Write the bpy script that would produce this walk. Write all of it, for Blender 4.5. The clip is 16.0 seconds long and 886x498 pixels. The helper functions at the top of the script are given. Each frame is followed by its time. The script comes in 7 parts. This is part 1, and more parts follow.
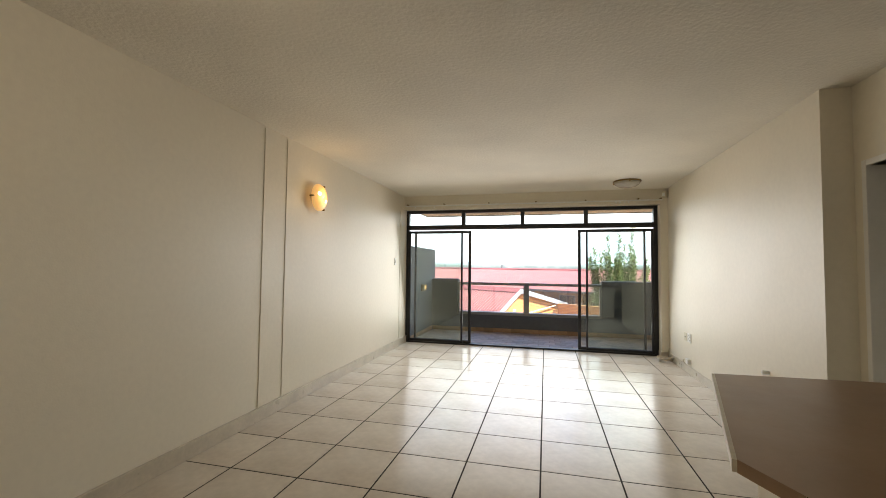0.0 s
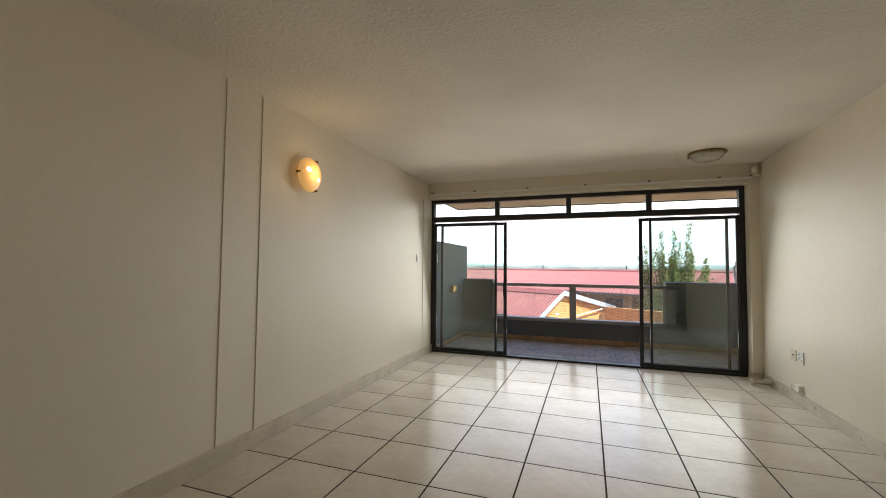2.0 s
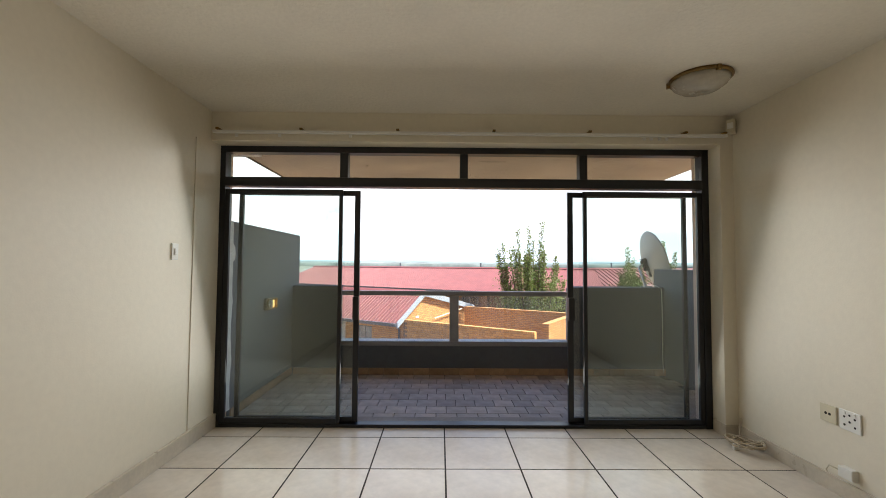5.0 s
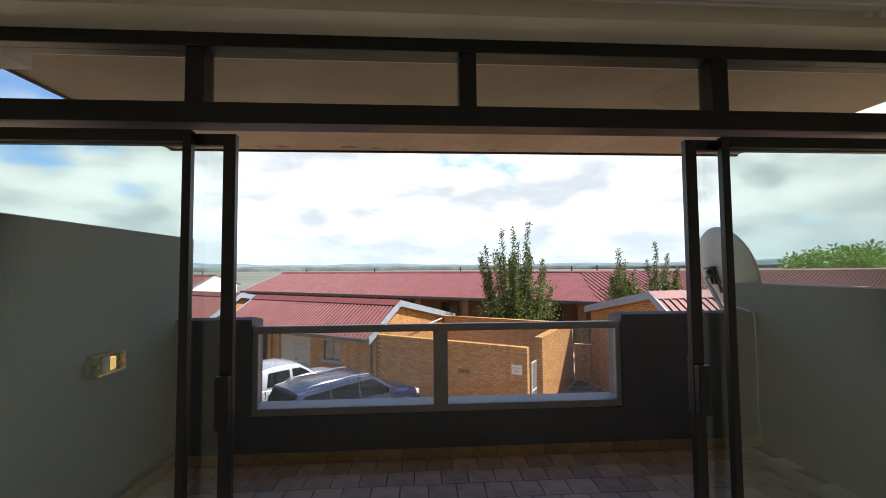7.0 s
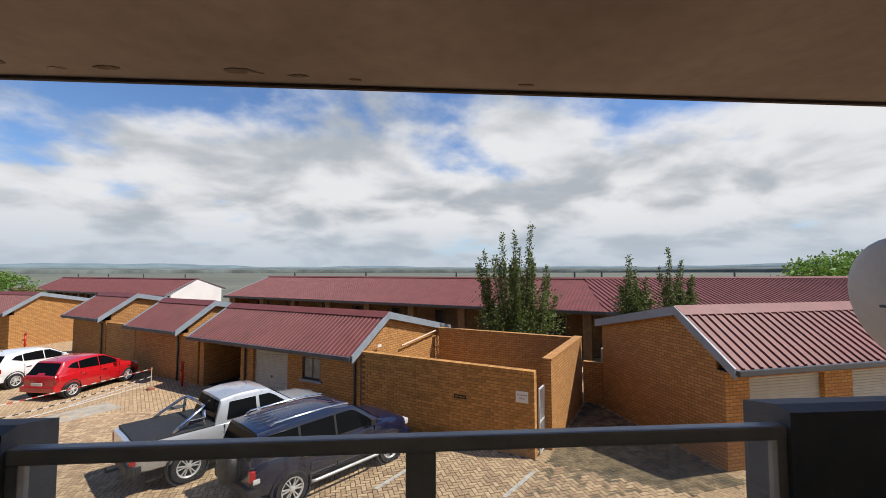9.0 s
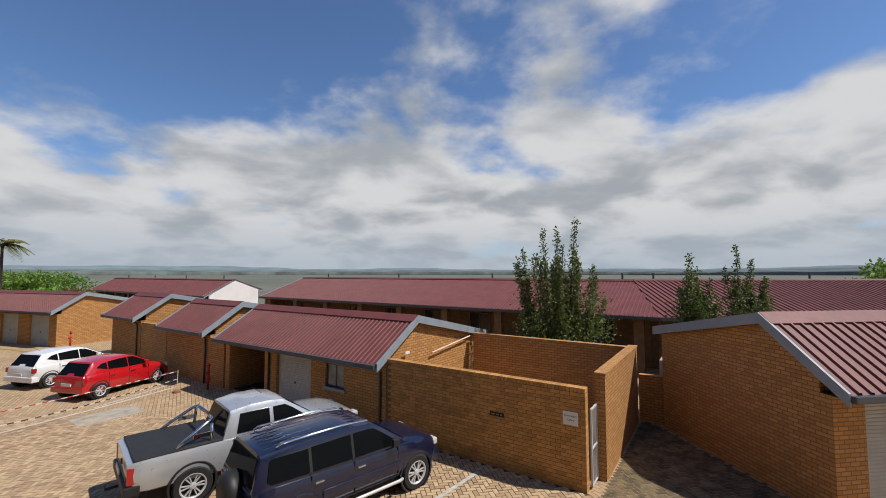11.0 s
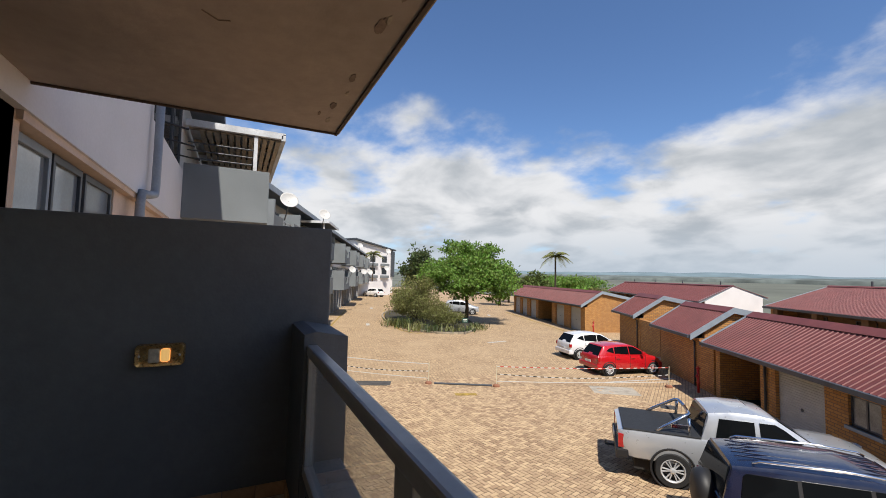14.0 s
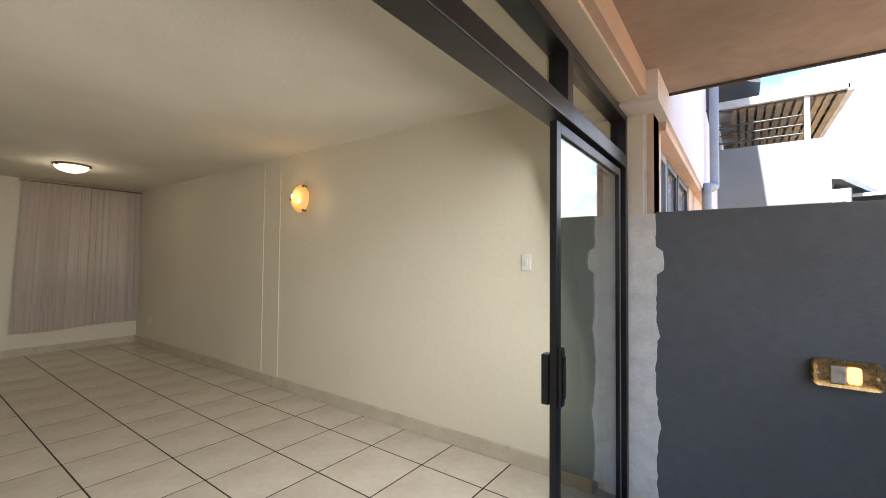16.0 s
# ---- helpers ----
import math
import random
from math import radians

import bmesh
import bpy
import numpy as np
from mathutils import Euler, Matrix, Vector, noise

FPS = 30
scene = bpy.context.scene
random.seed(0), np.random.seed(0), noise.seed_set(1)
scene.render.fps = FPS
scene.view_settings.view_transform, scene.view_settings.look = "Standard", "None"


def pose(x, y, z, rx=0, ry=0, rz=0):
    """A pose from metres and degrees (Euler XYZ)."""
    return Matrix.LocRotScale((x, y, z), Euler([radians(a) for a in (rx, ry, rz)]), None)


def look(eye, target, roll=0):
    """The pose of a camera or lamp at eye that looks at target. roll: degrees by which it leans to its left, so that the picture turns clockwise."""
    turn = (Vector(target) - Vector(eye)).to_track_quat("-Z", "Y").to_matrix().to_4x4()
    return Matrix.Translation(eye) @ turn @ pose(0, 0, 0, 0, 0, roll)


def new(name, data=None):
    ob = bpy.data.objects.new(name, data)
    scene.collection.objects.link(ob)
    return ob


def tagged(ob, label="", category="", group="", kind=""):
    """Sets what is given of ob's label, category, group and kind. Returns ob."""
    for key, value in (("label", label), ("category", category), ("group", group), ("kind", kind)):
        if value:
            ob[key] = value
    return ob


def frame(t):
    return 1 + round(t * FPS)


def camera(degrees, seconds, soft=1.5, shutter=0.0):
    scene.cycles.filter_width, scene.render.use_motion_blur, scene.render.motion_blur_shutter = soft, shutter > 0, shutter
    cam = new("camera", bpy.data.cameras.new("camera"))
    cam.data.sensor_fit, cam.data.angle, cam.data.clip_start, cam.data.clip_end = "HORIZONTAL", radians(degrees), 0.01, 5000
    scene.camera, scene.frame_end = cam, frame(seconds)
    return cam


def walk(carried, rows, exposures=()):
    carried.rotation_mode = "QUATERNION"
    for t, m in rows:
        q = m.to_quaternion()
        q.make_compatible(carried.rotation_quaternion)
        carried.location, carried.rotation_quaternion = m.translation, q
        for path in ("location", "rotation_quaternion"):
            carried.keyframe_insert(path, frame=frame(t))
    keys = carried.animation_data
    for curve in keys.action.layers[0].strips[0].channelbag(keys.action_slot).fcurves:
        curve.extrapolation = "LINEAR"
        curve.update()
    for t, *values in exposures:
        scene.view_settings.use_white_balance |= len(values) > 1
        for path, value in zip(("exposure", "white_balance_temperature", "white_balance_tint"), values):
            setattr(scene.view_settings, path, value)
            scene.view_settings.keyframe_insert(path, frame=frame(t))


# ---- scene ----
cam = camera(94.4, 16.0, 0.9)
PATH = [
    (0, (2.508, -7.346, 1.402), (2.023, -5.407, 1.488), 0.6),
    (0.5, (2.445, -7.119, 1.385), (1.841, -5.214, 1.472), 0.5),
    (1, (2.387, -6.878, 1.375), (1.7, -5.002, 1.463), 0.6),
    (1.5, (2.4, -6.578, 1.355), (1.686, -4.712, 1.449), 0.5),
    (2, (2.383, -6.272, 1.344), (1.715, -4.389, 1.436), 0.5),
    (2.5, (2.295, -5.914, 1.35), (1.722, -4.0, 1.44), 0.4),
    (3, (2.207, -5.521, 1.35), (1.76, -3.573, 1.438), 0.5),
    (3.5, (2.176, -5.077, 1.345), (1.863, -3.104, 1.442), 0.5),
    (4, (2.088, -4.619, 1.343), (1.914, -2.629, 1.438), 0.4),
    (4.5, (2.003, -4.123, 1.372), (1.939, -2.126, 1.463), 0.4),
    (5, (1.909, -3.63, 1.393), (1.923, -1.632, 1.476), 0.4),
    (5.2, (1.904, -3.449, 1.398), (1.934, -1.451, 1.481), 0.3),
    (7.5, (1.913, -1.139, 1.591), (2.054, 0.853, 1.692), -0.3),
    (8, (1.953, -0.678, 1.663), (2.102, 1.314, 1.766), -0.1),
    (10.3, (2.14, 1.051, 1.728), (2.278, 3.043, 1.845), -0.0),
    (10.5, (2.135, 1.178, 1.711), (2.246, 3.172, 1.826), -0.1),
    (11, (2.23, 1.566, 1.632), (2.203, 3.562, 1.753), -0.0),
    (11.5, (2.279, 1.765, 1.587), (2.022, 3.745, 1.718), -0.1),
    (12, (2.377, 1.795, 1.552), (1.819, 3.71, 1.692), 0.2),
    (12.5, (2.554, 1.754, 1.513), (1.665, 3.539, 1.659), 0.3),
    (13, (2.738, 1.618, 1.476), (1.521, 3.198, 1.621), 0.8),
    (13.5, (2.939, 1.568, 1.477), (1.412, 2.852, 1.617), 0.9),
    (14, (3.045, 1.447, 1.477), (1.256, 2.332, 1.605), 1.2),
    (14.5, (3.057, 1.221, 1.46), (1.099, 1.612, 1.582), 1.7),
    (15, (3.013, 0.975, 1.453), (1.022, 0.816, 1.558), 1.7),
    (15.5, (2.940, 0.780, 1.476), (1.073, 0.066, 1.563), 1.35),
    (16, (2.775, 0.630, 1.492), (1.155, -0.545, 1.548), 0.5),
]
EXPOSE = [(0.0, 2.65), (1.0, 2.4), (2.5, 2.1), (4.0, 2.0), (5.2, 1.95), (7.3, 0.9), (8.2, 0.55), (10.3, -0.05), (13.5, 0.05), (14.5, 0.65), (15.2, 1.2), (16.0, 2.4)]
walk(cam, [(t, look(eye, target, roll)) for t, eye, target, roll in PATH], EXPOSE)

# ---- light, sky ----
SUN_AZ, SUN_EL = -10.0, 56.0     # degrees from +x towards +y, and above the ground
sun = new("sun", bpy.data.lights.new("sun", "SUN"))
sun.data.energy, sun.data.angle, sun.data.color = 4.8, radians(0.6), (1.0, 0.94, 0.85)
_a, _e = radians(SUN_AZ), radians(SUN_EL)
sun.matrix_world = look((math.cos(_a) * math.cos(_e) * 50, math.sin(_a) * math.cos(_e) * 50, math.sin(_e) * 50), (0, 0, 0))

world = bpy.data.worlds.new("sky")
world.use_nodes = True
scene.world = world


def make_sky(w):
    nt = w.node_tree
    N, L = nt.nodes, nt.links
    N.clear()
    out = N.new("ShaderNodeOutputWorld")
    bg = N.new("ShaderNodeBackground")
    bg.inputs["Strength"].default_value = 0.10
    sky = N.new("ShaderNodeTexSky")
    sky.sky_type, sky.sun_disc = "NISHITA", False
    sky.sun_elevation, sky.sun_rotation = _e, radians(90 - SUN_AZ)
    sky.altitude, sky.dust_density, sky.ozone_density = 1200, 0.4, 3.0
    tc = N.new("ShaderNodeTexCoord")
    sep = N.new("ShaderNodeSeparateXYZ")
    L.new(tc.outputs["Generated"], sep.inputs[0])
    # a flat cloud layer seen in perspective
    zc = N.new("ShaderNodeMath"); zc.operation = "MAXIMUM"; zc.inputs[1].default_value = 0.0
    L.new(sep.outputs["Z"], zc.inputs[0])
    za = N.new("ShaderNodeMath"); za.operation = "ADD"; za.inputs[1].default_value = 0.30
    L.new(zc.outputs[0], za.inputs[0])
    dx = N.new("ShaderNodeMath"); dx.operation = "DIVIDE"
    dy = N.new("ShaderNodeMath"); dy.operation = "DIVIDE"
    L.new(sep.outputs["X"], dx.inputs[0]); L.new(za.outputs[0], dx.inputs[1])
    L.new(sep.outputs["Y"], dy.inputs[0]); L.new(za.outputs[0], dy.inputs[1])
    com = N.new("ShaderNodeCombineXYZ")
    L.new(dx.outputs[0], com.inputs[0]); L.new(dy.outputs[0], com.inputs[1])
    mp = N.new("ShaderNodeMapping")
    mp.inputs["Location"].default_value = CLOUD_SHIFT
    L.new(com.outputs[0], mp.inputs["Vector"])

    def fbm(scale, detail, rough, dist=0.0):
        n = N.new("ShaderNodeTexNoise")
        n.inputs["Scale"].default_value, n.inputs["Detail"].default_value = scale, detail
        n.inputs["Roughness"].default_value, n.inputs["Distortion"].default_value = rough, dist
        L.new(mp.outputs[0], n.inputs["Vector"])
        return n.outputs["Fac"]

    big = fbm(1.1, 9, 0.50, 0.25)
    fine = fbm(3.4, 9, 0.55)
    mix = N.new("ShaderNodeMath"); mix.operation = "MULTIPLY_ADD"; mix.inputs[1].default_value = 0.46
    L.new(fine, mix.inputs[0]); L.new(big, mix.inputs[2])
    # more cloud towards the horizon
    low = N.new("ShaderNodeMapRange")
    low.inputs["From Min"].default_value, low.inputs["From Max"].default_value = 0.16, 0.50
    low.inputs["To Min"].default_value, low.inputs["To Max"].default_value = 0.25, -0.13
    L.new(sep.outputs["Z"], low.inputs["Value"])
    dens = N.new("ShaderNodeMath"); dens.operation = "ADD"
    side = N.new("ShaderNodeMath"); side.operation = "MULTIPLY_ADD"; side.inputs[1].default_value = 0.07   # cloudier towards +x
    L.new(sep.outputs["X"], side.inputs[0]); L.new(low.outputs[0], side.inputs[2])
    L.new(mix.outputs[0], dens.inputs[0]); L.new(side.outputs[0], dens.inputs[1])
    cover = N.new("ShaderNodeMapRange"); cover.interpolation_type = "SMOOTHSTEP"
    cover.inputs["From Min"].default_value, cover.inputs["From Max"].default_value = 0.685, 0.865
    L.new(dens.outputs[0], cover.inputs["Value"])
    # thick parts turn grey underneath
    thick = N.new("ShaderNodeMapRange"); thick.interpolation_type = "SMOOTHSTEP"
    thick.inputs["From Min"].default_value, thick.inputs["From Max"].default_value = 0.40, 0.66
    L.new(fbm(2.3, 7, 0.50, 0.25), thick.inputs["Value"])
    grey = N.new("ShaderNodeMixRGB")
    grey.inputs[1].default_value, grey.inputs[2].default_value = (6.8, 6.85, 7.0, 1), (3.7, 4.0, 4.35, 1)
    L.new(thick.outputs[0], grey.inputs[0])
    blend = N.new("ShaderNodeMixRGB")
    deep = N.new("ShaderNodeMixRGB"); deep.blend_type = "MULTIPLY"
    deep.inputs[0].default_value, deep.inputs[2].default_value = 1.0, (0.98, 1.12, 1.28, 1)
    L.new(sky.outputs[0], deep.inputs[1])
    L.new(cover.outputs[0], blend.inputs[0]); L.new(deep.outputs[0], blend.inputs[1]); L.new(grey.outputs[0], blend.inputs[2])
    # pale haze along the horizon
    haze = N.new("ShaderNodeMapRange"); haze.interpolation_type = "SMOOTHSTEP"
    haze.inputs["From Min"].default_value, haze.inputs["From Max"].default_value = 0.0, 0.16
    haze.inputs["To Min"].default_value, haze.inputs["To Max"].default_value = 0.75, 0.0
    L.new(sep.outputs["Z"], haze.inputs["Value"])
    hz = N.new("ShaderNodeMixRGB"); hz.inputs[2].default_value = (3.9, 4.6, 5.4, 1)
    L.new(haze.outputs[0], hz.inputs[0]); L.new(blend.outputs[0], hz.inputs[1])
    L.new(hz.outputs[0], bg.inputs["Color"]); L.new(bg.outputs[0], out.inputs[0])


CLOUD_SHIFT = (1.7, 0.4, 0.0)
make_sky(world)

# daylight through the sliding door's opening
dl = new("door_daylight", bpy.data.lights.new("door_daylight", "AREA"))
dl.data.shape, dl.data.size, dl.data.size_y, dl.data.energy, dl.data.color = "RECTANGLE", 4.15, 2.0, 9, (1.0, 0.985, 0.95)
dl.data.spread = radians(150)
dl.matrix_world = look((2.12, -0.27, 1.30), (2.12, -2.05, 0.72))

# ---- materials ----
MATS = {}


def mat(name, color, rough=0.6, metal=0.0, vary=0.12, scale=3.0, bump=0.0, bscale=60.0, spec=0.5, coat=0.0, rand=0.0, hue=None, fine=40.0):
    """A plain surface with large mottling, fine grain, optional relief and piece-to-piece difference."""
    if name in MATS:
        return MATS[name]
    m = bpy.data.materials.new(name)
    m.use_nodes = True
    nt = m.node_tree
    N, L = nt.nodes, nt.links
    b = N["Principled BSDF"]
    b.inputs["Roughness"].default_value, b.inputs["Metallic"].default_value = rough, metal
    b.inputs["Specular IOR Level"].default_value, b.inputs["Coat Weight"].default_value = spec, coat
    b.inputs["Coat Roughness"].default_value = 0.06
    tc = N.new("ShaderNodeTexCoord")

    def tex(s, d=5):
        n = N.new("ShaderNodeTexNoise")
        n.inputs["Scale"].default_value, n.inputs["Detail"].default_value = s, d
        L.new(tc.outputs["Object"], n.inputs["Vector"])
        return n.outputs["Fac"]

    c2 = hue or tuple(c * (1 - 2.2 * vary) for c in color)
    ramp = N.new("ShaderNodeMixRGB")
    ramp.inputs[1].default_value, ramp.inputs[2].default_value = (*color, 1), (*c2, 1)
    rng = N.new("ShaderNodeMapRange")
    rng.inputs["From Min"].default_value, rng.inputs["From Max"].default_value = 0.35, 0.70
    L.new(tex(scale), rng.inputs["Value"]); L.new(rng.outputs[0], ramp.inputs[0])
    grain = N.new("ShaderNodeMixRGB"); grain.blend_type = "MULTIPLY"
    grain.inputs[0].default_value = min(1.0, vary * 2.5)
    L.new(ramp.outputs[0], grain.inputs[1])
    g = N.new("ShaderNodeMapRange")
    g.inputs["From Min"].default_value, g.inputs["From Max"].default_value = 0.3, 0.7
    g.inputs["To Min"].default_value = 0.55
    L.new(tex(fine, 3), g.inputs["Value"]); L.new(g.outputs[0], grain.inputs[2])
    col = grain.outputs[0]
    if rand:
        oi = N.new("ShaderNodeObjectInfo")
        geo = N.new("ShaderNodeNewGeometry")
        ad = N.new("ShaderNodeMath"); ad.operation = "ADD"
        L.new(oi.outputs["Random"], ad.inputs[0]); L.new(geo.outputs["Random Per Island"], ad.inputs[1])
        fr = N.new("ShaderNodeMath"); fr.operation = "FRACT"
        L.new(ad.outputs[0], fr.inputs[0])
        hsv = N.new("ShaderNodeHueSaturation")
        r2 = N.new("ShaderNodeMapRange")
        r2.inputs["To Min"].default_value, r2.inputs["To Max"].default_value = 1 - rand, 1 + rand * 0.8
        L.new(fr.outputs[0], r2.inputs["Value"]); L.new(r2.outputs[0], hsv.inputs["Value"]); L.new(col, hsv.inputs["Color"])
        col = hsv.outputs[0]
    L.new(col, b.inputs["Base Color"])
    rr = N.new("ShaderNodeMapRange")
    rr.inputs["To Min"].default_value, rr.inputs["To Max"].default_value = max(0.02, rough - 0.08), min(1, rough + 0.08)
    L.new(tex(scale * 2.3), rr.inputs["Value"]); L.new(rr.outputs[0], b.inputs["Roughness"])
    if bump:
        bp = N.new("ShaderNodeBump")
        bp.inputs["Strength"].default_value, bp.inputs["Distance"].default_value = bump, 0.01
        L.new(tex(bscale, 4), bp.inputs["Height"]); L.new(bp.outputs[0], b.inputs["Normal"])
    MATS[name] = m
    return m


def glow(name, color, strength):
    m = bpy.data.materials.new(name)
    m.use_nodes = True
    b = m.node_tree.nodes["Principled BSDF"]
    b.inputs["Base Color"].default_value = (*color, 1)
    b.inputs["Emission Color"].default_value = (*color, 1)
    b.inputs["Emission Strength"].default_value = strength
    b.inputs["Roughness"].default_value = 0.35
    return m


def glass(name, tint=(0.93, 0.97, 0.95), rough=0.0):
    """Thin pane: clear with a reflection that grows at grazing angles."""
    m = bpy.data.materials.new(name)
    m.use_nodes = True
    N, L = m.node_tree.nodes, m.node_tree.links
    N.clear()
    out, mx = N.new("ShaderNodeOutputMaterial"), N.new("ShaderNodeMixShader")
    tr, gl, lw = N.new("ShaderNodeBsdfTransparent"), N.new("ShaderNodeBsdfGlossy"), N.new("ShaderNodeLayerWeight")
    pw, fr = N.new("ShaderNodeMath"), N.new("ShaderNodeMath")
    tr.inputs[0].default_value = (*tint, 1)
    gl.inputs["Roughness"].default_value = rough
    lw.inputs["Blend"].default_value = 0.5
    pw.operation, fr.operation = "POWER", "MULTIPLY_ADD"
    pw.inputs[1].default_value, fr.inputs[1].default_value, fr.inputs[2].default_value = 3.0, 0.85, 0.06
    L.new(lw.outputs["Facing"], pw.inputs[0]); L.new(pw.outputs[0], fr.inputs[0])
    L.new(fr.outputs[0], mx.inputs[0]); L.new(tr.outputs[0], mx.inputs[1]); L.new(gl.outputs[0], mx.inputs[2])
    L.new(mx.outputs[0], out.inputs[0])
    return m


def brick_mat(name, c1, c2, mortar, bw, bh, gap, rough=0.85, rot=0.0, bump=0.6, grime=0.35, vertical=True, dirt=(0.30, 0.20, 0.12)):
    """Courses for surfaces that stay far off; walls run the pattern along u and z of their own mesh's UV."""
    if name in MATS:
        return MATS[name]
    m = bpy.data.materials.new(name)
    m.use_nodes = True
    N, L = m.node_tree.nodes, m.node_tree.links
    b = N["Principled BSDF"]
    b.inputs["Roughness"].default_value = rough
    uv = N.new("ShaderNodeUVMap")
    mp = N.new("ShaderNodeMapping"); mp.inputs["Rotation"].default_value[2] = radians(rot)
    L.new(uv.outputs[0], mp.inputs[0])
    br = N.new("ShaderNodeTexBrick")
    br.inputs["Scale"].default_value = 1.0
    br.inputs["Brick Width"].default_value, br.inputs["Row Height"].default_value = bw, bh
    br.inputs["Mortar Size"].default_value, br.inputs["Mortar Smooth"].default_value = gap, 0.3
    br.inputs["Color1"].default_value, br.inputs["Color2"].default_value, br.inputs["Mortar"].default_value = (*c1, 1), (*c2, 1), (*mortar, 1)
    L.new(mp.outputs[0], br.inputs["Vector"])
    tc = N.new("ShaderNodeTexCoord")
    n1 = N.new("ShaderNodeTexNoise"); n1.inputs["Scale"].default_value, n1.inputs["Detail"].default_value = 0.35, 8
    n1.inputs["Roughness"].default_value = 0.65
    L.new(tc.outputs["Object"], n1.inputs["Vector"])
    r1 = N.new("ShaderNodeMapRange"); r1.inputs["From Min"].default_value, r1.inputs["From Max"].default_value = 0.42, 0.68
    r1.inputs["To Max"].default_value = grime
    L.new(n1.outputs["Fac"], r1.inputs["Value"])
    dm = N.new("ShaderNodeMixRGB"); dm.inputs[2].default_value = (*dirt, 1)
    L.new(r1.outputs[0], dm.inputs[0]); L.new(br.outputs["Color"], dm.inputs[1])
    n2 = N.new("ShaderNodeTexNoise"); n2.inputs["Scale"].default_value, n2.inputs["Detail"].default_value = 45, 3
    L.new(tc.outputs["Object"], n2.inputs["Vector"])
    r2 = N.new("ShaderNodeMapRange"); r2.inputs["To Min"].default_value = 0.7; r2.inputs["To Max"].default_value = 1.25
    L.new(n2.outputs["Fac"], r2.inputs["Value"])
    mu = N.new("ShaderNodeMixRGB"); mu.blend_type = "MULTIPLY"; mu.inputs[0].default_value = 0.6
    L.new(dm.outputs[0], mu.inputs[1]); L.new(r2.outputs[0], mu.inputs[2])
    L.new(mu.outputs[0], b.inputs["Base Color"])
    bp = N.new("ShaderNodeBump"); bp.inputs["Strength"].default_value, bp.inputs["Distance"].default_value = bump, 0.008
    bp.invert = True
    L.new(br.outputs["Fac"], bp.inputs["Height"]); L.new(bp.outputs[0], b.inputs["Normal"])
    MATS[name] = m
    return m


CREAM = mat("cream_wall_paint", (0.78, 0.72, 0.59), 0.45, vary=0.035, scale=0.7, bump=0.08, bscale=90, fine=25)
CEIL = mat("stippled_ceiling_paint", (0.80, 0.75, 0.64), 0.75, vary=0.05, scale=1.2, bump=0.6, bscale=38, fine=45)
WHITE = mat("white_gloss_paint", (0.80, 0.79, 0.75), 0.35, vary=0.03)
SKIRT = mat("tile_skirting", (0.62, 0.55, 0.44), 0.3, vary=0.08, scale=4)
TILE = mat("glazed_floor_tile", (0.68, 0.62, 0.53), 0.19, vary=0.10, scale=2.2, rand=0.05, fine=16, hue=(0.58, 0.51, 0.42), spec=0.20)
GROUT = mat("dark_grout", (0.035, 0.027, 0.02), 0.95)
BLACK = mat("black_aluminium", (0.012, 0.013, 0.016), 0.35, vary=0.1)
CHAR = mat("charcoal_wall_paint", (0.128, 0.141, 0.155), 0.7, vary=0.10, scale=1.0, bump=0.25, bscale=45, fine=18)
MIDGREY = mat("grey_wall_paint", (0.20, 0.22, 0.23), 0.8, vary=0.08, scale=0.8, bump=0.2)
RAILGREY = mat("grey_metal_rail", (0.36, 0.36, 0.35), 0.33, vary=0.08, scale=6)
PEACH = mat("peach_plaster", (0.76, 0.58, 0.45), 0.8, vary=0.08, scale=2, bump=0.3, bscale=30)
SOFFIT = mat("brown_soffit_paint", (0.45, 0.365, 0.305), 0.7, vary=0.12, scale=1.3, bump=0.25, bscale=25, fine=10)
PATCH = mat("bare_plaster_patch", (0.85, 0.845, 0.82), 0.9, vary=0.08, scale=9, bump=0.4)
WHITEWALL = mat("white_plaster", (0.78, 0.76, 0.76), 0.8, vary=0.04, scale=0.8, bump=0.15)
PANE = glass("clear_glass")
SHEET = mat("red_roof_sheet", (0.20, 0.062, 0.055), 0.5, vary=0.10, scale=1.5, spec=0.3, fine=9)
TRIM = mat("blue_grey_barge_board", (0.29, 0.34, 0.39), 0.5, vary=0.08, scale=3)
GUTTER = mat("dark_grey_gutter", (0.07, 0.08, 0.095), 0.45)
ROLLER = mat("pale_roller_shutter", (0.46, 0.46, 0.43), 0.5, vary=0.06, metal=0.1)
# near-black for small dark parts and for shade put into colour in the garages
DARK = mat("dark_trim_and_shade", (0.03, 0.027, 0.025), 0.9)
BR1, BR2, MORT = (0.57, 0.285, 0.080), (0.43, 0.190, 0.048), (0.20, 0.125, 0.07)
BRICKW = brick_mat("face_brick_wall", BR1, BR2, MORT, 0.23, 0.086, 0.011, dirt=(0.30, 0.15, 0.06), grime=0.3)
PAVE = brick_mat("clay_paving", (0.51, 0.36, 0.205), (0.34, 0.225, 0.125), (0.15, 0.105, 0.065), 0.24, 0.12, 0.012, grime=0.6, dirt=(0.46, 0.33, 0.195), rot=57, bump=0.4)
BRICK1 = mat("face_brick", BR1, 0.85, vary=0.12, scale=6, rand=0.22, bump=0.3, bscale=80)
MORTAR = mat("mortar", MORT, 0.95, vary=0.1)
PAVER1 = mat("clay_paver", (0.40, 0.255, 0.145), 0.85, vary=0.12, scale=5, rand=0.25, bump=0.3, bscale=80)

# ---- mesh helpers ----


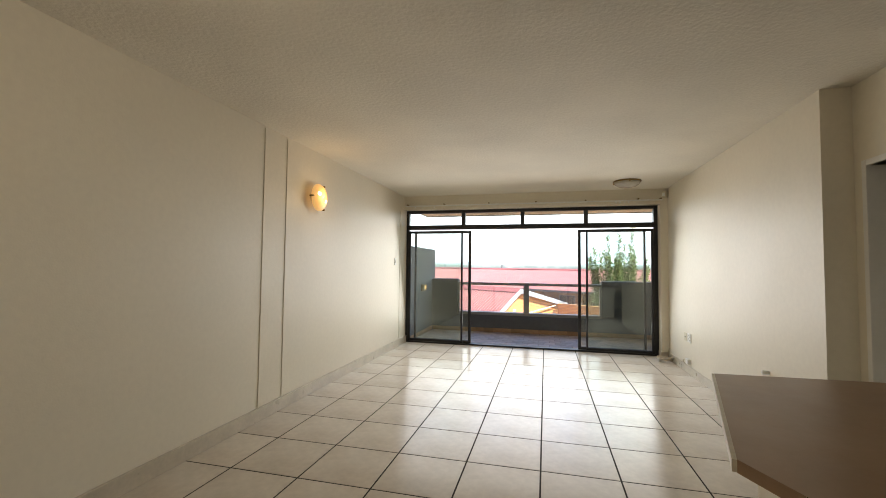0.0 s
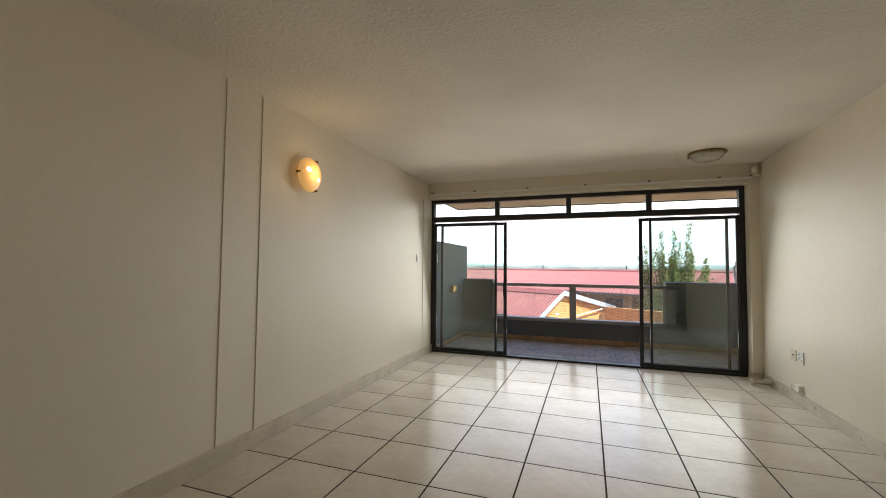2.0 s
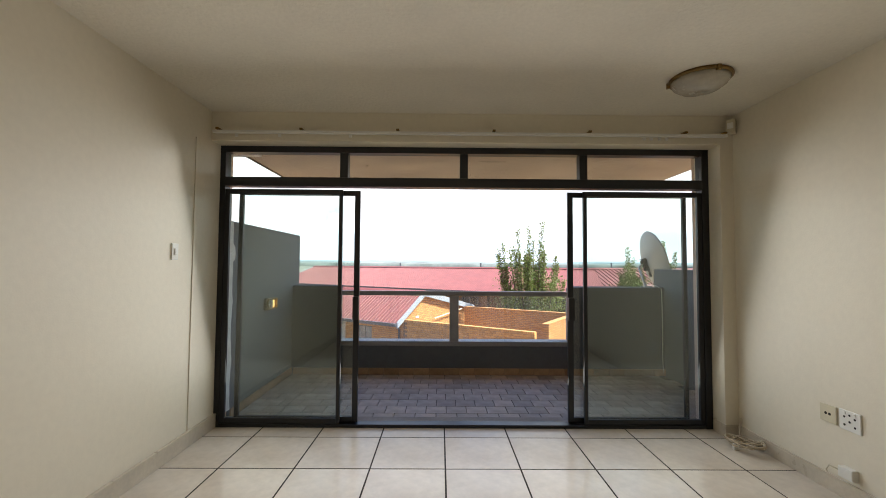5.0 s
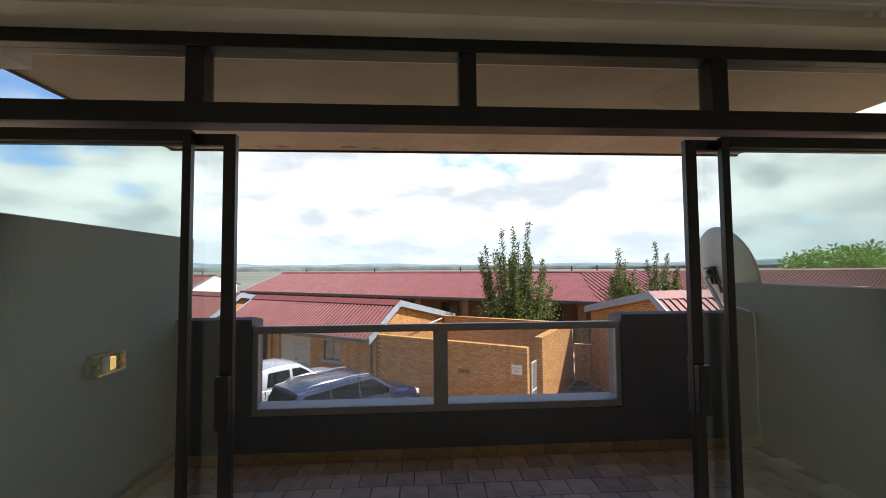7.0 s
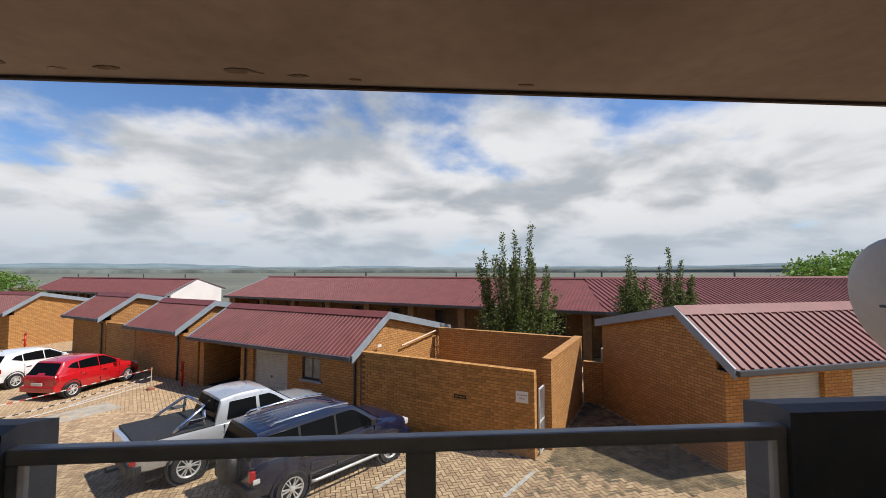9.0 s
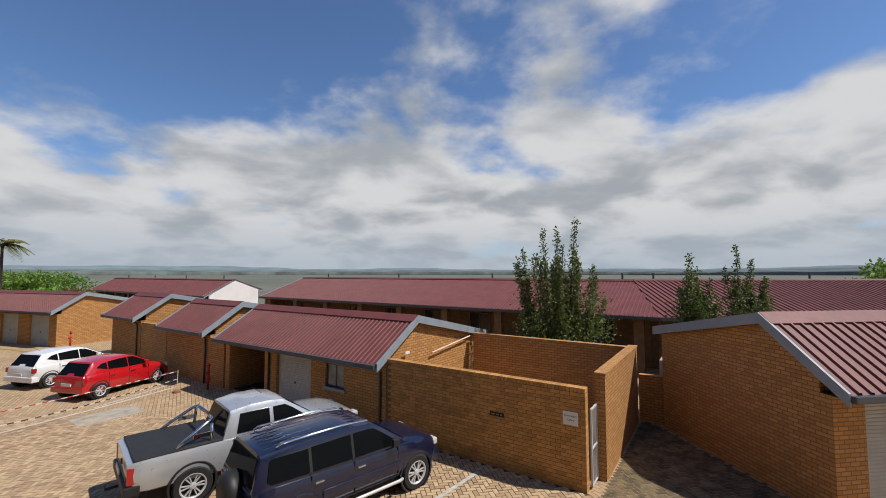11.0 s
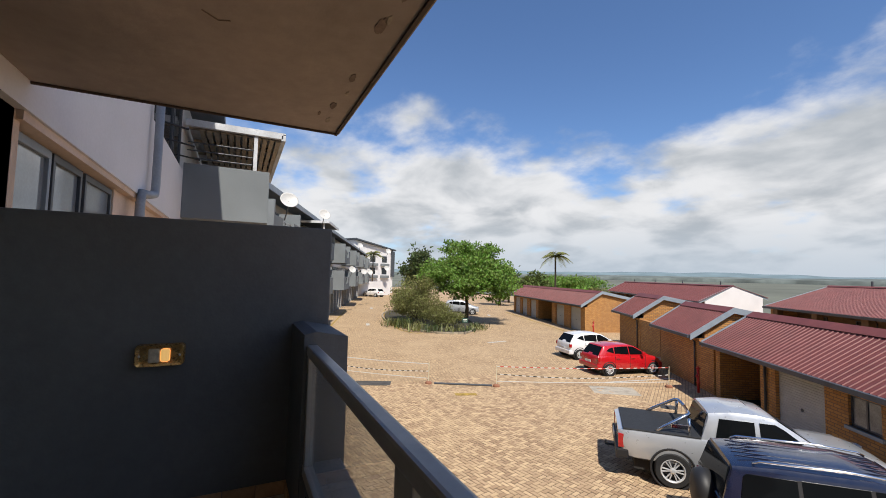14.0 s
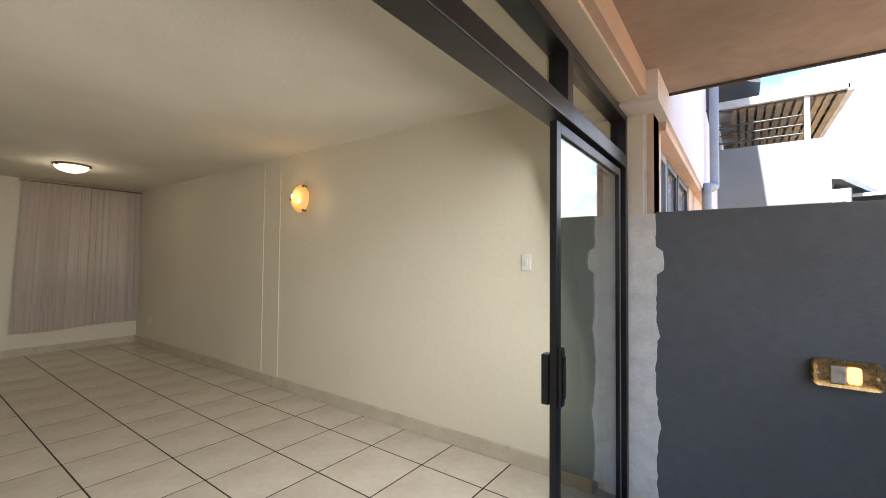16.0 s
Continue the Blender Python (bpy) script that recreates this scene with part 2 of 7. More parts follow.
def mesh_ob(name, bm, m, parent=None, label="", smooth=False):
    me = bpy.data.meshes.new(name)
    bm.normal_update()
    bm.to_mesh(me)
    bm.free()
    for mm in (m if isinstance(m, (list, tuple)) else [m]):
        me.materials.append(mm)
    if smooth:
        for p in me.polygons:
            p.use_smooth = True
    ob = new(name, me)
    if parent:
        ob.parent = parent
    if label:
        ob["label"] = label
    return ob


part = mesh_ob


def thing(name, label, category, group="", m=None, kind=""):
    ob = new(name)
    ob.empty_display_size = 0.1
    if m is not None:
        ob.matrix_world = m
    return tagged(ob, label, category, group, kind)


def B(*boxes, bevel=0.0, m=None):
    """One bmesh of axis-aligned boxes (x0, x1, y0, y1, z0, z1), edges optionally rounded."""
    bm = bmesh.new()
    for x0, x1, y0, y1, z0, z1 in boxes:
        vs = [bm.verts.new(p) for p in ((x0, y0, z0), (x1, y0, z0), (x1, y1, z0), (x0, y1, z0), (x0, y0, z1), (x1, y0, z1), (x1, y1, z1), (x0, y1, z1))]
        for f in ((3, 2, 1, 0), (4, 5, 6, 7), (0, 1, 5, 4), (1, 2, 6, 5), (2, 3, 7, 6), (3, 0, 4, 7)):
            bm.faces.new([vs[i] for i in f])
    if bevel:
        bmesh.ops.bevel(bm, geom=bm.edges[:], offset=bevel, segments=2, affect="EDGES", profile=0.6)
    if m is not None:
        bm.transform(m)
    return bm


def boxes_uv(name, boxes, m, parent=None, label="", at=None):
    """Boxes with UVs in metres, u along the walls and v upwards (x, y on the flat faces)."""
    bm = B(*boxes)
    uv = bm.loops.layers.uv.new("uv")
    bm.normal_update()
    for f in bm.faces:
        n = f.normal
        for l in f.loops:
            c = l.vert.co
            l[uv].uv = (c.x, c.y) if abs(n.z) > 0.7 else ((c.x, c.z) if abs(n.y) > abs(n.x) else (c.y + 0.115, c.z))
    ob = mesh_ob(name, bm, m, parent, label)
    if at is not None:
        ob.matrix_world = at
    return ob


def prism(pts, x0, x1, axis="x"):
    """A polygon (a, b) swept from x0 to x1; axis x: points are (y, z); y: (x, z); z: (x, y)."""
    bm = bmesh.new()

    def v(a, b, t):
        return bm.verts.new({"x": (t, a, b), "y": (a, t, b), "z": (a, b, t)}[axis])
    lo, hi = [v(a, b, x0) for a, b in pts], [v(a, b, x1) for a, b in pts]
    bm.faces.new(lo[::-1]); bm.faces.new(hi)
    for i in range(len(pts)):
        j = (i + 1) % len(pts)
        bm.faces.new((lo[i], lo[j], hi[j], hi[i]))
    bmesh.ops.recalc_face_normals(bm, faces=bm.faces[:])
    return bm


def tube(points, r, seg=8, bm=None):
    """A round bar through the points; r a number or one per point."""
    bm = bm or bmesh.new()
    pts = [Vector(p) for p in points]
    rings = []
    for i, p in enumerate(pts):
        d = (pts[min(i + 1, len(pts) - 1)] - pts[max(i - 1, 0)]).normalized()
        a = d.orthogonal().normalized() if abs(d.z) > 0.9 else d.cross(Vector((0, 0, 1))).normalized()
        b = d.cross(a)
        rr = r[i] if isinstance(r, (list, tuple)) else r
        rings.append([bm.verts.new(p + (a * math.cos(t) + b * math.sin(t)) * rr) for t in [2 * math.pi * k / seg for k in range(seg)]])
    for q, s in zip(rings, rings[1:]):
        for k in range(seg):
            bm.faces.new((q[k], q[(k + 1) % seg], s[(k + 1) % seg], s[k]))
    bm.faces.new(rings[0][::-1]); bm.faces.new(rings[-1])
    return bm


def lathe(profile, seg=24, m=None, caps=True):
    """Profile of (radius, height) turned about z."""
    bm = bmesh.new()
    rings = []
    for r, z in profile:
        rings.append([bm.verts.new((max(r, 1e-4) * math.cos(2 * math.pi * k / seg), max(r, 1e-4) * math.sin(2 * math.pi * k / seg), z)) for k in range(seg)])
    for q, s in zip(rings, rings[1:]):
        for k in range(seg):
            bm.faces.new((q[k], q[(k + 1) % seg], s[(k + 1) % seg], s[k]))
    if caps:
        bm.faces.new(rings[0][::-1]); bm.faces.new(rings[-1])
    bmesh.ops.remove_doubles(bm, verts=bm.verts[:], dist=1e-4)
    bmesh.ops.recalc_face_normals(bm, faces=bm.faces[:])
    if m is not None:
        bm.transform(m)
    return bm


def struct(name, boxes, m, label, category, bevel=0.0):
    return tagged(mesh_ob(name, B(*boxes, bevel=bevel), m), label, category, kind="structure")

# ---- the living room ----
XL, XR, YB, YN, CEILZ = -0.04, 4.39, -8.15, -0.20, 2.685
FLOORMESH = struct("floor", [(XL - 0.2, 6.6, YB - 0.2, 0.10, -0.25, -0.0014)], GROUT, "pale glazed tile floor with dark joints", "floor")
struct("ceiling", [(XL - 0.2, 6.6, YB - 0.2, 0.16, CEILZ, CEILZ + 0.22)], CEIL, "cream stippled plaster ceiling", "ceiling")
WEST = pose(-0.025, YN, 0, 0, 0, 0.3)      # the long wall runs a little askew; local x is off its face, local y along it
ww = struct("wall_west", [(-0.2, 0, -8.4, 0.34, -0.25, CEILZ)], CREAM, "long cream painted living room wall", "wall")
ww.matrix_world = WEST
# back wall with a window opening behind the sheer curtain
struct("wall_south", [(-0.3, 0.10, YB - 0.2, YB, 0, CEILZ), (1.46, 6.6, YB - 0.2, YB, 0, CEILZ), (0.10, 1.46, YB - 0.2, YB, 0, 1.12), (0.10, 1.46, YB - 0.2, YB, 2.45, CEILZ)],
       CREAM, "cream end wall with a curtained window", "wall")
# unseen walls and slabs added behind the back window to keep light off it
struct("corridor_closure", [(-0.3, 6.7, -9.95, -9.80, -3.15, 2.66), (-0.3, 6.7, -9.95, -8.42, 2.66, 2.86), (-0.3, 6.7, -9.80, -8.42, -0.2, -0.05)], mat("blocker_plaster", (0.50, 0.45, 0.38), 0.85, vary=0.06), "plain unseen enclosure added to darken the back window", "wall")
struct("wall_east_1", [(XR, XR + 0.2, -3.93, YN, 0, CEILZ)], CREAM, "cream wall with sockets beside the sliding door", "wall")
struct("wall_east_2", [(4.58, 4.70, -4.02, -3.93, 0, CEILZ), (4.58, 4.70, -5.0, -4.80, 0, CEILZ), (4.58, 4.70, -4.80, -4.02, 2.10, CEILZ)], CREAM, "cream wall with a doorway to a passage", "wall")
struct("wall_kitchen", [(4.70, 6.6, -5.0, -4.88, 0, CEILZ), (6.4, 6.6, YB, -5.0, 0, CEILZ), (4.70, 6.0, -3.93, -3.8, 0, CEILZ), (5.9, 6.0, -4.88, -3.93, 0, CEILZ)], CREAM, "plain cream wall closing kitchen and passage", "wall")
struct("wall_north", [(XL, XR + 0.2, YN, 0.16, 2.44, CEILZ), (4.28, XR + 0.2, YN, 0.16, 0, 2.44)], CREAM, "cream beam and pier round the sliding door", "wall")
struct("wall_north_outside", [(4.28, 5.2, 0.16, 0.20, -0.05, 2.6), (XL - 0.28, XL - 0.0, 0.16, 0.20, -0.05, 2.6), (XL, 4.28, 0.12, 0.20, 2.46, 2.6)], PEACH, "peach plastered outside wall and lintel", "wall")

sk = [(0, 0.022, -7.95, 0.17, 0, 0.105), (XR - 0.014, XR, -3.93, YN, 0, 0.09), (XL, 6.4, YB, YB + 0.014, 0, 0.10), (4.27, XR, YN - 0.012, YN, 0, 0.09), (4.268, 4.28, YN, -0.06, 0, 0.09)]
for i, b in enumerate(sk):
    o = tagged(mesh_ob("baseboard", B(b, (b[0], b[1] + (0.004 if i < 1 else 0), b[2], b[3], b[5], b[5] + 0.012), bevel=0.003), SKIRT), "low tiled skirting along the wall", "baseboard", kind="structure")
    if i == 0:
        o.matrix_world = WEST

# cover strips on the long wall
for y, top in ((-3.91, CEILZ - 0.02), (-3.57, CEILZ - 0.02), (-0.21, 2.4)):
    o = tagged(mesh_ob("trim", B((0, 0.007, y - 0.009, y + 0.009, 0.115, top), bevel=0.002), CREAM), "thin cream cover strip up the wall", "trim", kind="structure")
    o.matrix_world = WEST

# doorway frame
dr = thing("door_1", "open doorway with a white painted frame", "doorway", kind="structure")
part("door_frame", B((4.565, 4.715, -4.06, -4.02, 0, 2.14), (4.565, 4.715, -4.80, -4.76, 0, 2.14), (4.565, 4.715, -4.76, -4.06, 2.10, 2.14), bevel=0.004), WHITE, dr)

# ---- sliding door in the north opening ----
sd = thing("door_2", "black aluminium sliding door pushed open in the middle", "sliding door", kind="structure")
F0, F1 = -0.045, 0.05
part("outer_frame", B((XL, XL + 0.06, F0, F1, 0, 2.44), (4.22, 4.28, F0, F1, 0, 2.44), (XL + 0.06, 4.22, F0, F1, 2.385, 2.44), (XL + 0.06, 4.22, F0, F1, 0.0, 0.028), bevel=0.004), BLACK, sd)
part("transom_bar", B((XL + 0.06, 4.22, F0 - 0.005, F1 + 0.005, 2.085, 2.165), bevel=0.005), BLACK, sd)
for x in (1.055, 2.115, 3.175):
    part("mullion", B((x - 0.035, x + 0.035, F0 + 0.01, F1, 2.155, 2.385), bevel=0.003), BLACK, sd)
for a, b in ((0.02, 1.02), (1.09, 2.08), (2.15, 3.14), (3.21, 4.22)):
    g = part("pane", B((a, b, 0.0, 0.004, 2.155, 2.385)), PANE, sd)
    g.visible_shadow = False


def sash(name, x0, x1, y, wide0, wide1, handle_x=None):
    p = part(name, B((x0, x0 + wide0, y - 0.015, y + 0.015, 0.03, 2.06), (x1 - wide1, x1, y - 0.015, y + 0.015, 0.03, 2.06),
                     (x0 + wide0, x1 - wide1, y - 0.015, y + 0.015, 2.015, 2.06), (x0 + wide0, x1 - wide1, y - 0.015, y + 0.015, 0.03, 0.075), bevel=0.003), BLACK, sd)
    g = part("pane", B((x0 + wide0, x1 - wide1, y - 0.003, y + 0.003, 0.075, 2.015)), PANE, p)
    g.visible_shadow = False
    if handle_x is not None:
        part("handle", B((handle_x - 0.018, handle_x + 0.018, y + 0.015, y + 0.034, 0.92, 1.15), (handle_x - 0.012, handle_x + 0.012, y + 0.033, y + 0.042, 0.95, 1.12),
                         (handle_x - 0.025, handle_x + 0.025, y - 0.05, y - 0.018, 0.92, 1.12), bevel=0.005), BLACK, p)


sash("fixed_panel", 0.02, 1.05, -0.022, 0.04, 0.032)
sash("sliding_panel", 0.12, 1.195, 0.026, 0.038, 0.048, 1.171)
sash("fixed_panel", 3.17, 4.22, -0.022, 0.032, 0.04)
sash("sliding_panel", 3.045, 4.11, 0.026, 0.048, 0.034, 3.069)
struct("threshold", [(XL, 4.28, 0.05, 0.2, -0.05, 0.008)], mat("threshold_cement", (0.36, 0.32, 0.27), 0.8), "cement threshold under the sliding door", "threshold")

# ---- balcony ----
BFZ = -0.03
struct("balcony_floor", [(-0.2, 5.2, 0.2, 2.05, -0.3, BFZ - 0.012)], mat("balcony_joint", (0.13, 0.10, 0.08), 0.95), "balcony floor of small worn clay tiles", "floor")
struct("balcony_wall_west", [(-0.22, -0.025, 0.2, 2.05, -0.3, 1.80)], CHAR, "tall charcoal painted balcony side wall", "wall", bevel=0.012)
struct("balcony_wall_east", [(4.88, 5.07, 0.2, 2.07, -0.3, 1.37)], CHAR, "charcoal painted balcony side wall", "wall", bevel=0.012)


def parapet(name, x0, x1):
    bm = prism([(1.80, -0.3), (2.05, -0.3), (2.05, 1.10), (1.80 + 0.07, 1.135), (1.80, 1.12)], x0, x1)
    tagged(mesh_ob(name, bm, CHAR), "charcoal painted balcony parapet with sloped top", "parapet wall", kind="structure")


parapet("parapet_west", -0.025, 0.57)
parapet("parapet_east", 3.65, 4.88)
struct("parapet_low", [(0.57, 3.65, 1.805, 2.05, -0.3, 0.34)], CHAR, "low charcoal parapet under the balcony rail", "parapet wall")
rl = thing("balcony_rail", "grey metal balcony rail frame in the parapet gap", "railing")
part("top_rail", B((0.57, 3.65, 1.815, 1.875, 1.0, 1.062), bevel=0.012), RAILGREY, rl)
for x0, x1 in ((0.57, 0.615), (2.04, 2.16), (3.605, 3.65)):
    part("post", B((x0, x1, 1.82, 1.87, 0.40, 1.0), bevel=0.004), RAILGREY, rl)
part("sill", B((0.57, 3.65, 1.815, 2.03, 0.341, 0.40), bevel=0.006), mat("grey_sill", (0.36, 0.355, 0.34), 0.6, vary=0.1), rl)
DUSTY = glass("dusty_glass", (0.96, 0.97, 0.96))
_N, _L = DUSTY.node_tree.nodes, DUSTY.node_tree.links
_dd, _dm, _dt, _dn, _dr = (_N.new("ShaderNode" + k) for k in ("BsdfTranslucent", "MixShader", "TexCoord", "TexNoise", "MapRange"))
_dd.inputs[0].default_value = (0.85, 0.84, 0.80, 1)
_dn.inputs["Scale"].default_value, _dn.inputs["Detail"].default_value = 2.5, 6
_dr.inputs["To Min"].default_value, _dr.inputs["To Max"].default_value = 0.01, 0.05
_out = [n for n in _N if n.type == "OUTPUT_MATERIAL"][0]
_clean = _out.inputs[0].links[0].from_socket
_L.new(_dt.outputs["Object"], _dn.inputs["Vector"]); _L.new(_dn.outputs["Fac"], _dr.inputs["Value"]); _L.new(_dr.outputs[0], _dm.inputs[0])
_L.new(_clean, _dm.inputs[1]); _L.new(_dd.outputs[0], _dm.inputs[2]); _L.new(_dm.outputs[0], _out.inputs[0])
for x0, x1 in ((0.615, 2.04), (2.16, 3.605)):
    part("pane", B((x0, x1, 1.842, 1.848, 0.40, 1.0)), DUSTY, rl, "dusty clear glass infill")
struct("slab_soffit", [(-0.27, 5.0, 0.2, 2.12, 2.60, 2.62)], SOFFIT, "brown painted soffit of the balcony above", "ceiling")
struct("slab_above", [(-0.27, 5.0, 0.2, 2.125, 2.62, 2.84)], SOFFIT, "brown edge of the balcony slab above", "slab", bevel=0.01)
tagged(mesh_ob("trim", B((-0.27, 5.0, 2.085, 2.105, 2.585, 2.60), (-0.255, -0.24, 0.2, 2.085, 2.585, 2.60)), mat("drip_edge", (0.10, 0.07, 0.055), 0.8)), "dark drip edge under the slab", "trim", kind="structure")

# ---- ground and distance ----
G = -3.15
gm = bmesh.new()
uvl = gm.loops.layers.uv.new("uv")
vs = [gm.verts.new(p) for p in ((-140, -60, G), (60, -60, G), (60, 60, G), (-140, 60, G))]
f = gm.faces.new(vs)
for l in f.loops:
    l[uvl].uv = (l.vert.co.x, l.vert.co.y)
tagged(mesh_ob("ground_paving", gm, PAVE), "worn sandy clay brick paving of the parking yard", "paving", kind="structure")
gm = bmesh.new()
bmesh.ops.create_circle(gm, cap_ends=True, segments=64, radius=4500)
bmesh.ops.translate(gm, verts=gm.verts[:], vec=(0, 0, G - 0.6))
tagged(mesh_ob("ground", gm, mat("far_veld", (0.16, 0.17, 0.13), 0.95, vary=0.2, scale=0.01, fine=0.2)), "green and brown land reaching to the horizon", "ground", kind="structure")


def hills(name, dist, h0, h1, color, seed, a0=-100, a1=100, freq=3.0):
    bm = bmesh.new()
    n = 220
    prev = None
    for i in range(n + 1):
        a = radians(a0 + (a1 - a0) * i / n)
        k = noise.noise((math.sin(a) * freq + seed, math.cos(a) * freq, seed)) * 0.5 + 0.5
        k2 = noise.noise((a * 17 + seed, 1.3, seed)) * 0.12
        top = h0 + (h1 - h0) * max(0, min(1, k + k2))
        x, y = math.sin(a), math.cos(a)
        row = [bm.verts.new((x * dist, y * dist, G - 8)), bm.verts.new((x * dist, y * dist, top * 0.5)), bm.verts.new((x * (dist + 150), y * (dist + 150), top))]
        if prev:
            for q in range(2):
                bm.faces.new((prev[q], row[q], row[q + 1], prev[q + 1]))
        prev = row
    tagged(mesh_ob(name, bm, color, smooth=True), "low hills at the horizon, coloured blue green for haze", "hills", kind="structure")


# distance haze is mixed into both hill colours; the air stays clear
hills("backdrop_hills_far", 3600, 15, 85, mat("haze_tinted_far_hill", (0.17, 0.235, 0.265), 1.0, vary=0.12, scale=0.01, fine=0.02), 3.1)
hills("backdrop_hills_near", 1900, 5, 24, mat("haze_tinted_near_hill", (0.17, 0.20, 0.19), 1.0, vary=0.25, scale=0.012, fine=0.05), 7.7, freq=2.0)

# ---- garages and rows of units round the yard ----


def rib_roof(name, x0, x1, low, high, parent, m=SHEET, pitch=0.19, rib=0.026):
    """Ribbed sheet from the low edge (y, z) to the high edge."""
    bm = bmesh.new()
    n = max(2, int(round((x1 - x0) / pitch)))
    p = (x1 - x0) / n
    xs = []
    for i in range(n):
        a = x0 + i * p
        xs += [(a, 0), (a + p * 0.66, 0), (a + p * 0.74, rib), (a + p * 0.92, rib)]
    xs.append((x1, 0))
    lo = [bm.verts.new((x, low[0], low[1] + h)) for x, h in xs]
    hi = [bm.verts.new((x, high[0], high[1] + h)) for x, h in xs]
    for i in range(len(xs) - 1):
        bm.faces.new((lo[i], lo[i + 1], hi[i + 1], hi[i]))
    return part(name, bm, m, parent)


def barge(parent, x, pts, w=0.20, t=0.03, m=TRIM):
    """Board along a gable edge through (y, z) points."""
    poly = [(y, z + 0.05) for y, z in pts] + [(y, z - w) for y, z in pts[::-1]]
    return part("barge_board", prism(poly, x - t, x + t), m, parent)


def gable(x, front, peak, back, base, m, parent, thick=0.22, name="gable_wall"):
    poly = [(front[0], base), (front[0], front[1]), peak, back, (back[0], base)]
    bm = prism(poly, x - thick / 2, x + thick / 2)
    uv = bm.loops.layers.uv.new("uv")
    for f in bm.faces:
        for l in f.loops:
            c = l.vert.co
            l[uv].uv = (c.y, c.z) if abs(f.normal.x) > 0.5 else (c.x, c.z)
    return part(name, bm, m, parent)


def shutter(parent, x0, x1, z1, y=0.12):
    bm = bmesh.new()
    n = int(z1 / 0.075)
    rows = []
    for i in range(n + 1):
        z = z1 * i / n
        for dz, dy in ((0.0, 0.0), (0.02, -0.012), (0.055, -0.012)):
            if z + dz <= z1:
                rows.append((y + dy, z + dz))
    pv = None
    for yy, z in rows:
        r = (bm.verts.new((x0, yy, z)), bm.verts.new((x1, yy, z)))
        if pv:
            bm.faces.new((pv[0], pv[1], r[1], r[0]))
        pv = r
    d = part("roller_shutter", bm, ROLLER, parent, "pale corrugated steel roller shutter")
    part("lock", lathe([(0.05, 0), (0.05, 0.015), (0.02, 0.02)], 10, pose((x0 + x1) / 2, y - 0.02, z1 * 0.45, 90)), GUTTER, d)
    return d


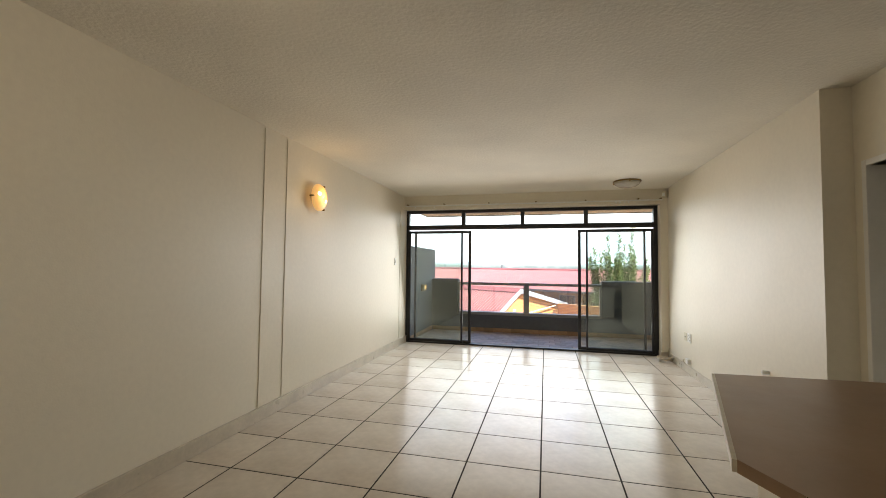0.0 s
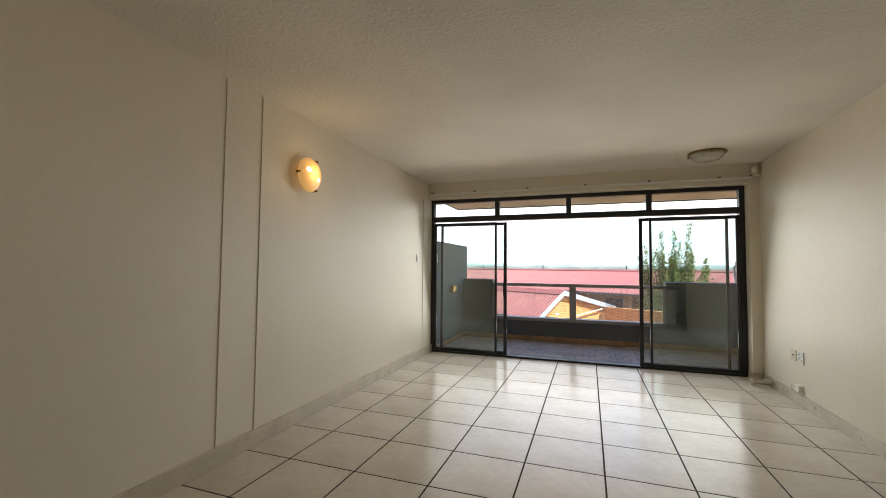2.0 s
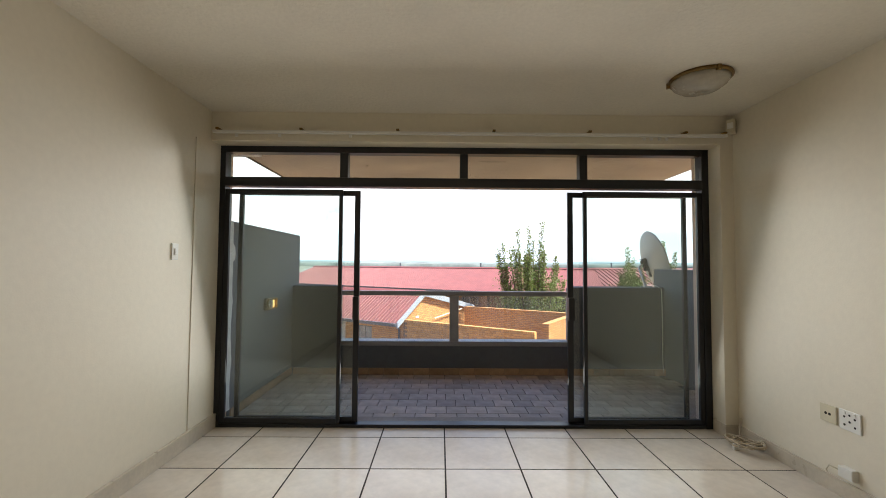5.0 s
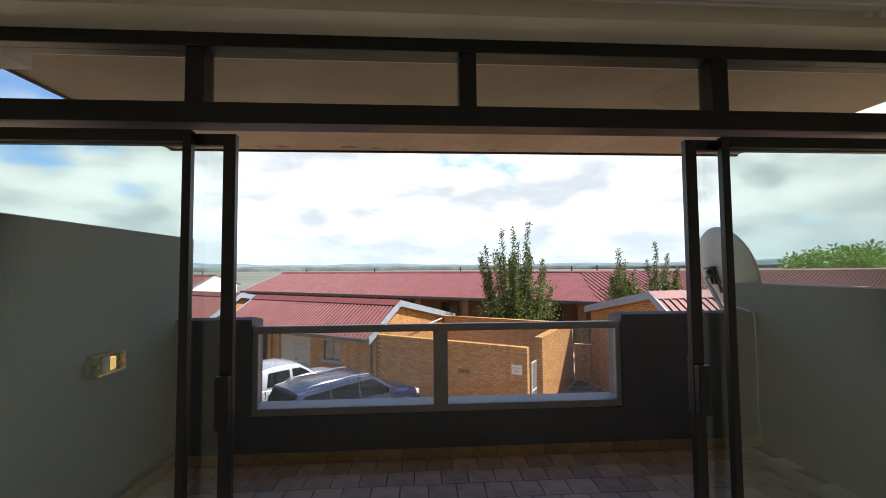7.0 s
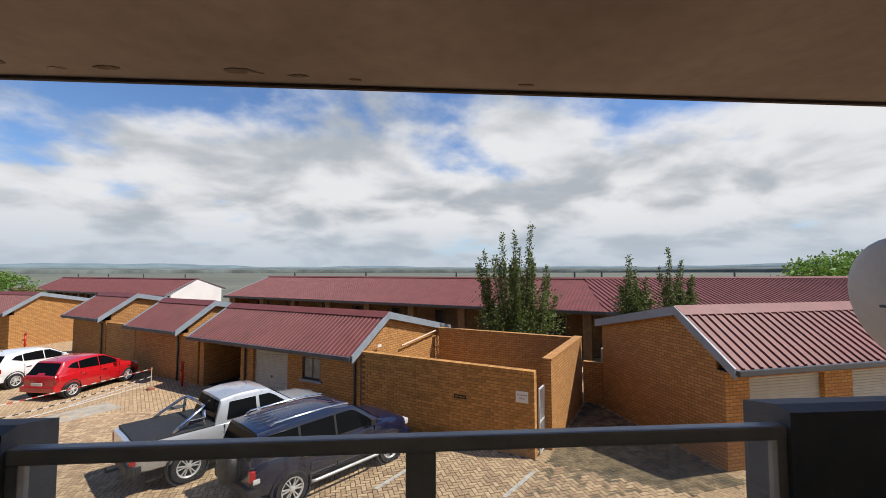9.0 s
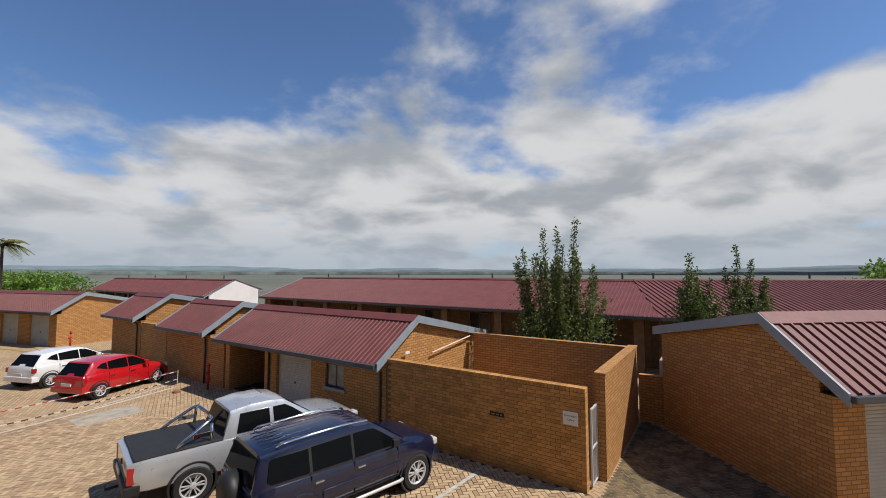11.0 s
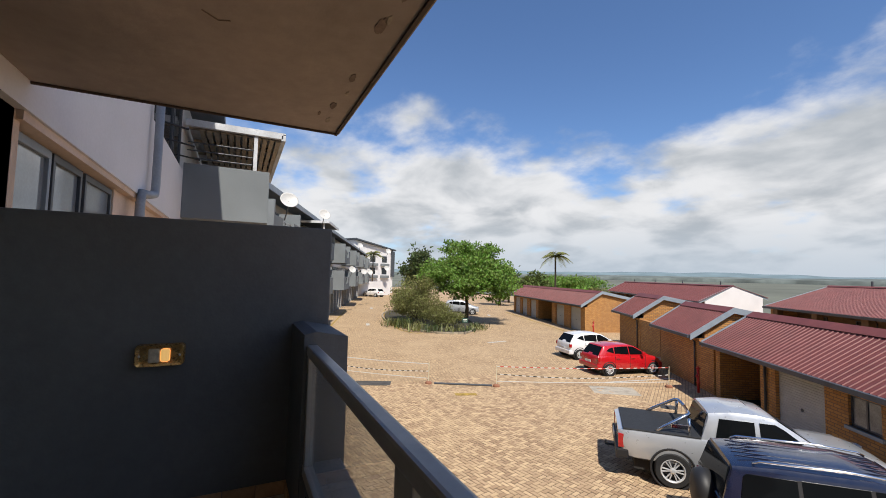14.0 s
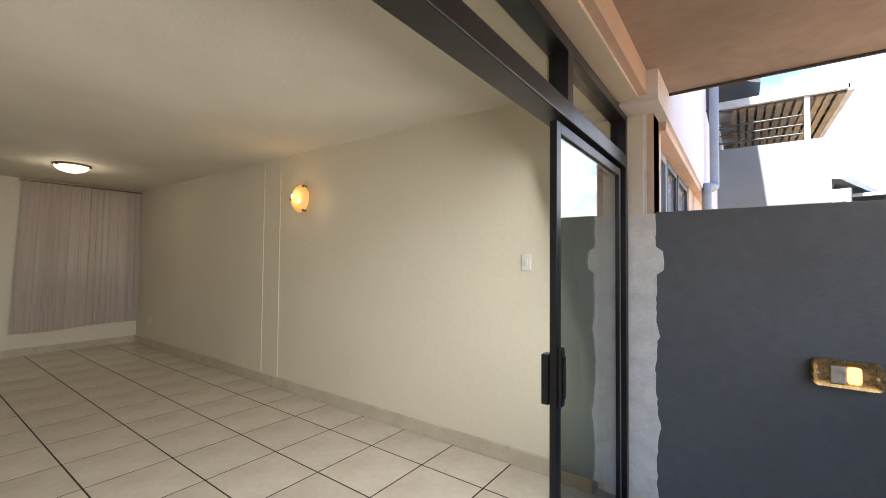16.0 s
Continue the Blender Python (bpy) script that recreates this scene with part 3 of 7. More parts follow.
def garage(label, m, x0, x1, eave, ridge, back, open_=(), doors=(), wins=(), wall_h=2.02, yback=None, left_gable=True, over=0.45, gable_mat=None, pitch=0.19, rib=0.026):
    """x along the front; eave, ridge, back are (y, z) of the roof."""
    th = thing("garage_block", label, "garage", "garage blocks round the yard", m)
    cuts = sorted([(a, b, 0, wall_h) for a, b in open_] + [(a, b, 0, h) for a, b, h in doors] + [(a, b, lo, hi) for a, b, lo, hi in wins])
    bx, x = [], x0
    for a, b, lo, hi in cuts:
        bx.append((x, a, 0, 0.22, 0, wall_h))
        if lo > 0:
            bx.append((a, b, 0, 0.22, 0, lo))
        if hi < wall_h - 0.03:
            bx.append((a, b, 0, 0.22, hi, wall_h))
        x = b
    bx.append((x, x1, 0, 0.22, 0, wall_h))
    for q in bx:
        boxes_uv("front_wall", [q], BRICKW, th)
    yb = yback or back[0] - 0.3
    boxes_uv("back_wall", [(x0, x1, yb - 0.22, yb, 0, back[1] - 0.15)], BRICKW, th)
    gm_ = gable_mat or BRICKW
    for gx in ((x1 - 0.11,) + ((x0 + 0.11,) if left_gable else ())):
        gable(gx, (0.22, eave[1] + (0.22 - eave[0]) * (ridge[1] - eave[1]) / (ridge[0] - eave[0]) - 0.08), (ridge[0], ridge[1] - 0.08),
              (yb - 0.22, back[1] + (back[0] - yb + 0.22) * (ridge[1] - back[1]) / (back[0] - ridge[0]) - 0.08), 0, gm_, th)
    # near-black panel and floor sheet stand in for the shade behind the openings
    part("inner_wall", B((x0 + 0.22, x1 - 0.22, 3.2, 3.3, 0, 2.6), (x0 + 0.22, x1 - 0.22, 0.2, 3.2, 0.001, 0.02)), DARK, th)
    for a, b in open_:
        boxes_uv("pier", [(a - 0.12, a, 0.22, 3.0, 0, wall_h)], BRICKW, th)
        boxes_uv("pier", [(b, b + 0.12, 0.22, 3.0, 0, wall_h)], BRICKW, th)
    # eave underside coloured near-black in place of the shade there
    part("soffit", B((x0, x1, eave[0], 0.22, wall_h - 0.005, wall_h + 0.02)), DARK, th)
    rib_roof("roof_front", x0 - 0.15, x1 + 0.15, eave, ridge, th, pitch=pitch, rib=rib)
    rib_roof("roof_back", x0 - 0.15, x1 + 0.15, (back[0], back[1]), (ridge[0], ridge[1]), th)
    part("ridge_cap", prism([(ridge[0] - 0.30, ridge[1] - 0.30 * (ridge[1] - eave[1]) / (ridge[0] - eave[0]) + 0.055), (ridge[0], ridge[1] + 0.065), (ridge[0] + 0.30, ridge[1] - 0.02), (ridge[0] + 0.3, ridge[1] - 0.05), (ridge[0], ridge[1] + 0.045), (ridge[0] - 0.30, ridge[1] - 0.30 * (ridge[1] - eave[1]) / (ridge[0] - eave[0]) + 0.04)], x0 - 0.16, x1 + 0.16), SHEET, th)
    barge(th, x1 + 0.16, [eave, ridge, back])
    barge(th, x0 - 0.16, [eave, ridge, back])
    part("gutter", B((x0 - 0.15, x1 + 0.12, eave[0] - 0.10, eave[0] + 0.01, eave[1] - 0.12, eave[1] + 0.015), bevel=0.015), GUTTER, th)
    for a, b, h in doors:
        shutter(th, a, b, h)
    for a, b, lo, hi in wins:
        w = part("window", B((a, b, 0.06, 0.10, lo, lo + 0.05), (a, b, 0.06, 0.10, hi - 0.05, hi), (a, a + 0.05, 0.06, 0.10, lo, hi), (b - 0.05, b, 0.06, 0.10, lo, hi), ((a + b) / 2 - 0.025, (a + b) / 2 + 0.025, 0.06, 0.10, lo, hi)), GUTTER, th)
        part("pane", B((a, b, 0.08, 0.085, lo, hi)), mat("dull_window_glass", (0.30, 0.32, 0.33), 0.15, vary=0.3, scale=2), w)
        part("window_sill", B((a - 0.08, b + 0.08, -0.06, 0.06, lo - 0.09, lo), bevel=0.008), TRIM, w)
    return th


def downpipe(parent, x, z1, y=-0.06, lead=-0.35):
    part("downpipe", tube([(x, lead, z1 + 0.02), (x, lead, z1 - 0.05), (x, y, z1 - 0.25), (x, y, 0.02)], 0.04, 8), GUTTER, parent, smooth=True)


MG = pose(5.15, 10.9, G, 0, 0, -33.0)
g1 = garage("face brick garage with red ribbed roof, shutter and window", MG, -14.6, -5.85, (-0.45, 2.12), (1.55, 3.36), (6.3, 2.35),
            open_=[(-14.3, -11.85)], doors=[(-11.1, -9.15, 1.96)], wins=[(-8.4, -7.5, 1.05, 1.82)])
part("conduit", tube([(-5.72, 2.4, 2.05), (-5.72, 5.0, 2.30)], 0.03, 6), PEACH, g1)
part("wall_box", B((-5.75, -5.70, 0.9, 1.12, 2.22, 2.30), bevel=0.005), WHITE, g1)
downpipe(g1, -5.9, 2.1)
downpipe(g1, -11.5, 2.1)
g3 = garage("small face brick garage end with red ribbed roof", MG, -20.0, -15.9, (-0.45, 2.25), (1.35, 3.45), (6.0, 2.6), wall_h=2.12)
downpipe(g3, -16.2, 2.2)
g4 = garage("face brick garage end behind a yard wall", MG, -27.0, -23.1, (-0.45, 2.42), (1.35, 3.62), (6.0, 2.7), wall_h=2.28)
downpipe(g4, -23.4, 2.35)
M5 = pose(-23.3, 28.2, G, 0, 0, -18.7)
g5 = garage("long row of face brick garages with pale shutters", M5, -20.0, 0.0, (-0.45, 2.3), (1.5, 3.5), (6.0, 2.6), wall_h=2.15,
            open_=[(-11.0, -7.2)], doors=[(-19.3, -17.5, 2.0), (-16.6, -14.8, 2.0), (-13.6, -11.7, 2.0), (-6.2, -4.2, 2.0), (-2.9, -0.8, 2.0)])
M2 = pose(9.72, 9.85, G, 0, 0, 9.0)
g2 = garage("face brick garage with red ribbed roof and roller shutter", M2, 0.0, 9.0, (-0.45, 2.52), (1.35, 3.85), (5.12, 3.06), yback=4.95, doors=[(0.75, 3.2, 2.2), (4.2, 6.6, 2.2)], wall_h=2.4, pitch=0.27, rib=0.055)

# yard walls of the caretaker's office
yw = thing("yard_wall", "face brick yard wall round a small court", "brick wall", m=MG)
boxes_uv("yard_wall_inner", [(-5.85, -5.70, -0.02, 0.20, 0, 2.2), (0.13, 0.36, 0.78, 5.3, 0, 2.42), (-5.6, 0.13, 5.08, 5.3, 0, 2.38), (-0.10, 0.13, 5.08, 5.3, 0, 2.38)], BRICKW, yw)
boxes_uv("coping", [(0.11, 0.38, 0.76, 5.32, 2.421, 2.46), (-5.6, 0.11, 5.06, 5.32, 2.381, 2.42)], BRICKW, yw)
yw2 = thing("yard_wall", "face brick yard wall beside the garages", "brick wall", m=MG)
boxes_uv("wall_run", [(-23.0, -20.05, 0, 0.22, 0, 2.2), (-15.9, -14.75, 0, 0.22, 0, 2.0), (0.36, 2.6, 5.5, 5.72, 0, 1.5)], BRICKW, yw2)


def unit_row(label, m, x0, x1, eave, ridge, back, wall_mat, gap, gable_mats=(None, None), columns=True, group="unit rows", ends=(True, True), rib=0.03):
    th = thing("apartment_row", label, "apartment row", group, m)
    part("wall", B((x0 + 0.2, x1 - 0.2, 2.2, 2.42, 0, eave[1] + 0.6), (x0 + 0.2, x1 - 0.2, back[0] - 0.6, back[0] - 0.4, 0, back[1])), wall_mat, th)
    rib_roof("roof_front", x0, x1, eave, ridge, th, pitch=gap, rib=rib)
    rib_roof("roof_back", x0, x1, back, ridge, th, pitch=gap, rib=0.04)
    part("ridge_cap", prism([(ridge[0] - 0.2, ridge[1] - 0.02), (ridge[0], ridge[1] + 0.08), (ridge[0] + 0.2, ridge[1] - 0.02)], x0, x1), SHEET, th)
    part("fascia", B((x0, x1, eave[0] - 0.1, eave[0] + 0.02, eave[1] - 0.16, eave[1] - 0.01)), GUTTER, th)
    for gx, gmt, on in zip((x0 + 0.1, x1 - 0.1), gable_mats, ends):
        if not on:
            continue
        gable(gx, (eave[0] + 0.5, eave[1] + 0.0), (ridge[0], ridge[1] - 0.08), (back[0] - 0.5, back[1]), 0, gmt or BRICKW, th)
        barge(th, gx, [eave, ridge, back], 0.2)
    if columns:
        k, x = 0, x0 + 0.6
        while x < x1 - 1.5:
            part("pier", B((x, x + 0.45, 0.3, 0.7, 0, eave[1])), wall_mat, th)
            w = part("window", B((x + 1.0, x + 1.06, 2.14, 2.2, 0.9, 2.3), (x + 2.4, x + 2.46, 2.14, 2.2, 0.9, 2.3), (x + 1.0, x + 2.46, 2.14, 2.2, 2.24, 2.3), (x + 1.0, x + 2.46, 2.14, 2.2, 0.9, 0.96), (x + 1.7, x + 1.74, 2.14, 2.2, 0.9, 2.3)), GUTTER, th)
            part("pane", B((x + 1.0, x + 2.46, 2.18, 2.19, 0.9, 2.3)), mat("dark_window_glass", (0.05, 0.055, 0.06), 0.08, vary=0.3, scale=0.7), w)
            k += 1
            x += 3.7
    for i, x in enumerate(np.linspace(x0 + 3, x1 - 3, max(2, int((x1 - x0) / 7)))):
        part("vent_pipe", tube([(x, ridge[0] + 0.5, ridge[1] - 0.3), (x, ridge[0] + 0.5, ridge[1] + 0.42)], 0.06, 8), GUTTER, th)
    return th


WALLB = mat("brown_brickwork", (0.20, 0.115, 0.055), 0.85, vary=0.15, scale=4)
row_a = unit_row("long low apartment row under a red ribbed roof", MG @ pose(0, 11.8, 0), -31.0, 0.9, (0, 2.8), (4.6, 4.40), (9.2, 2.8), WALLB, 0.2, ends=(True, False), rib=0.018)
row_b = unit_row("low apartment wing under a red ribbed roof", pose(12.3, 20.6, G, 0, 0, 3), -0.7, 34.0, (0, 2.8), (4.8, 4.42), (9.6, 2.8), WALLB, 0.30, ends=(False, True), rib=0.055)


def trim_to_hip(th, keep):
    """Cut the roofs of two rows where they meet along one hip."""
    a, b = Vector((11.91, 20.58, 0)), Vector((12.87, 25.43, 0))
    n = Vector((b.y - a.y, a.x - b.x, 0)).normalized() * keep
    for o in th.children:
        if o.name.split(".")[0] in ("roof_front", "roof_back", "ridge_cap", "fascia"):
            inv = (th.matrix_world @ o.matrix_basis).inverted()
            bm = bmesh.new()
            bm.from_mesh(o.data)
            bmesh.ops.bisect_plane(bm, geom=bm.verts[:] + bm.edges[:] + bm.faces[:], plane_co=inv @ a, plane_no=inv.to_3x3() @ n, clear_inner=True)
            bm.to_mesh(o.data)
            bm.free()


bpy.context.view_layer.update()
trim_to_hip(row_a, -1)
trim_to_hip(row_b, 1)
unit_row("far apartment row with a white gable end", MG @ pose(0, 9.6, 0), -66.0, -36.2, (0, 2.75), (2.9, 4.2), (5.8, 3.2), WALLB, 0.34, (None, WHITEWALL))

# ---- things in the living room ----


def lamp_light(name, at, watts, color, radius):
    l = new(name, bpy.data.lights.new(name, "POINT"))
    l.data.energy, l.data.color, l.data.shadow_soft_size = watts, color, radius
    l.location = at
    return l


BRASS = mat("worn_brass", (0.30, 0.19, 0.07), 0.35, metal=0.9, vary=0.15, scale=20)
ALAB = glow("lit_alabaster_glass", (1.0, 0.58, 0.20), 0.075)
sc = thing("wall_sconce", "lit round alabaster glass wall sconce with brass clips", "wall lamp", m=WEST @ pose(0.0, -3.08, 2.155))
part("back_plate", lathe([(0.05, 0), (0.05, 0.03), (0.02, 0.035)], 16, pose(0, 0, 0, 0, 90)), BRASS, sc)
part("glass_bowl", lathe([(0.152, 0.068), (0.150, 0.078), (0.13, 0.102), (0.09, 0.122), (0.04, 0.132), (0, 0.134), (0, 0.128), (0.09, 0.114), (0.13, 0.094)], 32, pose(0, 0, 0, 0, 90)), ALAB, sc, smooth=True)
for dy, dz in ((0.045, -0.035), (-0.065, 0.03)):
    part("bulb", lathe([(0.0, -0.032), (0.026, -0.02), (0.034, 0.0), (0.026, 0.02), (0.0, 0.032)], 14, pose(0.118, dy, dz) @ Matrix.Diagonal((0.4, 1.1, 0.9, 1))), glow("hot_bulb", (1.0, 0.80, 0.45), 0.8), sc, smooth=True)
for a in (90, 210, 330):
    part("clip", B((0.05, 0.10, -0.009, 0.009, 0.140, 0.160), bevel=0.003, m=Matrix.Rotation(radians(a), 4, "X")), BRASS, sc)
lamp_light("sconce_bulb", WEST @ Vector((0.19, -3.08, 2.17)), 0.4, (1.0, 0.66, 0.32), 0.10)


def ceiling_lamp(label, x, y, lit):
    th = thing("ceiling_light", label, "ceiling lamp", "ceiling bowls", pose(x, y, CEILZ))
    part("rim", lathe([(0.19, 0), (0.195, -0.012), (0.185, -0.022), (0.17, -0.02), (0.17, 0)], 36), BRASS, th, smooth=True)
    gl_ = glow("lit_opal_glass", (1.0, 0.84, 0.55), 0.35) if lit else mat("opal_glass", (0.50, 0.46, 0.38), 0.25, vary=0.10, scale=7, spec=0.6)
    part("glass_bowl", lathe([(0.182, -0.016), (0.165, -0.05), (0.125, -0.080), (0.06, -0.098), (0, -0.103), (0, -0.098), (0.12, -0.07), (0.16, -0.03)], 36), gl_, th, smooth=True)
    for a in (30, 150, 270):
        part("clip", B((0.178, 0.202, -0.012, 0.012, -0.035, 0.0), bevel=0.003, m=Matrix.Rotation(radians(a), 4, "Z")), BRASS, th)
    return th


ceiling_lamp("unlit frosted glass ceiling bowl with brass rim", 3.67, -0.90, False)
ceiling_lamp("lit warm glass ceiling bowl near the curtain", 1.33, -6.35, True)
lamp_light("back_ceiling_bulb", (1.33, -6.35, CEILZ - 0.17), 1.0, (1.0, 0.86, 0.66), 0.12)

PLATE = mat("white_plastic_plate", (0.78, 0.77, 0.72), 0.35, vary=0.03)
PLATE2 = mat("yellowed_plastic", (0.66, 0.60, 0.44), 0.4, vary=0.05)


def switch(m, label):
    th = thing("light_switch", label, "light switch", m=m)
    part("plate", B((0, 0.010, -0.036, 0.036, -0.060, 0.060), bevel=0.004), PLATE, th)
    part("rocker", B((0.010, 0.017, -0.012, 0.012, -0.024, 0.024), bevel=0.003), PLATE, th)


switch(WEST @ pose(0, -0.44, 1.484), "white rocker light switch on the cream wall")
switch(WEST @ pose(0, -7.35, 0.43), "small white wall plate low on the wall")

so = thing("wall_socket", "white double plug socket plate low on the wall", "socket", m=pose(XR, -1.14, 0.475, 0, 0, 180))
part("plate", B((0, 0.011, -0.065, 0.065, -0.06, 0.06), bevel=0.004), PLATE, so)
for dy, dz in ((-0.032, 0.02), (0.032, 0.02), (-0.032, -0.028), (0.0, -0.004), (0.032, -0.028), (0.0, 0.035)):
    part("socket_hole", lathe([(0.007, 0), (0.007, 0.0012), (0.0, 0.0014)], 8, pose(0.011, dy, dz, 0, 90)), DARK, so)
for dy in (-0.03, 0.03):
    part("rocker", B((0.011, 0.016, dy - 0.008, dy + 0.008, 0.038, 0.053), bevel=0.002), PLATE, so)
ph = thing("aerial_socket", "yellowed aerial outlet plate with two dark holes", "socket", m=pose(XR, -1.0, 0.475, 0, 0, 180))
part("plate", B((0, 0.011, -0.055, 0.055, -0.055, 0.055), bevel=0.004), PLATE2, ph)
for dy in (-0.013, 0.013):
    part("socket_hole", lathe([(0.009, 0), (0.009, 0.0015), (0.0, 0.002)], 8, pose(0.011, dy, 0, 0, 90)), DARK, ph)
bx = thing("junction_box", "small white cable box on the skirting with a loose wire", "junction box", m=pose(XR, -1.13, 0.165, 0, 0, 180))
part("box", B((0, 0.042, -0.045, 0.045, -0.032, 0.032), bevel=0.006), PLATE, bx)
part("wire", tube([(0.03, -0.045, 0.0), (0.05, -0.09, 0.01), (0.04, -0.12, -0.03), (0.012, -0.14, -0.06)], 0.004, 6), PLATE2, bx, smooth=True)

cb = thing("coiled_cable", "loose coil of cream cable on the floor in the corner", "cable", m=pose(4.30, -0.42, 0.0))
random.seed(4)
pts = []
for i in range(120):
    a = i * 0.33
    r = 0.105 + 0.035 * math.sin(i * 0.7)
    pts.append((r * math.cos(a) * 0.75 - 0.03, r * math.sin(a) * 1.2, 0.012 + 0.045 * (i % 19) / 19 + 0.03 * abs(math.sin(a * 0.5 + i * 0.05))))
pts += [(0.02, 0.12, 0.05), (0.055, 0.16, 0.10), (0.072, 0.17, 0.17)]
part("cable", tube(pts, 0.0055, 6), mat("cream_cable", (0.52, 0.44, 0.32), 0.5, vary=0.05), cb, smooth=True)
part("plug", B((-0.13, -0.09, -0.03, -0.005, 0.0, 0.05), bevel=0.006), PLATE, cb)

pir = thing("alarm_sensor", "small cream motion alarm sensor high in the corner", "sensor", m=pose(XR - 0.05, YN - 0.055, 2.58, 0, 0, 135))
part("body", prism([(-0.035, -0.06), (0.03, -0.05), (0.04, 0.0), (0.03, 0.05), (-0.035, 0.06)], -0.03, 0.03), PLATE2, pir)
part("lens", B((-0.022, 0.022, 0.034, 0.046, -0.03, 0.02), bevel=0.006), PLATE, pir)

cr = thing("curtain_rail", "double white curtain rail above the sliding door", "curtain rail")
for y, z in ((YN - 0.03, 2.50), (YN - 0.065, 2.495)):
    part("rail", B((0.02, 4.30, y - 0.008, y + 0.008, z - 0.011, z + 0.011), bevel=0.003), WHITE, cr)
for x in (0.06, 0.75, 1.55, 2.35, 3.15, 3.95, 4.28):
    part("bracket", B((x - 0.012, x + 0.012, YN - 0.08, YN, 2.511, 2.527), bevel=0.003), BRASS, cr)
for x in (0.2, 0.56, 1.15, 3.62, 3.68, 3.75, 3.81):
    part("glider", B((x - 0.012, x + 0.012, YN - 0.036, YN - 0.024, 2.462, 2.489), bevel=0.002), WHITE, cr)

# sheer curtain and its window at the end of the room
sheer = bpy.data.materials.new("sheer_voile")
sheer.use_nodes = True
_N, _L = sheer.node_tree.nodes, sheer.node_tree.links
_N.clear()
_o, _m1, _t, _d, _tl, _m2 = (_N.new("ShaderNode" + k) for k in ("OutputMaterial", "MixShader", "BsdfTransparent", "BsdfDiffuse", "BsdfTranslucent", "MixShader"))
_d.inputs[0].default_value = _tl.inputs[0].default_value = (0.66, 0.58, 0.54, 1)
_m1.inputs[0].default_value, _m2.inputs[0].default_value = 0.22, 0.94
_L.new(_d.outputs[0], _m1.inputs[1]); _L.new(_tl.outputs[0], _m1.inputs[2]); _L.new(_t.outputs[0], _m2.inputs[1]); _L.new(_m1.outputs[0], _m2.inputs[2]); _L.new(_m2.outputs[0], _o.inputs[0])
bm = bmesh.new()
cols = 130
prev = None
for i in range(cols + 1):
    u_ = i / cols
    row = []
    for k in range(9):
        v_ = k / 8
        x = 0.02 + 1.50 * u_ + 0.10 * (1 - v_) * (u_ - 0.1)
        y = YB + 0.07 + (0.016 + 0.010 * (1 - v_)) * math.sin(u_ * 92 + 2.0 * math.sin(u_ * 17)) + 0.008 * math.sin(u_ * 231)
        z = 0.36 + 0.06 * (1 - v_) * math.sin(u_ * 5 + 0.6) * 0.4 + (2.635 - 0.36) * v_
        row.append(bm.verts.new((x, y, z)))
    if prev:
        for k in range(8):
            bm.faces.new((prev[k], row[k], row[k + 1], prev[k + 1]))
    prev = row
ct = thing("sheer_curtain", "sheer white voile curtain over the back window", "curtain")
part("cloth", bm, sheer, ct, smooth=True)
part("rail", B((-0.01, 1.56, YB + 0.055, YB + 0.085, 2.635, 2.66), bevel=0.004), BRASS, ct)
wn = thing("window_1", "steel window behind a sheer curtain", "window", kind="structure")
part("window_frame", B((0.10, 1.46, YB - 0.12, YB - 0.08, 1.12, 1.17), (0.10, 1.46, YB - 0.12, YB - 0.08, 2.40, 2.45), (0.10, 0.15, YB - 0.12, YB - 0.08, 1.17, 2.40), (1.41, 1.46, YB - 0.12, YB - 0.08, 1.17, 2.40), (0.53, 0.57, YB - 0.12, YB - 0.08, 1.17, 2.40), (0.98, 1.02, YB - 0.12, YB - 0.08, 1.17, 2.40)), WHITE, wn)
wp = part("pane", B((0.15, 1.41, YB - 0.103, YB - 0.099, 1.17, 2.40)), PANE, wn)
wp.visible_shadow = False

# kitchen bar counter
TOPM = mat("brown_melamine", (0.30, 0.19, 0.115), 0.35, vary=0.06, scale=3)
kc = thing("bar_counter", "brown topped kitchen bar counter with angled end", "counter")
part("worktop", prism([(3.30, -5.08), (3.0, -6.08), (3.16, -6.45), (4.50, -6.45), (4.50, -5.02)], 0.865, 0.90, "z"), TOPM, kc)
part("edge_strip", B((0, 1.044, -0.012, 0.0, 0.866, 0.899), m=Matrix.Translation((3.30, -5.08, 0)) @ Matrix.Rotation(math.atan2(-1.0, -0.3), 4, "Z")), mat("cream_edging", (0.62, 0.55, 0.42), 0.4), kc)
part("base_panel", B((3.42, 4.40, -6.30, -5.20, 0.0, 0.865), bevel=0.004), CREAM, kc)
bo = thing("door_stop", "small white knob on the far side of the counter", "knob", m=pose(XR, -3.16, 0.51))
part("knob", lathe([(0.018, 0), (0.02, 0.05), (0.0, 0.06)], 12, pose(0, 0, 0, 0, -90)), WHITE, bo)

# ---- things on the balcony ----
bl = thing("bulkhead_light", "lit brass bulkhead lamp on the charcoal wall", "wall lamp", m=pose(-0.025, 1.04, 0.955))
BRIGHT = mat("polished_brass", (0.62, 0.43, 0.19), 0.28, metal=0.9, vary=0.12, scale=25)


def rounded(w, h, r, k=6):
    """Outline of a rounded rectangle, half sizes w and h."""
    return [(sx * (w - r) + r * math.cos(a), sz * (h - r) + r * math.sin(a)) for sx, sz, a0 in ((1, 1, 0), (-1, 1, 90), (-1, -1, 180), (1, -1, 270)) for a in [radians(a0 + 90 * i / k) for i in range(k + 1)]]


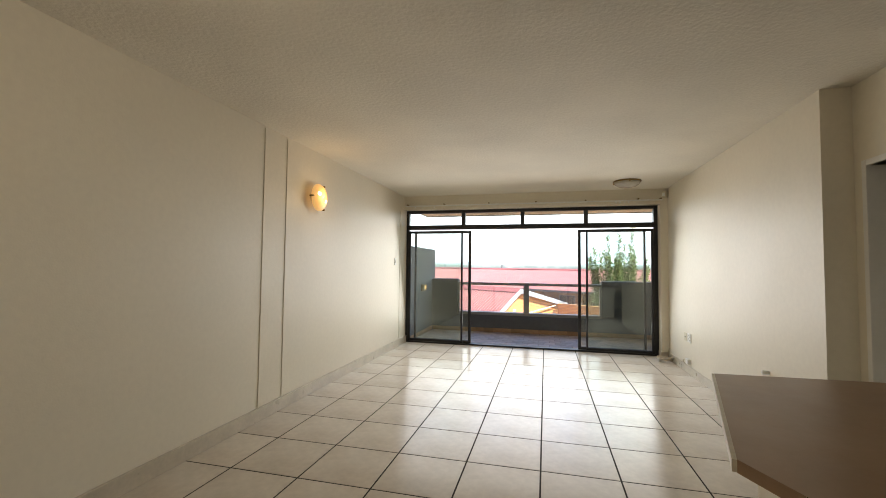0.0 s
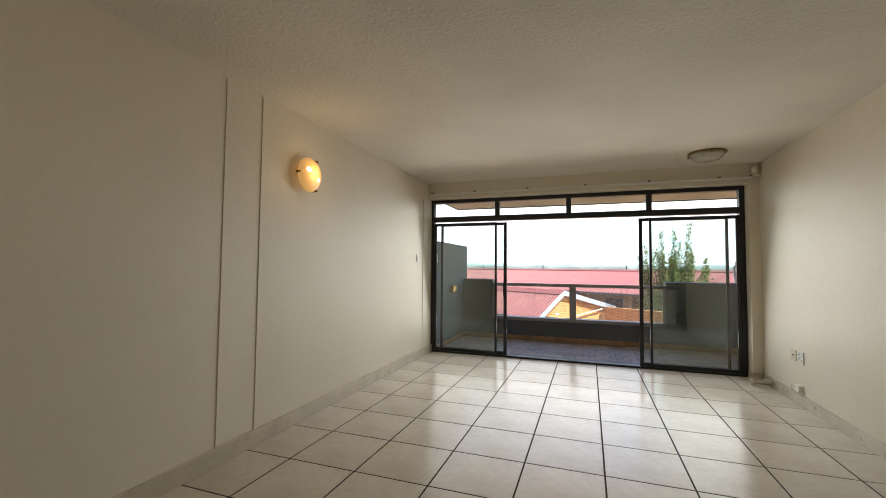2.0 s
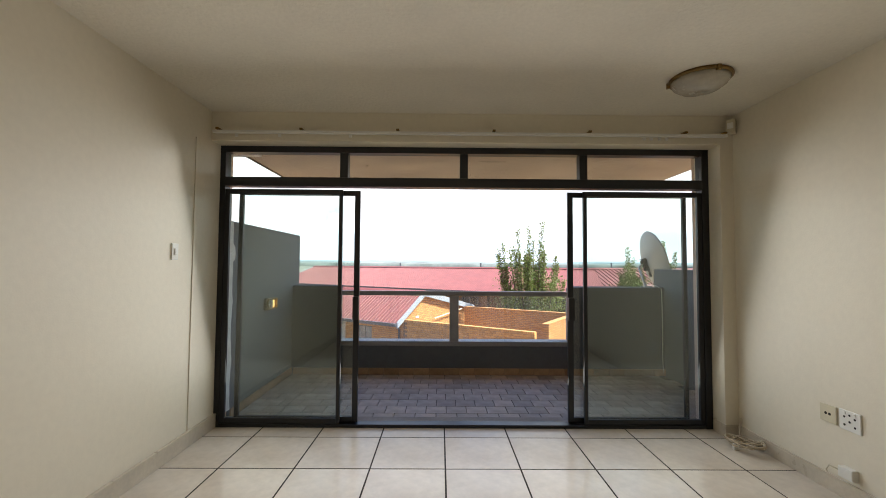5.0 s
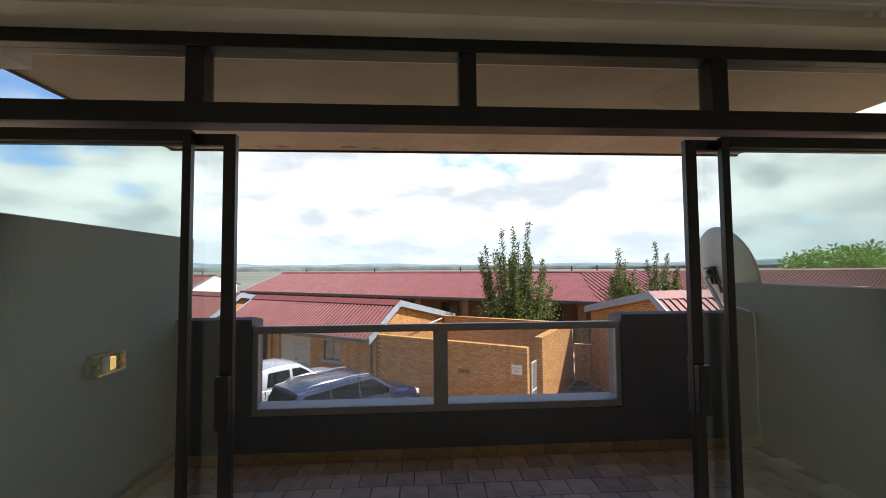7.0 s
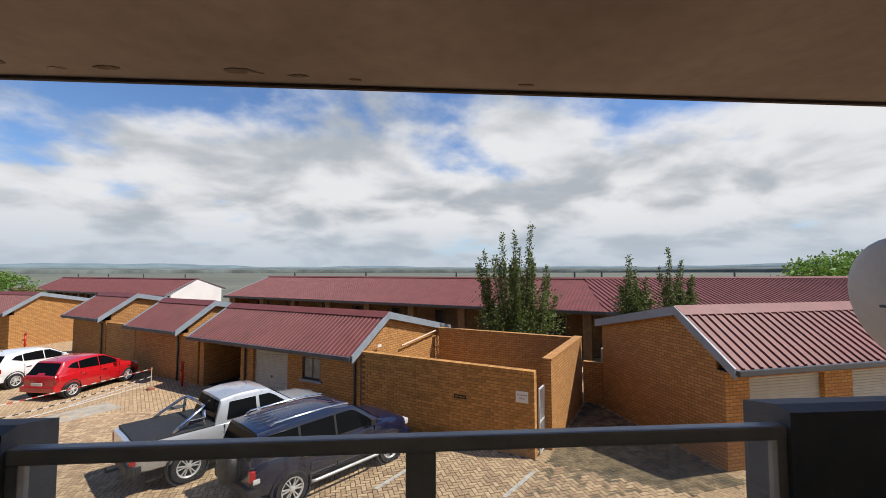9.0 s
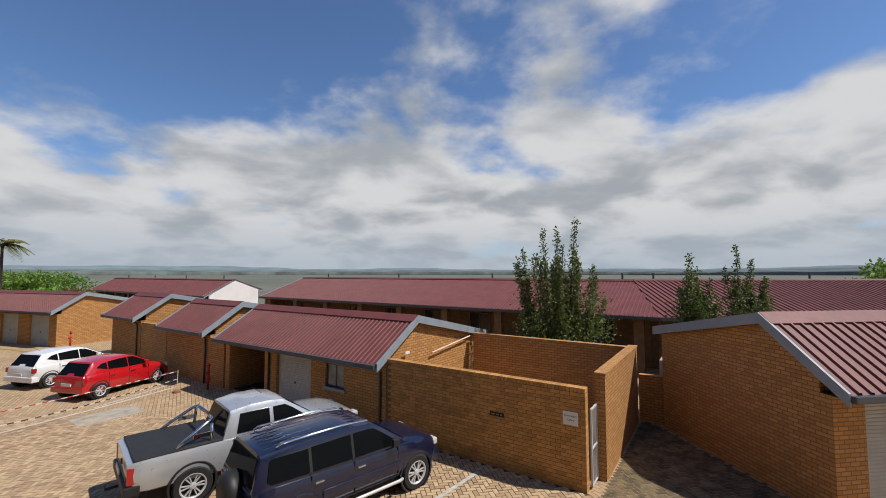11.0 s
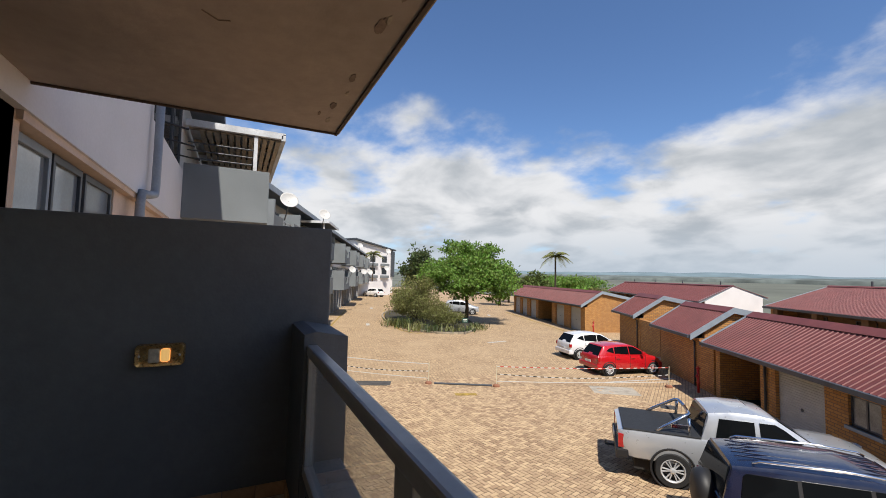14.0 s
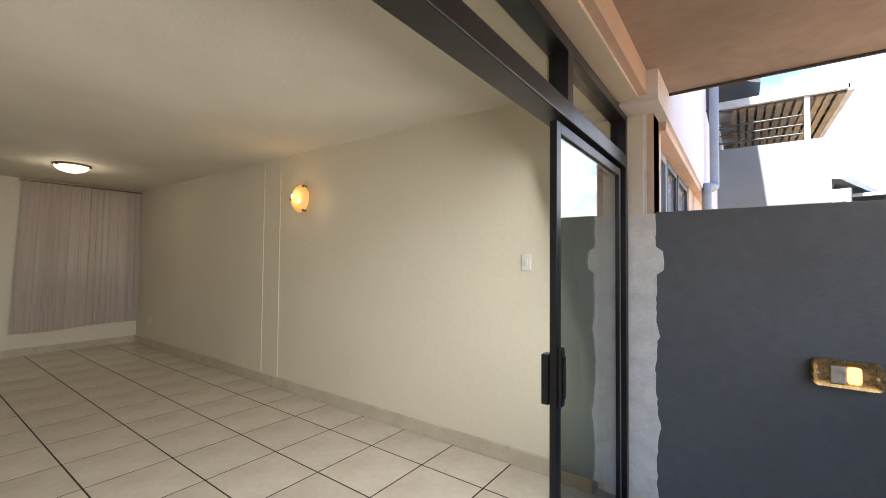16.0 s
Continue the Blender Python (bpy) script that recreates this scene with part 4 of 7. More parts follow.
def rounded_ring(outer, inner, x0, x1):
    bm = bmesh.new()
    rows = [[bm.verts.new((x, a, b)) for a, b in pts] for pts, x in ((outer, x0), (outer, x1 - 0.006), ([(a * 0.97, b * 0.95) for a, b in outer], x1), (inner, x1 - 0.004), (inner, x0))]
    n = len(outer)
    for p, q in zip(rows, rows[1:] + rows[:1]):
        for i in range(n):
            bm.faces.new((p[i], p[(i + 1) % n], q[(i + 1) % n], q[i]))
    bmesh.ops.recalc_face_normals(bm, faces=bm.faces[:])
    return bm


part("base", prism(rounded(0.128, 0.066, 0.022), 0.0, 0.024), BRASS, bl)
part("bezel", rounded_ring(rounded(0.126, 0.064, 0.022), rounded(0.106, 0.046, 0.014), 0.024, 0.058), BRIGHT, bl)
part("reflector", prism(rounded(0.106, 0.046, 0.014), 0.0242, 0.030), BRIGHT, bl)
part("lens", B((0.030, 0.052, -0.060, 0.0, -0.043, 0.043), bevel=0.010), mat("frosted_lens", (0.70, 0.64, 0.50), 0.30, vary=0.2, scale=30), bl)
part("bulb", B((0.030, 0.052, 0.002, 0.052, -0.040, 0.040), bevel=0.014), glow("bulb_glow", (1.0, 0.60, 0.20), 0.45), bl)
for dy in (-0.105, 0.105):
    part("screw", lathe([(0.008, 0), (0.008, 0.004), (0, 0.006)], 8, pose(0.05, dy, 0, 0, 90)), PLATE, bl)

# bare plaster left unpainted beside the door
bm = bmesh.new()
random.seed(12)
zz = [0.06 + 1.73 * i / 60 for i in range(61)]
pl = [bm.verts.new((-0.0215, 0.055, z)) for z in zz]
pr = [bm.verts.new((-0.0215, 0.215 + 0.018 * noise.noise((z * 3.1, 2, 0)) + 0.02 * noise.noise((z * 9, 5, 0)) + 0.008 * noise.noise((z * 40, 7, 0)) + (0.03 if 1.42 < z < 1.58 else 0), z)) for z in zz]
for i in range(60):
    bm.faces.new((pl[i], pr[i], pr[i + 1], pl[i + 1]))
r = bmesh.ops.extrude_face_region(bm, geom=bm.faces[:])
bmesh.ops.translate(bm, verts=[v for v in r["geom"] if isinstance(v, bmesh.types.BMVert)], vec=(-0.01, 0, 0))
tagged(mesh_ob("plaster_patch", bm, PATCH), "ragged strip of bare plaster beside the door frame", "plaster", kind="structure")
struct("balcony_pier", [(-0.24, -0.042, 0.05, 0.2, -0.05, 2.6)], PATCH, "bare plastered pier between door frame and balcony wall", "wall")

# flaking paint and a hairline crack under the slab
FLAKE = mat("flaked_soffit_paint", (0.50, 0.42, 0.33), 0.9, vary=0.2, scale=15)
STAIN = mat("damp_soffit_stain", (0.30, 0.22, 0.17), 0.9, vary=0.2, scale=12)
random.seed(31)
for cx, cy, r_, fm in ((0.30, 1.96, 0.035, STAIN), (0.52, 2.0, 0.02, FLAKE), (0.75, 1.98, 0.03, STAIN), (1.30, 1.97, 0.04, STAIN), (1.36, 1.99, 0.02, FLAKE), (1.55, 2.0, 0.022, STAIN), (0.02, 1.98, 0.03, FLAKE), (0.12, 1.9, 0.018, STAIN), (1.8, 2.02, 0.015, STAIN), (2.6, 2.02, 0.02, STAIN)):
    n_ = 22
    ring_ = [(cx + r_ * 1.7 * math.cos(t) * (1 + 0.5 * noise.noise((cx * 7 + math.cos(t) * 2, math.sin(t) * 2, r_ * 9))), cy + r_ * 0.55 * math.sin(t) * (1 + 0.5 * noise.noise((cx * 3 + math.cos(t) * 2, math.sin(t) * 2, 4)))) for t in [2 * math.pi * k / n_ for k in range(n_)]]
    tagged(mesh_ob("paint_flake", prism(ring_, 2.5965, 2.601, "z"), fm), "patch of flaking stained paint under the slab", "stain", kind="structure")
for pts in ([(1.05, 1.25), (1.0, 1.31), (1.02, 1.36)], [(2.35, 1.05), (2.52, 1.06), (2.66, 1.05)]):
    tagged(mesh_ob("soffit_crack", tube([(x, y, 2.599) for x, y in pts], 0.004, 5), STAIN), "short dark crack under the slab", "crack", kind="structure")

# satellite dish on the parapet
dishm = mat("grey_dish_paint", (0.56, 0.55, 0.52), 0.5, vary=0.06)


def dish(label, m, r=0.42, feed=True):
    th = thing("satellite_dish", label, "satellite dish", "satellite dishes", m)
    prof = [(r * k / 10, 0.16 * r * (k / 10) ** 2 * 1.6) for k in range(11)]
    prof += [(r + 0.008, prof[-1][1] + 0.012)] + [(a, b + 0.006) for a, b in prof[::-1][1:]]
    part("reflector", lathe(prof, 40), dishm, th, smooth=True)
    if feed:
        part("bracket", B((-0.022, 0.022, -0.035, 0.035, -0.08, 0.005), (-0.035, -0.015, -0.12, 0.06, -0.05, 0.008), (0.02, 0.04, -0.12, 0.06, -0.05, 0.008), (-0.06, 0.06, 0.045, 0.06, -0.07, -0.05), bevel=0.004), GUTTER, th)
        part("feed_clamp", B((-0.009, 0.009, -0.22, -0.10, -0.01, 0.020), bevel=0.003), GUTTER, th)
    return th


big = dish("large grey satellite dish seen from behind above the parapet", look((4.93, 2.36, 1.47), (4.93 - 0.964, 2.36 + 0.084, 1.47 - 0.25)), 0.43)
mast = thing("dish_mast", "bent grey steel dish mast fixed to the parapet", "mast")
part("pole", tube([(4.78, 2.02, 1.08), (4.78, 2.10, 1.14), (4.79, 2.20, 1.26), (4.82, 2.35, 1.39), (4.88, 2.362, 1.445)], 0.02, 10), dishm, mast, smooth=True)
part("foot", B((4.73, 4.83, 2.0, 2.06, 1.02, 1.14), bevel=0.005), dishm, mast)
ac = thing("aerial_cable", "thin white aerial cable stapled down the parapet corner", "cable")
part("wire", tube([(4.77, 2.02, 1.16), (4.80, 1.86, 1.15), (4.84, 1.79, 1.11), (4.848, 1.792, 0.6), (4.842, 1.792, 0.25), (4.85, 1.792, 0.0)], 0.005, 6), PLATE, ac, smooth=True)

# ---- the building itself and its neighbours ----
own = thing("apartment_building", "white and grey apartment building with balconies and windows", "apartment building")
part("wall_lower", B((-7.3, -2.62, -0.05, 0.16, G, 2.36), (-2.62, -0.24, -0.05, 0.16, G, 1.0), (-0.34, -0.24, -0.05, 0.16, 1.0, 2.36), (4.58, 14.0, -0.1, 0.14, G, 6.6), (-0.3, 4.6, 0.10, 0.16, G, -0.3)), PEACH, own)
part("wall_upper", B((-7.3, 0.2, 0.0, 0.26, 2.42, 3.6), (-3.9, 0.2, 0.0, 0.26, 3.6, 6.4)), WHITEWALL, own)
part("string_course", B((-7.3, -0.25, -0.02, 0.24, 2.36, 2.42)), PEACH, own)
# second box is an unseen overhang added to keep sun off the balcony
part("roof", B((-7.4, -0.3, -9.0, 0.6, 6.4, 6.55), (-0.3, 14.0, -9.0, 2.4, 6.4, 6.55)), GUTTER, own)
part("rear_wall", B((-7.3, -0.3, -8.4, -8.2, G, 6.4), (6.7, 14.0, -8.5, -8.35, G, 6.4)), PEACH, own)
for x0, x1, fm in ((-0.98, -0.36, TRIM), (-1.66, -1.02, GUTTER), (-2.6, -1.74, GUTTER)):
    w = part("window", B((x0, x1, 0.10, 0.15, 1.0, 1.05), (x0, x1, 0.10, 0.15, 2.28, 2.34), (x0, x0 + 0.045, 0.10, 0.15, 1.05, 2.28), (x1 - 0.045, x1, 0.10, 0.15, 1.05, 2.28), bevel=0.004), fm, own)
    part("pane", B((x0, x1, 0.12, 0.125, 1.0, 2.34)), mat("reflecting_window", (0.25, 0.28, 0.30), 0.06, vary=0.1, spec=1.0), w)
for x0, x1 in ((-5.0, -4.0), (-6.1, -5.1), (-7.2, -6.2)):
    w = part("window", B((x0, x1, 0.15, 0.2, 3.62, 3.68), (x0, x1, 0.15, 0.2, 5.0, 5.06), (x0, x0 + 0.05, 0.15, 0.2, 3.68, 5.0), (x1 - 0.05, x1, 0.15, 0.2, 3.68, 5.0)), GUTTER, own)
    part("pane", B((x0, x1, 0.17, 0.175, 3.62, 5.06)), mat("dark_window_glass", (0.05, 0.055, 0.06), 0.08), w)
    part("casement_stay", tube([(x0 + 0.1, 0.2, 3.9), (x0 - 0.15, 0.55, 3.9)], 0.018, 6), BLACK, w)
part("downpipe", tube([(-3.75, 0.36, 5.9), (-3.75, 0.36, 2.62), (-3.70, 0.36, 2.50), (-3.4, 0.34, 2.44), (-3.25, 0.30, 2.44), (-3.2, 0.3, 2.3), (-3.2, 0.3, G)], 0.055, 10), mat("grey_pvc_pipe", (0.33, 0.36, 0.40), 0.4), own, smooth=True)


def balcony_box(parent, x0, x1, z0, z1, y1=1.98, y0=0.26, m=MIDGREY):
    part("balcony_side", B((x1 - 0.16, x1, y0, y1, z0, z1), bevel=0.006), m, parent)
    part("balcony_side", B((x0, x0 + 0.16, y0, y1, z0, z1), bevel=0.006), m, parent)
    part("balcony_front", B((x0 + 0.16, x1 - 0.16, y1 - 0.16, y1, z0, z1)), m, parent)
    part("balcony_slab", B((x0 + 0.16, x1 - 0.16, y0, y1 - 0.16, z0, z0 + 0.18)), m, parent)


nb = thing("apartment_building", "grey neighbouring flat with upper balcony and slatted awning", "apartment building")
balcony_box(nb, -12.4, -7.3, 2.6, 3.8)
part("wall", B((-20.0, -7.3, -0.2, 0.2, G, 6.4)), WHITEWALL, nb)
SLAT = mat("weathered_awning_slat", (0.42, 0.36, 0.28), 0.7, vary=0.15, scale=5)
WSTEEL = mat("white_steel", (0.66, 0.68, 0.70), 0.4)
part("roof_eave", prism([(0.2, 5.3), (0.98, 5.0), (0.98, 5.16), (0.2, 5.5)], -12.4, -7.2), GUTTER, nb)
part("awning_beam", B((-7.36, -7.26, 0.26, 2.24, 4.62, 4.74), bevel=0.006), WSTEEL, nb)
part("awning_gutter", B((-12.4, -7.26, 2.2, 2.3, 4.58, 4.72), bevel=0.01), WSTEEL, nb)
part("awning_post", B((-7.40, -7.30, 1.62, 1.70, 3.8, 4.62)), WSTEEL, nb)
part("awning_sheet", B((-12.4, -7.26, 0.26, 2.3, 4.742, 4.77)), WSTEEL, nb)
for k in range(12):
    y = 0.5 + k * 0.145
    part("awning_slat", B((-12.3, -7.42, y, y + 0.10, 4.60 - 0.02 * (k % 2), 4.625), bevel=0.003), SLAT, nb)
for k in range(5):
    x = -12.0 + k * 1.1
    part("awning_rafter", B((x, x + 0.06, 0.3, 2.2, 4.63, 4.72)), SLAT, nb)
for z in (3.95, 4.12, 4.3):
    part("burglar_bar", tube([(-7.42, 0.3, z), (-7.42, 1.6, z)], 0.015, 6), GUTTER, nb)

# a curving row of grey three-storey flats
FLATW = mat("weathered_grey_plaster", (0.34, 0.34, 0.34), 0.8, vary=0.12, scale=0.6)
GLASSD = mat("dark_window_glass", (0.05, 0.055, 0.06), 0.08)
for k in range(6):
    m = pose(-16.5 - 12.25 * k, 0.74 + 4.36 * k, G, 0, 0, -19.6)
    u = thing("apartment_building", "grey three storey flat with two walled balconies over garages", "apartment building", "row of grey flats", m)
    part("wall", B((-13.0, 0.6, -7, 0, 0, 8.7)), FLATW, u)
    part("roof", prism([(-7.4, 10.9), (1.0, 8.75), (1.0, 8.98), (-7.4, 11.15)], -13.1, 0.7), GUTTER, u)
    part("fascia", B((-13.1, 0.7, 1.0, 1.06, 8.68, 8.98)), TRIM, u)
    for z0 in (2.85, 5.70):
        part("balcony_side", B((-0.18, 0.0, 0, 2.05, z0, z0 + 2.05), bevel=0.012), MIDGREY, u)
        part("balcony_side", B((-5.0, -4.82, 0, 2.05, z0, z0 + 2.05), bevel=0.012), MIDGREY, u)
        part("balcony_front", B((-1.5, -0.18, 1.85, 2.05, z0, z0 + 1.4), (-4.82, -3.5, 1.85, 2.05, z0, z0 + 1.4), (-3.5, -1.5, 1.85, 2.05, z0, z0 + 0.65)), MIDGREY, u)
        part("balcony_rail", B((-3.5, -1.5, 1.87, 1.93, z0 + 1.28, z0 + 1.35), (-2.53, -2.47, 1.87, 1.93, z0 + 0.65, z0 + 1.28)), RAILGREY, u)
        part("balcony_slab", B((-4.82, -0.18, 0.03, 1.85, z0, z0 + 0.28)), MIDGREY, u)
        part("balcony_opening", B((-4.7, -0.3, 0.0, 0.03, z0 + 0.3, z0 + 2.6)), GLASSD, u)
        for xw in (-7.0, -9.0, -11.0):
            w = part("window", B((xw, xw + 0.07, 0, 0.06, z0 + 1.2, z0 + 2.5), (xw + 1.63, xw + 1.7, 0, 0.06, z0 + 1.2, z0 + 2.5), (xw + 0.07, xw + 1.63, 0, 0.06, z0 + 2.43, z0 + 2.5), (xw + 0.07, xw + 1.63, 0, 0.06, z0 + 1.2, z0 + 1.27), (xw + 0.8, xw + 0.87, 0, 0.06, z0 + 1.27, z0 + 2.43)), GUTTER, u)
            part("pane", B((xw + 0.07, xw + 1.63, 0.01, 0.03, z0 + 1.27, z0 + 2.43)), GLASSD, w)
    part("pale_band", B((-13.0, 0.6, 0.0, 0.05, 5.35, 5.68)), WHITEWALL, u)
    for j, xg in enumerate((-12.4, -9.9, -7.4, -4.9, -2.4)):
        part("garage_door", B((xg, xg + 2.0, 0, 0.04, 0, 2.2), bevel=0.005), mat("brown_door", (0.16, 0.07, 0.04), 0.5) if (k * 2 + j) % 7 == 3 else ROLLER, u)
        part("garage_pier", B((xg - 0.45, xg - 0.05, 0.0, 0.28, 0, 2.84)), FLATW, u)
aw = thing("balcony_awning", "flat white edged awning over an upper balcony", "awning", m=pose(-28.75, 5.10, G, 0, 0, -19.6))
part("roof_sheet", B((-5.0, 0.1, 0.05, 2.3, 8.35, 8.42)), GUTTER, aw)
part("edge", B((-5.0, 0.1, 2.3, 2.36, 8.3, 8.48), (0.1, 0.16, 0.05, 2.36, 8.3, 8.48)), WSTEEL, aw)
part("post", B((-0.14, -0.04, 1.9, 2.0, 7.76, 8.35)), WSTEEL, aw)
for x, y, z, r_ in ((-17.0, 3.35, 4.75, 0.40), (-26.2, 6.6, 5.5, 0.40), (-60.0, 18.2, 5.8, 0.42), (-46.0, 13.6, 1.9, 0.42), (-55.0, 17.5, 1.7, 0.42), (-57.0, 19.0, 1.7, 0.42), (-79.5, 29.4, 6.2, 0.6), (-79.5, 29.2, 2.6, 0.6)):
    d_ = dish("white satellite dish on a bracket by a balcony", pose(x, y, z, 62, 0, 100), r_, False)
    part("arm", tube([(0, 0, 0), (0, -0.35, -0.45), (0, -0.45, -0.9)], 0.03, 6), GUTTER, d_)
hs = thing("house", "white modern house at the end of the yard", "house", m=pose(-90, 29.5, G, 0, 0, -60))
part("wall", prism([(-6.8, 0), (6, 0), (6, 12.1), (-6.8, 10.4)], -10, 0, "y"), WHITEWALL, hs)
part("roof", prism([(-7.3, 10.35), (6.4, 12.17), (6.4, 12.5), (-7.3, 10.65)], -10.3, 0.6, "y"), GUTTER, hs)
part("dark_bay", B((-7.0, -6.0, -3, 0.4, 4.0, 10.2)), GUTTER, hs)
for xw, zw in ((-4.5, 4.6), (-4.5, 7.4), (-0.5, 4.6), (-0.5, 7.4), (3.0, 7.4)):
    part("window", B((xw, xw + 1.7, 0, 0.06, zw, zw + 1.5)), mat("dark_window_glass", (0.05, 0.055, 0.06), 0.08), hs)
    part("balcony_band", B((xw - 0.5, xw + 2.2, 0, 0.5, zw - 0.9, zw - 0.3)), MIDGREY, hs)
bw_ = thing("boundary_wall", "plain white plastered boundary wall", "wall", m=pose(-82, 26.5, G, 0, 0, -60))
part("wall", B((-6, 9, 0, 0.3, 0, 3.0)), WHITEWALL, bw_)

# ---- parked vehicles ----
TYRE = mat("black_rubber_tyre", (0.018, 0.018, 0.019), 0.85, vary=0.1)
ALLOY = mat("silver_alloy", (0.68, 0.69, 0.70), 0.35, metal=0.35, vary=0.05)
CARGLASS = mat("tinted_car_glass", (0.005, 0.006, 0.007), 0.06, vary=0.05, spec=0.07)
PLASTIC = mat("black_trim_plastic", (0.02, 0.02, 0.022), 0.55, vary=0.1)
CHROME = mat("bright_chrome", (0.72, 0.73, 0.75), 0.12, metal=1.0, vary=0.02)
REDLENS = mat("red_tail_lens", (0.42, 0.010, 0.012), 0.12, vary=0.1, coat=0.6)
CLEARLENS = mat("clear_lamp_lens", (0.62, 0.64, 0.66), 0.1, vary=0.1, coat=0.6)
BLUE = mat("dark_blue_car_paint", (0.006, 0.010, 0.034), 0.22, vary=0.04, coat=0.7)
SILVER = mat("silver_car_paint", (0.50, 0.52, 0.545), 0.3, metal=0.4, vary=0.03, coat=1.0)
RED = mat("red_car_paint", (0.50, 0.008, 0.014), 0.3, vary=0.03, coat=1.0)
WHITECAR = mat("white_car_paint", (0.78, 0.78, 0.78), 0.3, vary=0.02, coat=1.0)


def smooth_loft(sections):
    """Closed loft through rings of (x, y, z) points, ends capped."""
    bm = bmesh.new()
    rings = [[bm.verts.new(p) for p in s] for s in sections]
    n = len(rings[0])
    for a, b in zip(rings, rings[1:]):
        for k in range(n):
            bm.faces.new((a[k], a[(k + 1) % n], b[(k + 1) % n], b[k]))
    bm.faces.new(rings[0][::-1]); bm.faces.new(rings[-1])
    bmesh.ops.recalc_face_normals(bm, faces=bm.faces[:])
    return bm


def auto_smooth(ob, angle=38):
    for p in ob.data.polygons:
        p.use_smooth = True
    bm = bmesh.new(); bm.from_mesh(ob.data)
    for e in bm.edges:
        if len(e.link_faces) == 2 and e.calc_face_angle(0) > radians(angle):
            e.smooth = False
    bm.to_mesh(ob.data); bm.free()
    return ob


def interp(tab, x):
    xs = [r[0] for r in tab]
    return [float(np.interp(x, xs, [r[k] for r in tab])) for k in range(1, len(tab[0]))]


def wheel(parent, x, y, r, w, side, name="wheel"):
    out = pose(x, y, r, -90 * side, 0, 0)        # local +z points outwards
    wl = part(name, lathe([(r * 0.60, -w / 2), (r * 0.93, -w / 2), (r, -w * 0.33), (r, w * 0.33), (r * 0.93, w / 2), (r * 0.66, w / 2), (r * 0.62, w * 0.36), (r * 0.60, -w * 0.3)], 32, out, False), TYRE, parent, "black rubber tyre on an alloy rim", True)
    auto_smooth(wl)
    part("rim_ring", lathe([(r * 0.67, w * 0.5), (r * 0.64, w * 0.5 + 0.006), (r * 0.60, w * 0.46), (r * 0.58, w * 0.36)], 28, out, False), ALLOY, wl, "", True)
    part("rim", lathe([(r * 0.60, w * 0.38), (r * 0.56, w * 0.30), (r * 0.54, w * 0.05), (0.0, w * 0.05)], 28, out, False), mat("dark_rim_well", (0.10, 0.10, 0.11), 0.4, metal=0.6), wl)
    sp = bmesh.new()
    for k in range(12):
        t = B((r * 0.10, r * 0.60, -r * 0.032, r * 0.032, w * 0.28, w * 0.44), bevel=0.005, m=out @ Matrix.Rotation((k // 2) * math.pi / 3 + (0.17 if k % 2 else -0.17), 4, "Z"))
        me = bpy.data.meshes.new("spoke"); t.to_mesh(me); t.free(); sp.from_mesh(me); bpy.data.meshes.remove(me)
    part("spokes", sp, ALLOY, wl)
    part("hub", lathe([(r * 0.17, w * 0.3), (r * 0.17, w * 0.48), (r * 0.08, w * 0.53), (0, w * 0.53)], 16, out), ALLOY, wl)
    return wl


